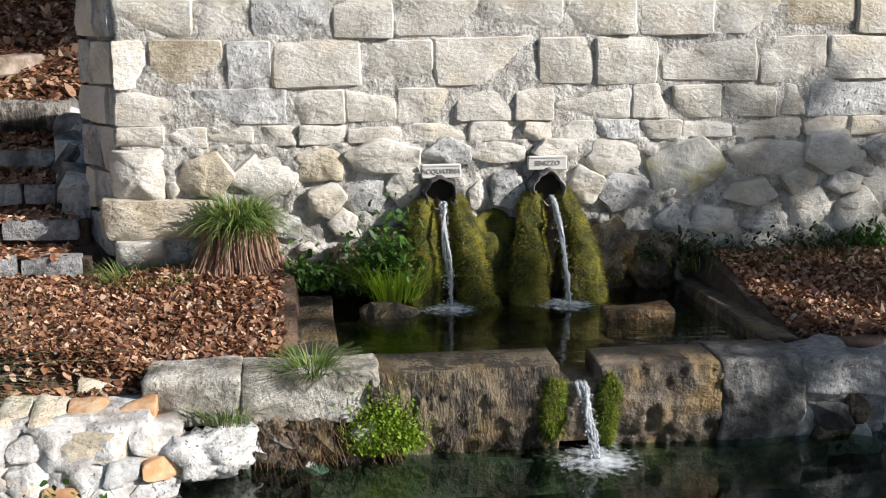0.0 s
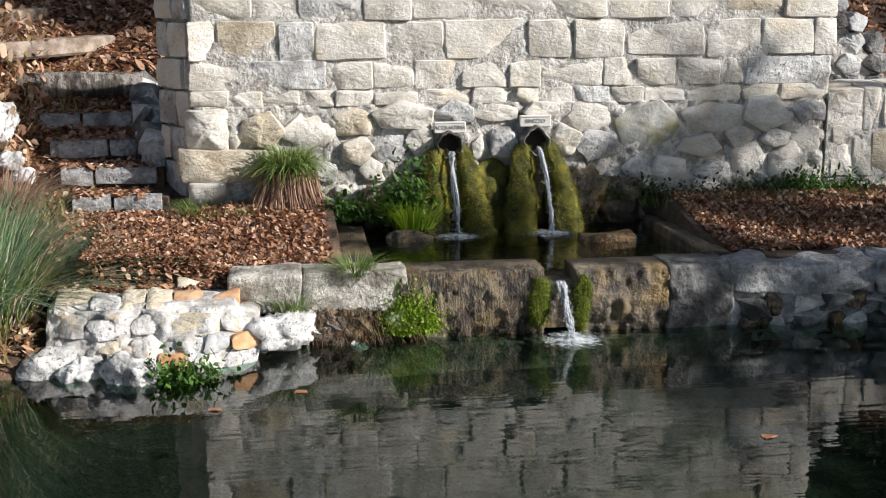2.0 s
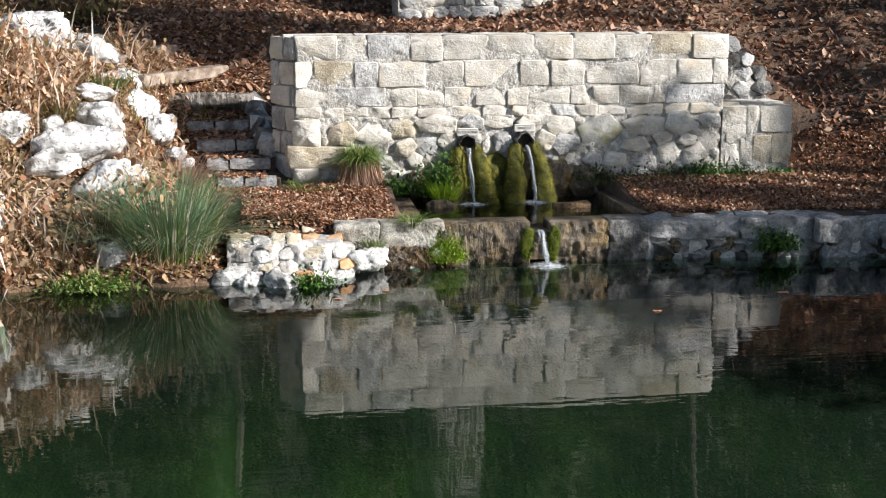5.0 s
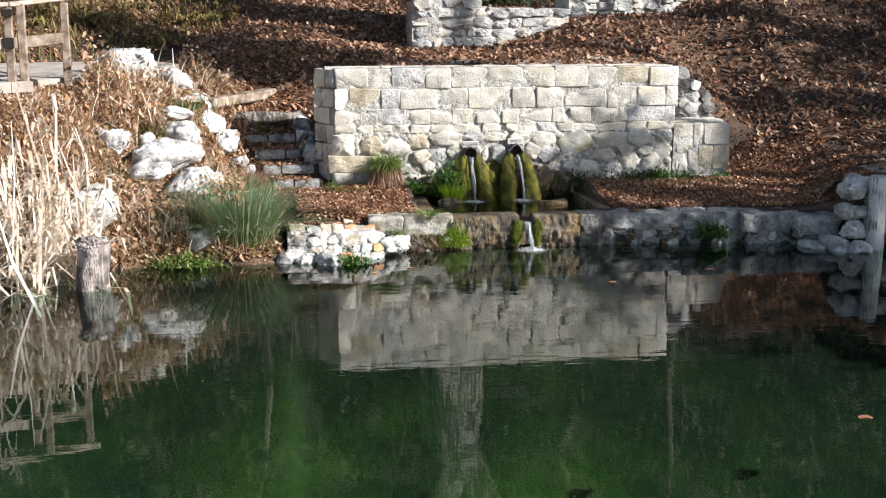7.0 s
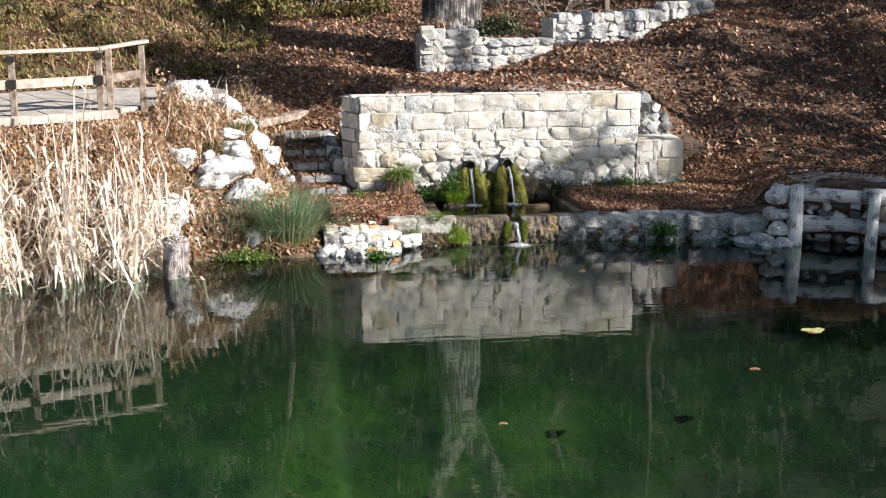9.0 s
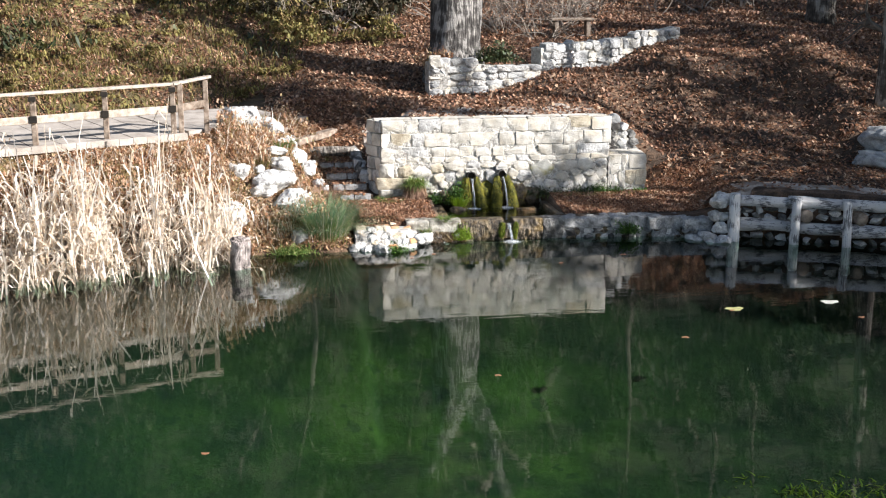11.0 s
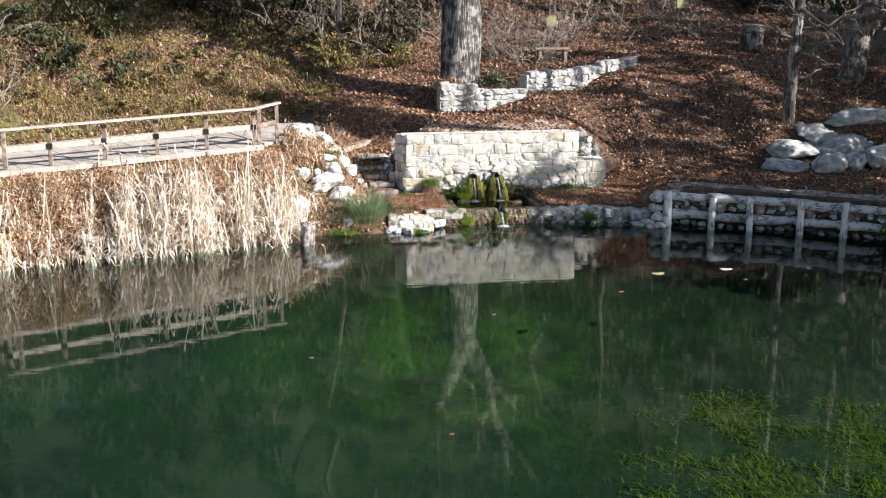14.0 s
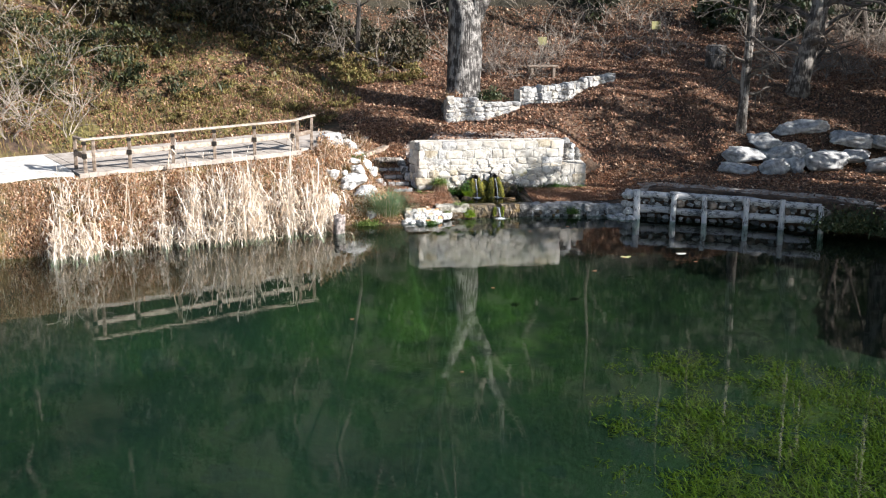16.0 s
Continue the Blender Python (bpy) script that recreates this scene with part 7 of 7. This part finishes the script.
def build_woods():
    """The bare wood up the hillside, and the wood across the pond behind the viewer."""
    g = np.random.default_rng(95)
    verts, faces = [], []
    for k in range(44):
        x, y = g.uniform(-32, 34), g.uniform(9, 38)
        if y < 11 and -3 < x < 9:
            continue
        z = ground_z(x, y)
        h, r = g.uniform(5, 10), g.uniform(0.07, 0.2)
        pts = [Vector((x, y, z - 0.2))]
        for i in range(4):
            pts.append(pts[-1] + Vector((g.normal(0, 0.5), g.normal(0, 0.5), h / 4)))
        limb(pts, [r, r * 0.85, r * 0.65, r * 0.45, r * 0.1], verts, faces, 6)
        for j in range(9):
            i = int(g.integers(1, 4))
            a = g.uniform(0, 6.283)
            branch(pts[i], (math.cos(a), math.sin(a), 0.6), g.uniform(1.2, 3.0), r * 0.35, 1, g, verts, faces, 4, 0.25, 5)
    me = mesh_of("bare_wood", verts, faces, M_TWIG_DARK)
    top_mesh("bare_wood", me, "bare winter wood climbing the hillside", "woods", kind="stuff")
    verts, faces = [], []
    for k in range(420):
        x, y = (g.uniform(10.5, 24), g.uniform(3.8, 12)) if k % 3 == 0 else ((g.uniform(-22, 9), g.uniform(8.5, 16)) if k % 3 == 1 else (g.uniform(-26, -12), g.uniform(0, 9)))
        if k % 3 == 0 and y < 5.0 + 0.1 * (x - 9) and x < 13:
            continue
        z = ground_z(x, y)
        for j in range(4):
            a = g.uniform(0, 6.283)
            branch((x, y, z - 0.1), (math.cos(a) * 0.7, math.sin(a) * 0.7, g.uniform(0.5, 1.2)), g.uniform(0.9, 2.0), g.uniform(0.012, 0.028), 1, g, verts, faces, 3, 0.3, 5)
    top_mesh("brushwood", mesh_of("brushwood", verts, faces, M_TWIG), "tangled bare brushwood at the wood's edge", "shrubs", kind="stuff")


M_UNDER = island_mat("brown_undergrowth", [(0.018, 0.022, 0.011), (0.045, 0.042, 0.018), (0.085, 0.060, 0.030), (0.030, 0.034, 0.014), (0.13, 0.085, 0.048)], 0.7, 0.2)
M_EVERGREEN = island_mat("evergreen_leaves", [(0.010, 0.018, 0.008), (0.022, 0.036, 0.012), (0.045, 0.06, 0.018)], 0.6, 0.15)


def crown(x, y, z, w, h, clumps, per, g, size):
    """Points of a crown: many small clumps with gaps between."""
    c = g.normal(0, 0.5, (clumps, 3)) * np.array([w, w, h]) + np.array([x, y, z])
    return (c[:, None, :] + g.normal(0, 1, (clumps, per, 3)) * np.array([w * 0.16, w * 0.16, h * 0.10])).reshape(-1, 3)


def evergreen(x, y, h, w, seed, clumps=26, per=60, size=0.10, label="dark evergreen tree with an uneven leafy crown", low=0.52, deep=0.36):
    z = ground_z(x, y)
    g = np.random.default_rng(seed)
    t = thing("evergreen_tree", label, "tree", (x, y, z), "evergreens at the wood's edge")
    part("trunk", tube_bm([(x, y, z - 0.2), (x + 0.05, y, z + h * 0.3), (x - 0.05, y + 0.05, z + h * 0.6), (x, y, z + h * 0.9)], [0.16, 0.13, 0.09, 0.03], 9, seed, 0.2), M_BARK, t, smooth=True)
    verts, faces = [], []
    for k in range(10):
        a = k * 2.4
        branch((x, y, z + h * (0.25 + 0.06 * k)), (math.cos(a), math.sin(a), 0.35), w * g.uniform(0.5, 0.9), 0.04, 1, g, verts, faces, 4, 0.2, 4)
    ob = new("branchwork", mesh_of("branchwork", [v - t.location for v in verts], faces, M_TWIG_DARK))
    ob.parent = t
    tagged(ob, kind="stuff")
    p = crown(0, 0, h * low, w, h * deep, clumps, per, g, size)
    ob = new("crown", leaf_mesh("crown", p[p[:, 2] > 0.4], size, M_EVERGREEN, 0.9, seed))
    ob.parent = t
    tagged(ob, kind="stuff")


def build_edge_trees():
    for i, (x, y, h, w) in enumerate(((13.8, -6.3, 8.2, 0.95), (14.6, -7.6, 9.0, 0.9), (12.9, -7.8, 9.0, 1.0), (15.8, -5.1, 8.6, 1.5), (13.2, -5.9, 5.8, 1.3), (17.5, -3.5, 11.5, 1.8), (18.6, -1.0, 8.5, 1.0), (19.6, 1.6, 9.5, 1.1), (22.0, 2.5, 11.0, 1.2), (21.0, -2.5, 12.5, 1.2), (24.5, -0.5, 14.0, 1.3), (20.2, 4.4, 7.5, 1.0), (20.5, 0.5, 12.0, 2.2), (23.0, -6.0, 11.0, 2.6), (24.0, 4.0, 13.0, 2.6))):
        evergreen(x, y, h, w, 300 + i, 30)
    for i, (x, y, h, w) in enumerate(((17.2, -5.6, 24.0, 2.3), (20.5, -4.2, 27.0, 2.4))):
        evergreen(x, y, h, w, 350 + i, 46, 60, 0.13, "tall dark evergreen with a high uneven crown", 0.85, 0.09)
    for i, (x, y) in enumerate(((14.2, 2.2), (15.6, 5.0), (16.8, 0.6), (18.4, 6.5), (13.6, 7.5), (20.0, 3.0))):
        bare_tree("wood_tree", "bare grey tree at the edge of the wood", x, y, [(0, 0, 0), (0.05, 0, 1.5), (0.1, 0.1, 3.5), (0.0, 0.2, 6.0), (0.1, 0.1, 10)], [0.30, 0.25, 0.21, 0.16, 0.05], 400 + i, 9, 2.8, 1, 5, 0.35)
    evergreen(15.4, -6.7, 15.5, 1.15, 352, 40, 60, 0.12, "tall dark evergreen with a high uneven crown", 0.85, 0.09)
    for i, (x, y) in enumerate(((18.2, -1.6), (22.5, -1.8))):
        bare_tree("wood_tree", "bare grey tree at the edge of the wood", x, y, [(0, 0, 0), (0.05, 0, 2.0), (0.15, 0.1, 4.5), (-0.1, 0.2, 7.5), (0.1, 0.1, 11.5)], [0.34, 0.29, 0.25, 0.18, 0.05], 430 + i, 14, 3.2, 2, 4, 0.25)
    g = np.random.default_rng(131)
    pts = []
    for k in range(18):
        x, y = g.uniform(-5.0, -1.0), g.uniform(7.5, 10.5)
        pts.append(crown(x, y, ground_z(x, y) + 0.15, g.uniform(0.5, 0.9), 0.35, 9, 50, g, 0.1))
    top_mesh("ivy_hollow", leaf_mesh("ivy_hollow", np.concatenate(pts), 0.04, M_SLOPE, 0.9, 9), "brown undergrowth in the hollow by the big tree", "shrubs", kind="stuff")
    pts = []
    for k in range(420):
        x, y = g.uniform(-34, 40), 11.0 + 33 * g.uniform(0, 1) ** 1.2
        if y < 12.5 and -1.0 < x < 10.5:
            continue
        z = ground_z(x, y)
        w, h = g.uniform(0.8, 1.9), g.uniform(1.0, 2.6) * (1 + max(0, y - 14) * 0.07)
        pts.append(crown(x, y, z + h * 0.45, w, h * 0.6, 9, 60, g, 0.2))
    p = np.concatenate(pts)
    top_mesh("evergreen_thicket", leaf_mesh("evergreen_thicket", p, 0.12, M_EVERGREEN, 0.9, 7), "dark evergreen thicket up the hillside", "shrubs", kind="stuff")
    pts = []
    for k in range(170):
        x, y = g.uniform(-22, -3.5), g.uniform(1.5, 10.0)
        if y < brow(x) + 3.6:
            continue
        z = ground_z(x, y)
        w = g.uniform(0.22, 0.6)
        pts.append(crown(x, y, z + 0.12, w, w * 0.45, 7, 46, g, 0.1))
    top_mesh("slope_tussocks", leaf_mesh("slope_tussocks", np.concatenate(pts), 0.032, M_SLOPE, 0.9, 13), "low olive and brown tussocks on the slope", "shrubs", kind="stuff")
    pts = []
    for k in range(260):
        x, y = g.uniform(-24, -0.8), g.uniform(6.3, 12.5)
        if y < (7.6 + 0.9 * math.sin(x * 0.8) if x < -6 else 8.6):
            continue
        z = ground_z(x, y)
        pts.append(crown(x, y, z + 0.4, g.uniform(0.5, 1.0), 0.6, 9, 60, g, 0.1))
    top_mesh("dark_undergrowth", leaf_mesh("dark_undergrowth", np.concatenate(pts), 0.06, M_UNDER, 0.9, 12), "dark undergrowth along the top of the slope", "shrubs", kind="stuff")
    pts = []
    for k in range(50):
        x, y = g.uniform(-24, -8), g.uniform(2, 12)
        if y < brow(x) + 5.9 - 0.12 * (x + 9):
            continue
        z = ground_z(x, y)
        pts.append(crown(x, y, z + 0.35, g.uniform(0.6, 1.2), 0.55, 9, 70, g, 0.1))
    p = np.concatenate(pts)
    top_mesh("slope_bushes", leaf_mesh("slope_bushes", p, 0.05, M_IVY, 0.9, 8), "dark bramble bushes on the slope", "shrubs", kind="stuff")


build_ground()
build_pond()
build_pond_weed()
fountain = build_wall()
build_low_wall()
build_plaques()
build_tufa()
moss_mound(-0.53, 0.84, 3, 0.02, 1.05)
moss_mound(0.06, 0.86, 5, 0.02, 1.1)
spout(-0.53, -0.15, 0.868, 0.074, 1, False)
spout(0.06, -0.16, 0.888, 0.078, 2, True)
water_jet(-0.52, -0.14, 0.83, -0.525, -0.46, 0.32, 0.009)
water_jet(0.075, -0.15, 0.85, 0.105, -0.45, 0.32, 0.010)
build_basin()
water_jet(-0.125, -1.64, 0.290, -0.09, -1.84, 0.005, 0.010, "overflow_jet", 7, 0.014, 0.15)
build_curb_stones()
build_stone_pile()
build_stairs()
build_boardwalk()
build_rail()
build_boulders()
build_log_wall()
build_right_rocks()
build_footpath()
build_trodden_ground()
build_trees()
build_stump_and_signs()
build_plants()
build_bushes()
build_reeds()
build_litter()
build_floating_leaves()
build_woods()
build_edge_trees()
build_upper_walls()
lay_wall_blocks(fountain)
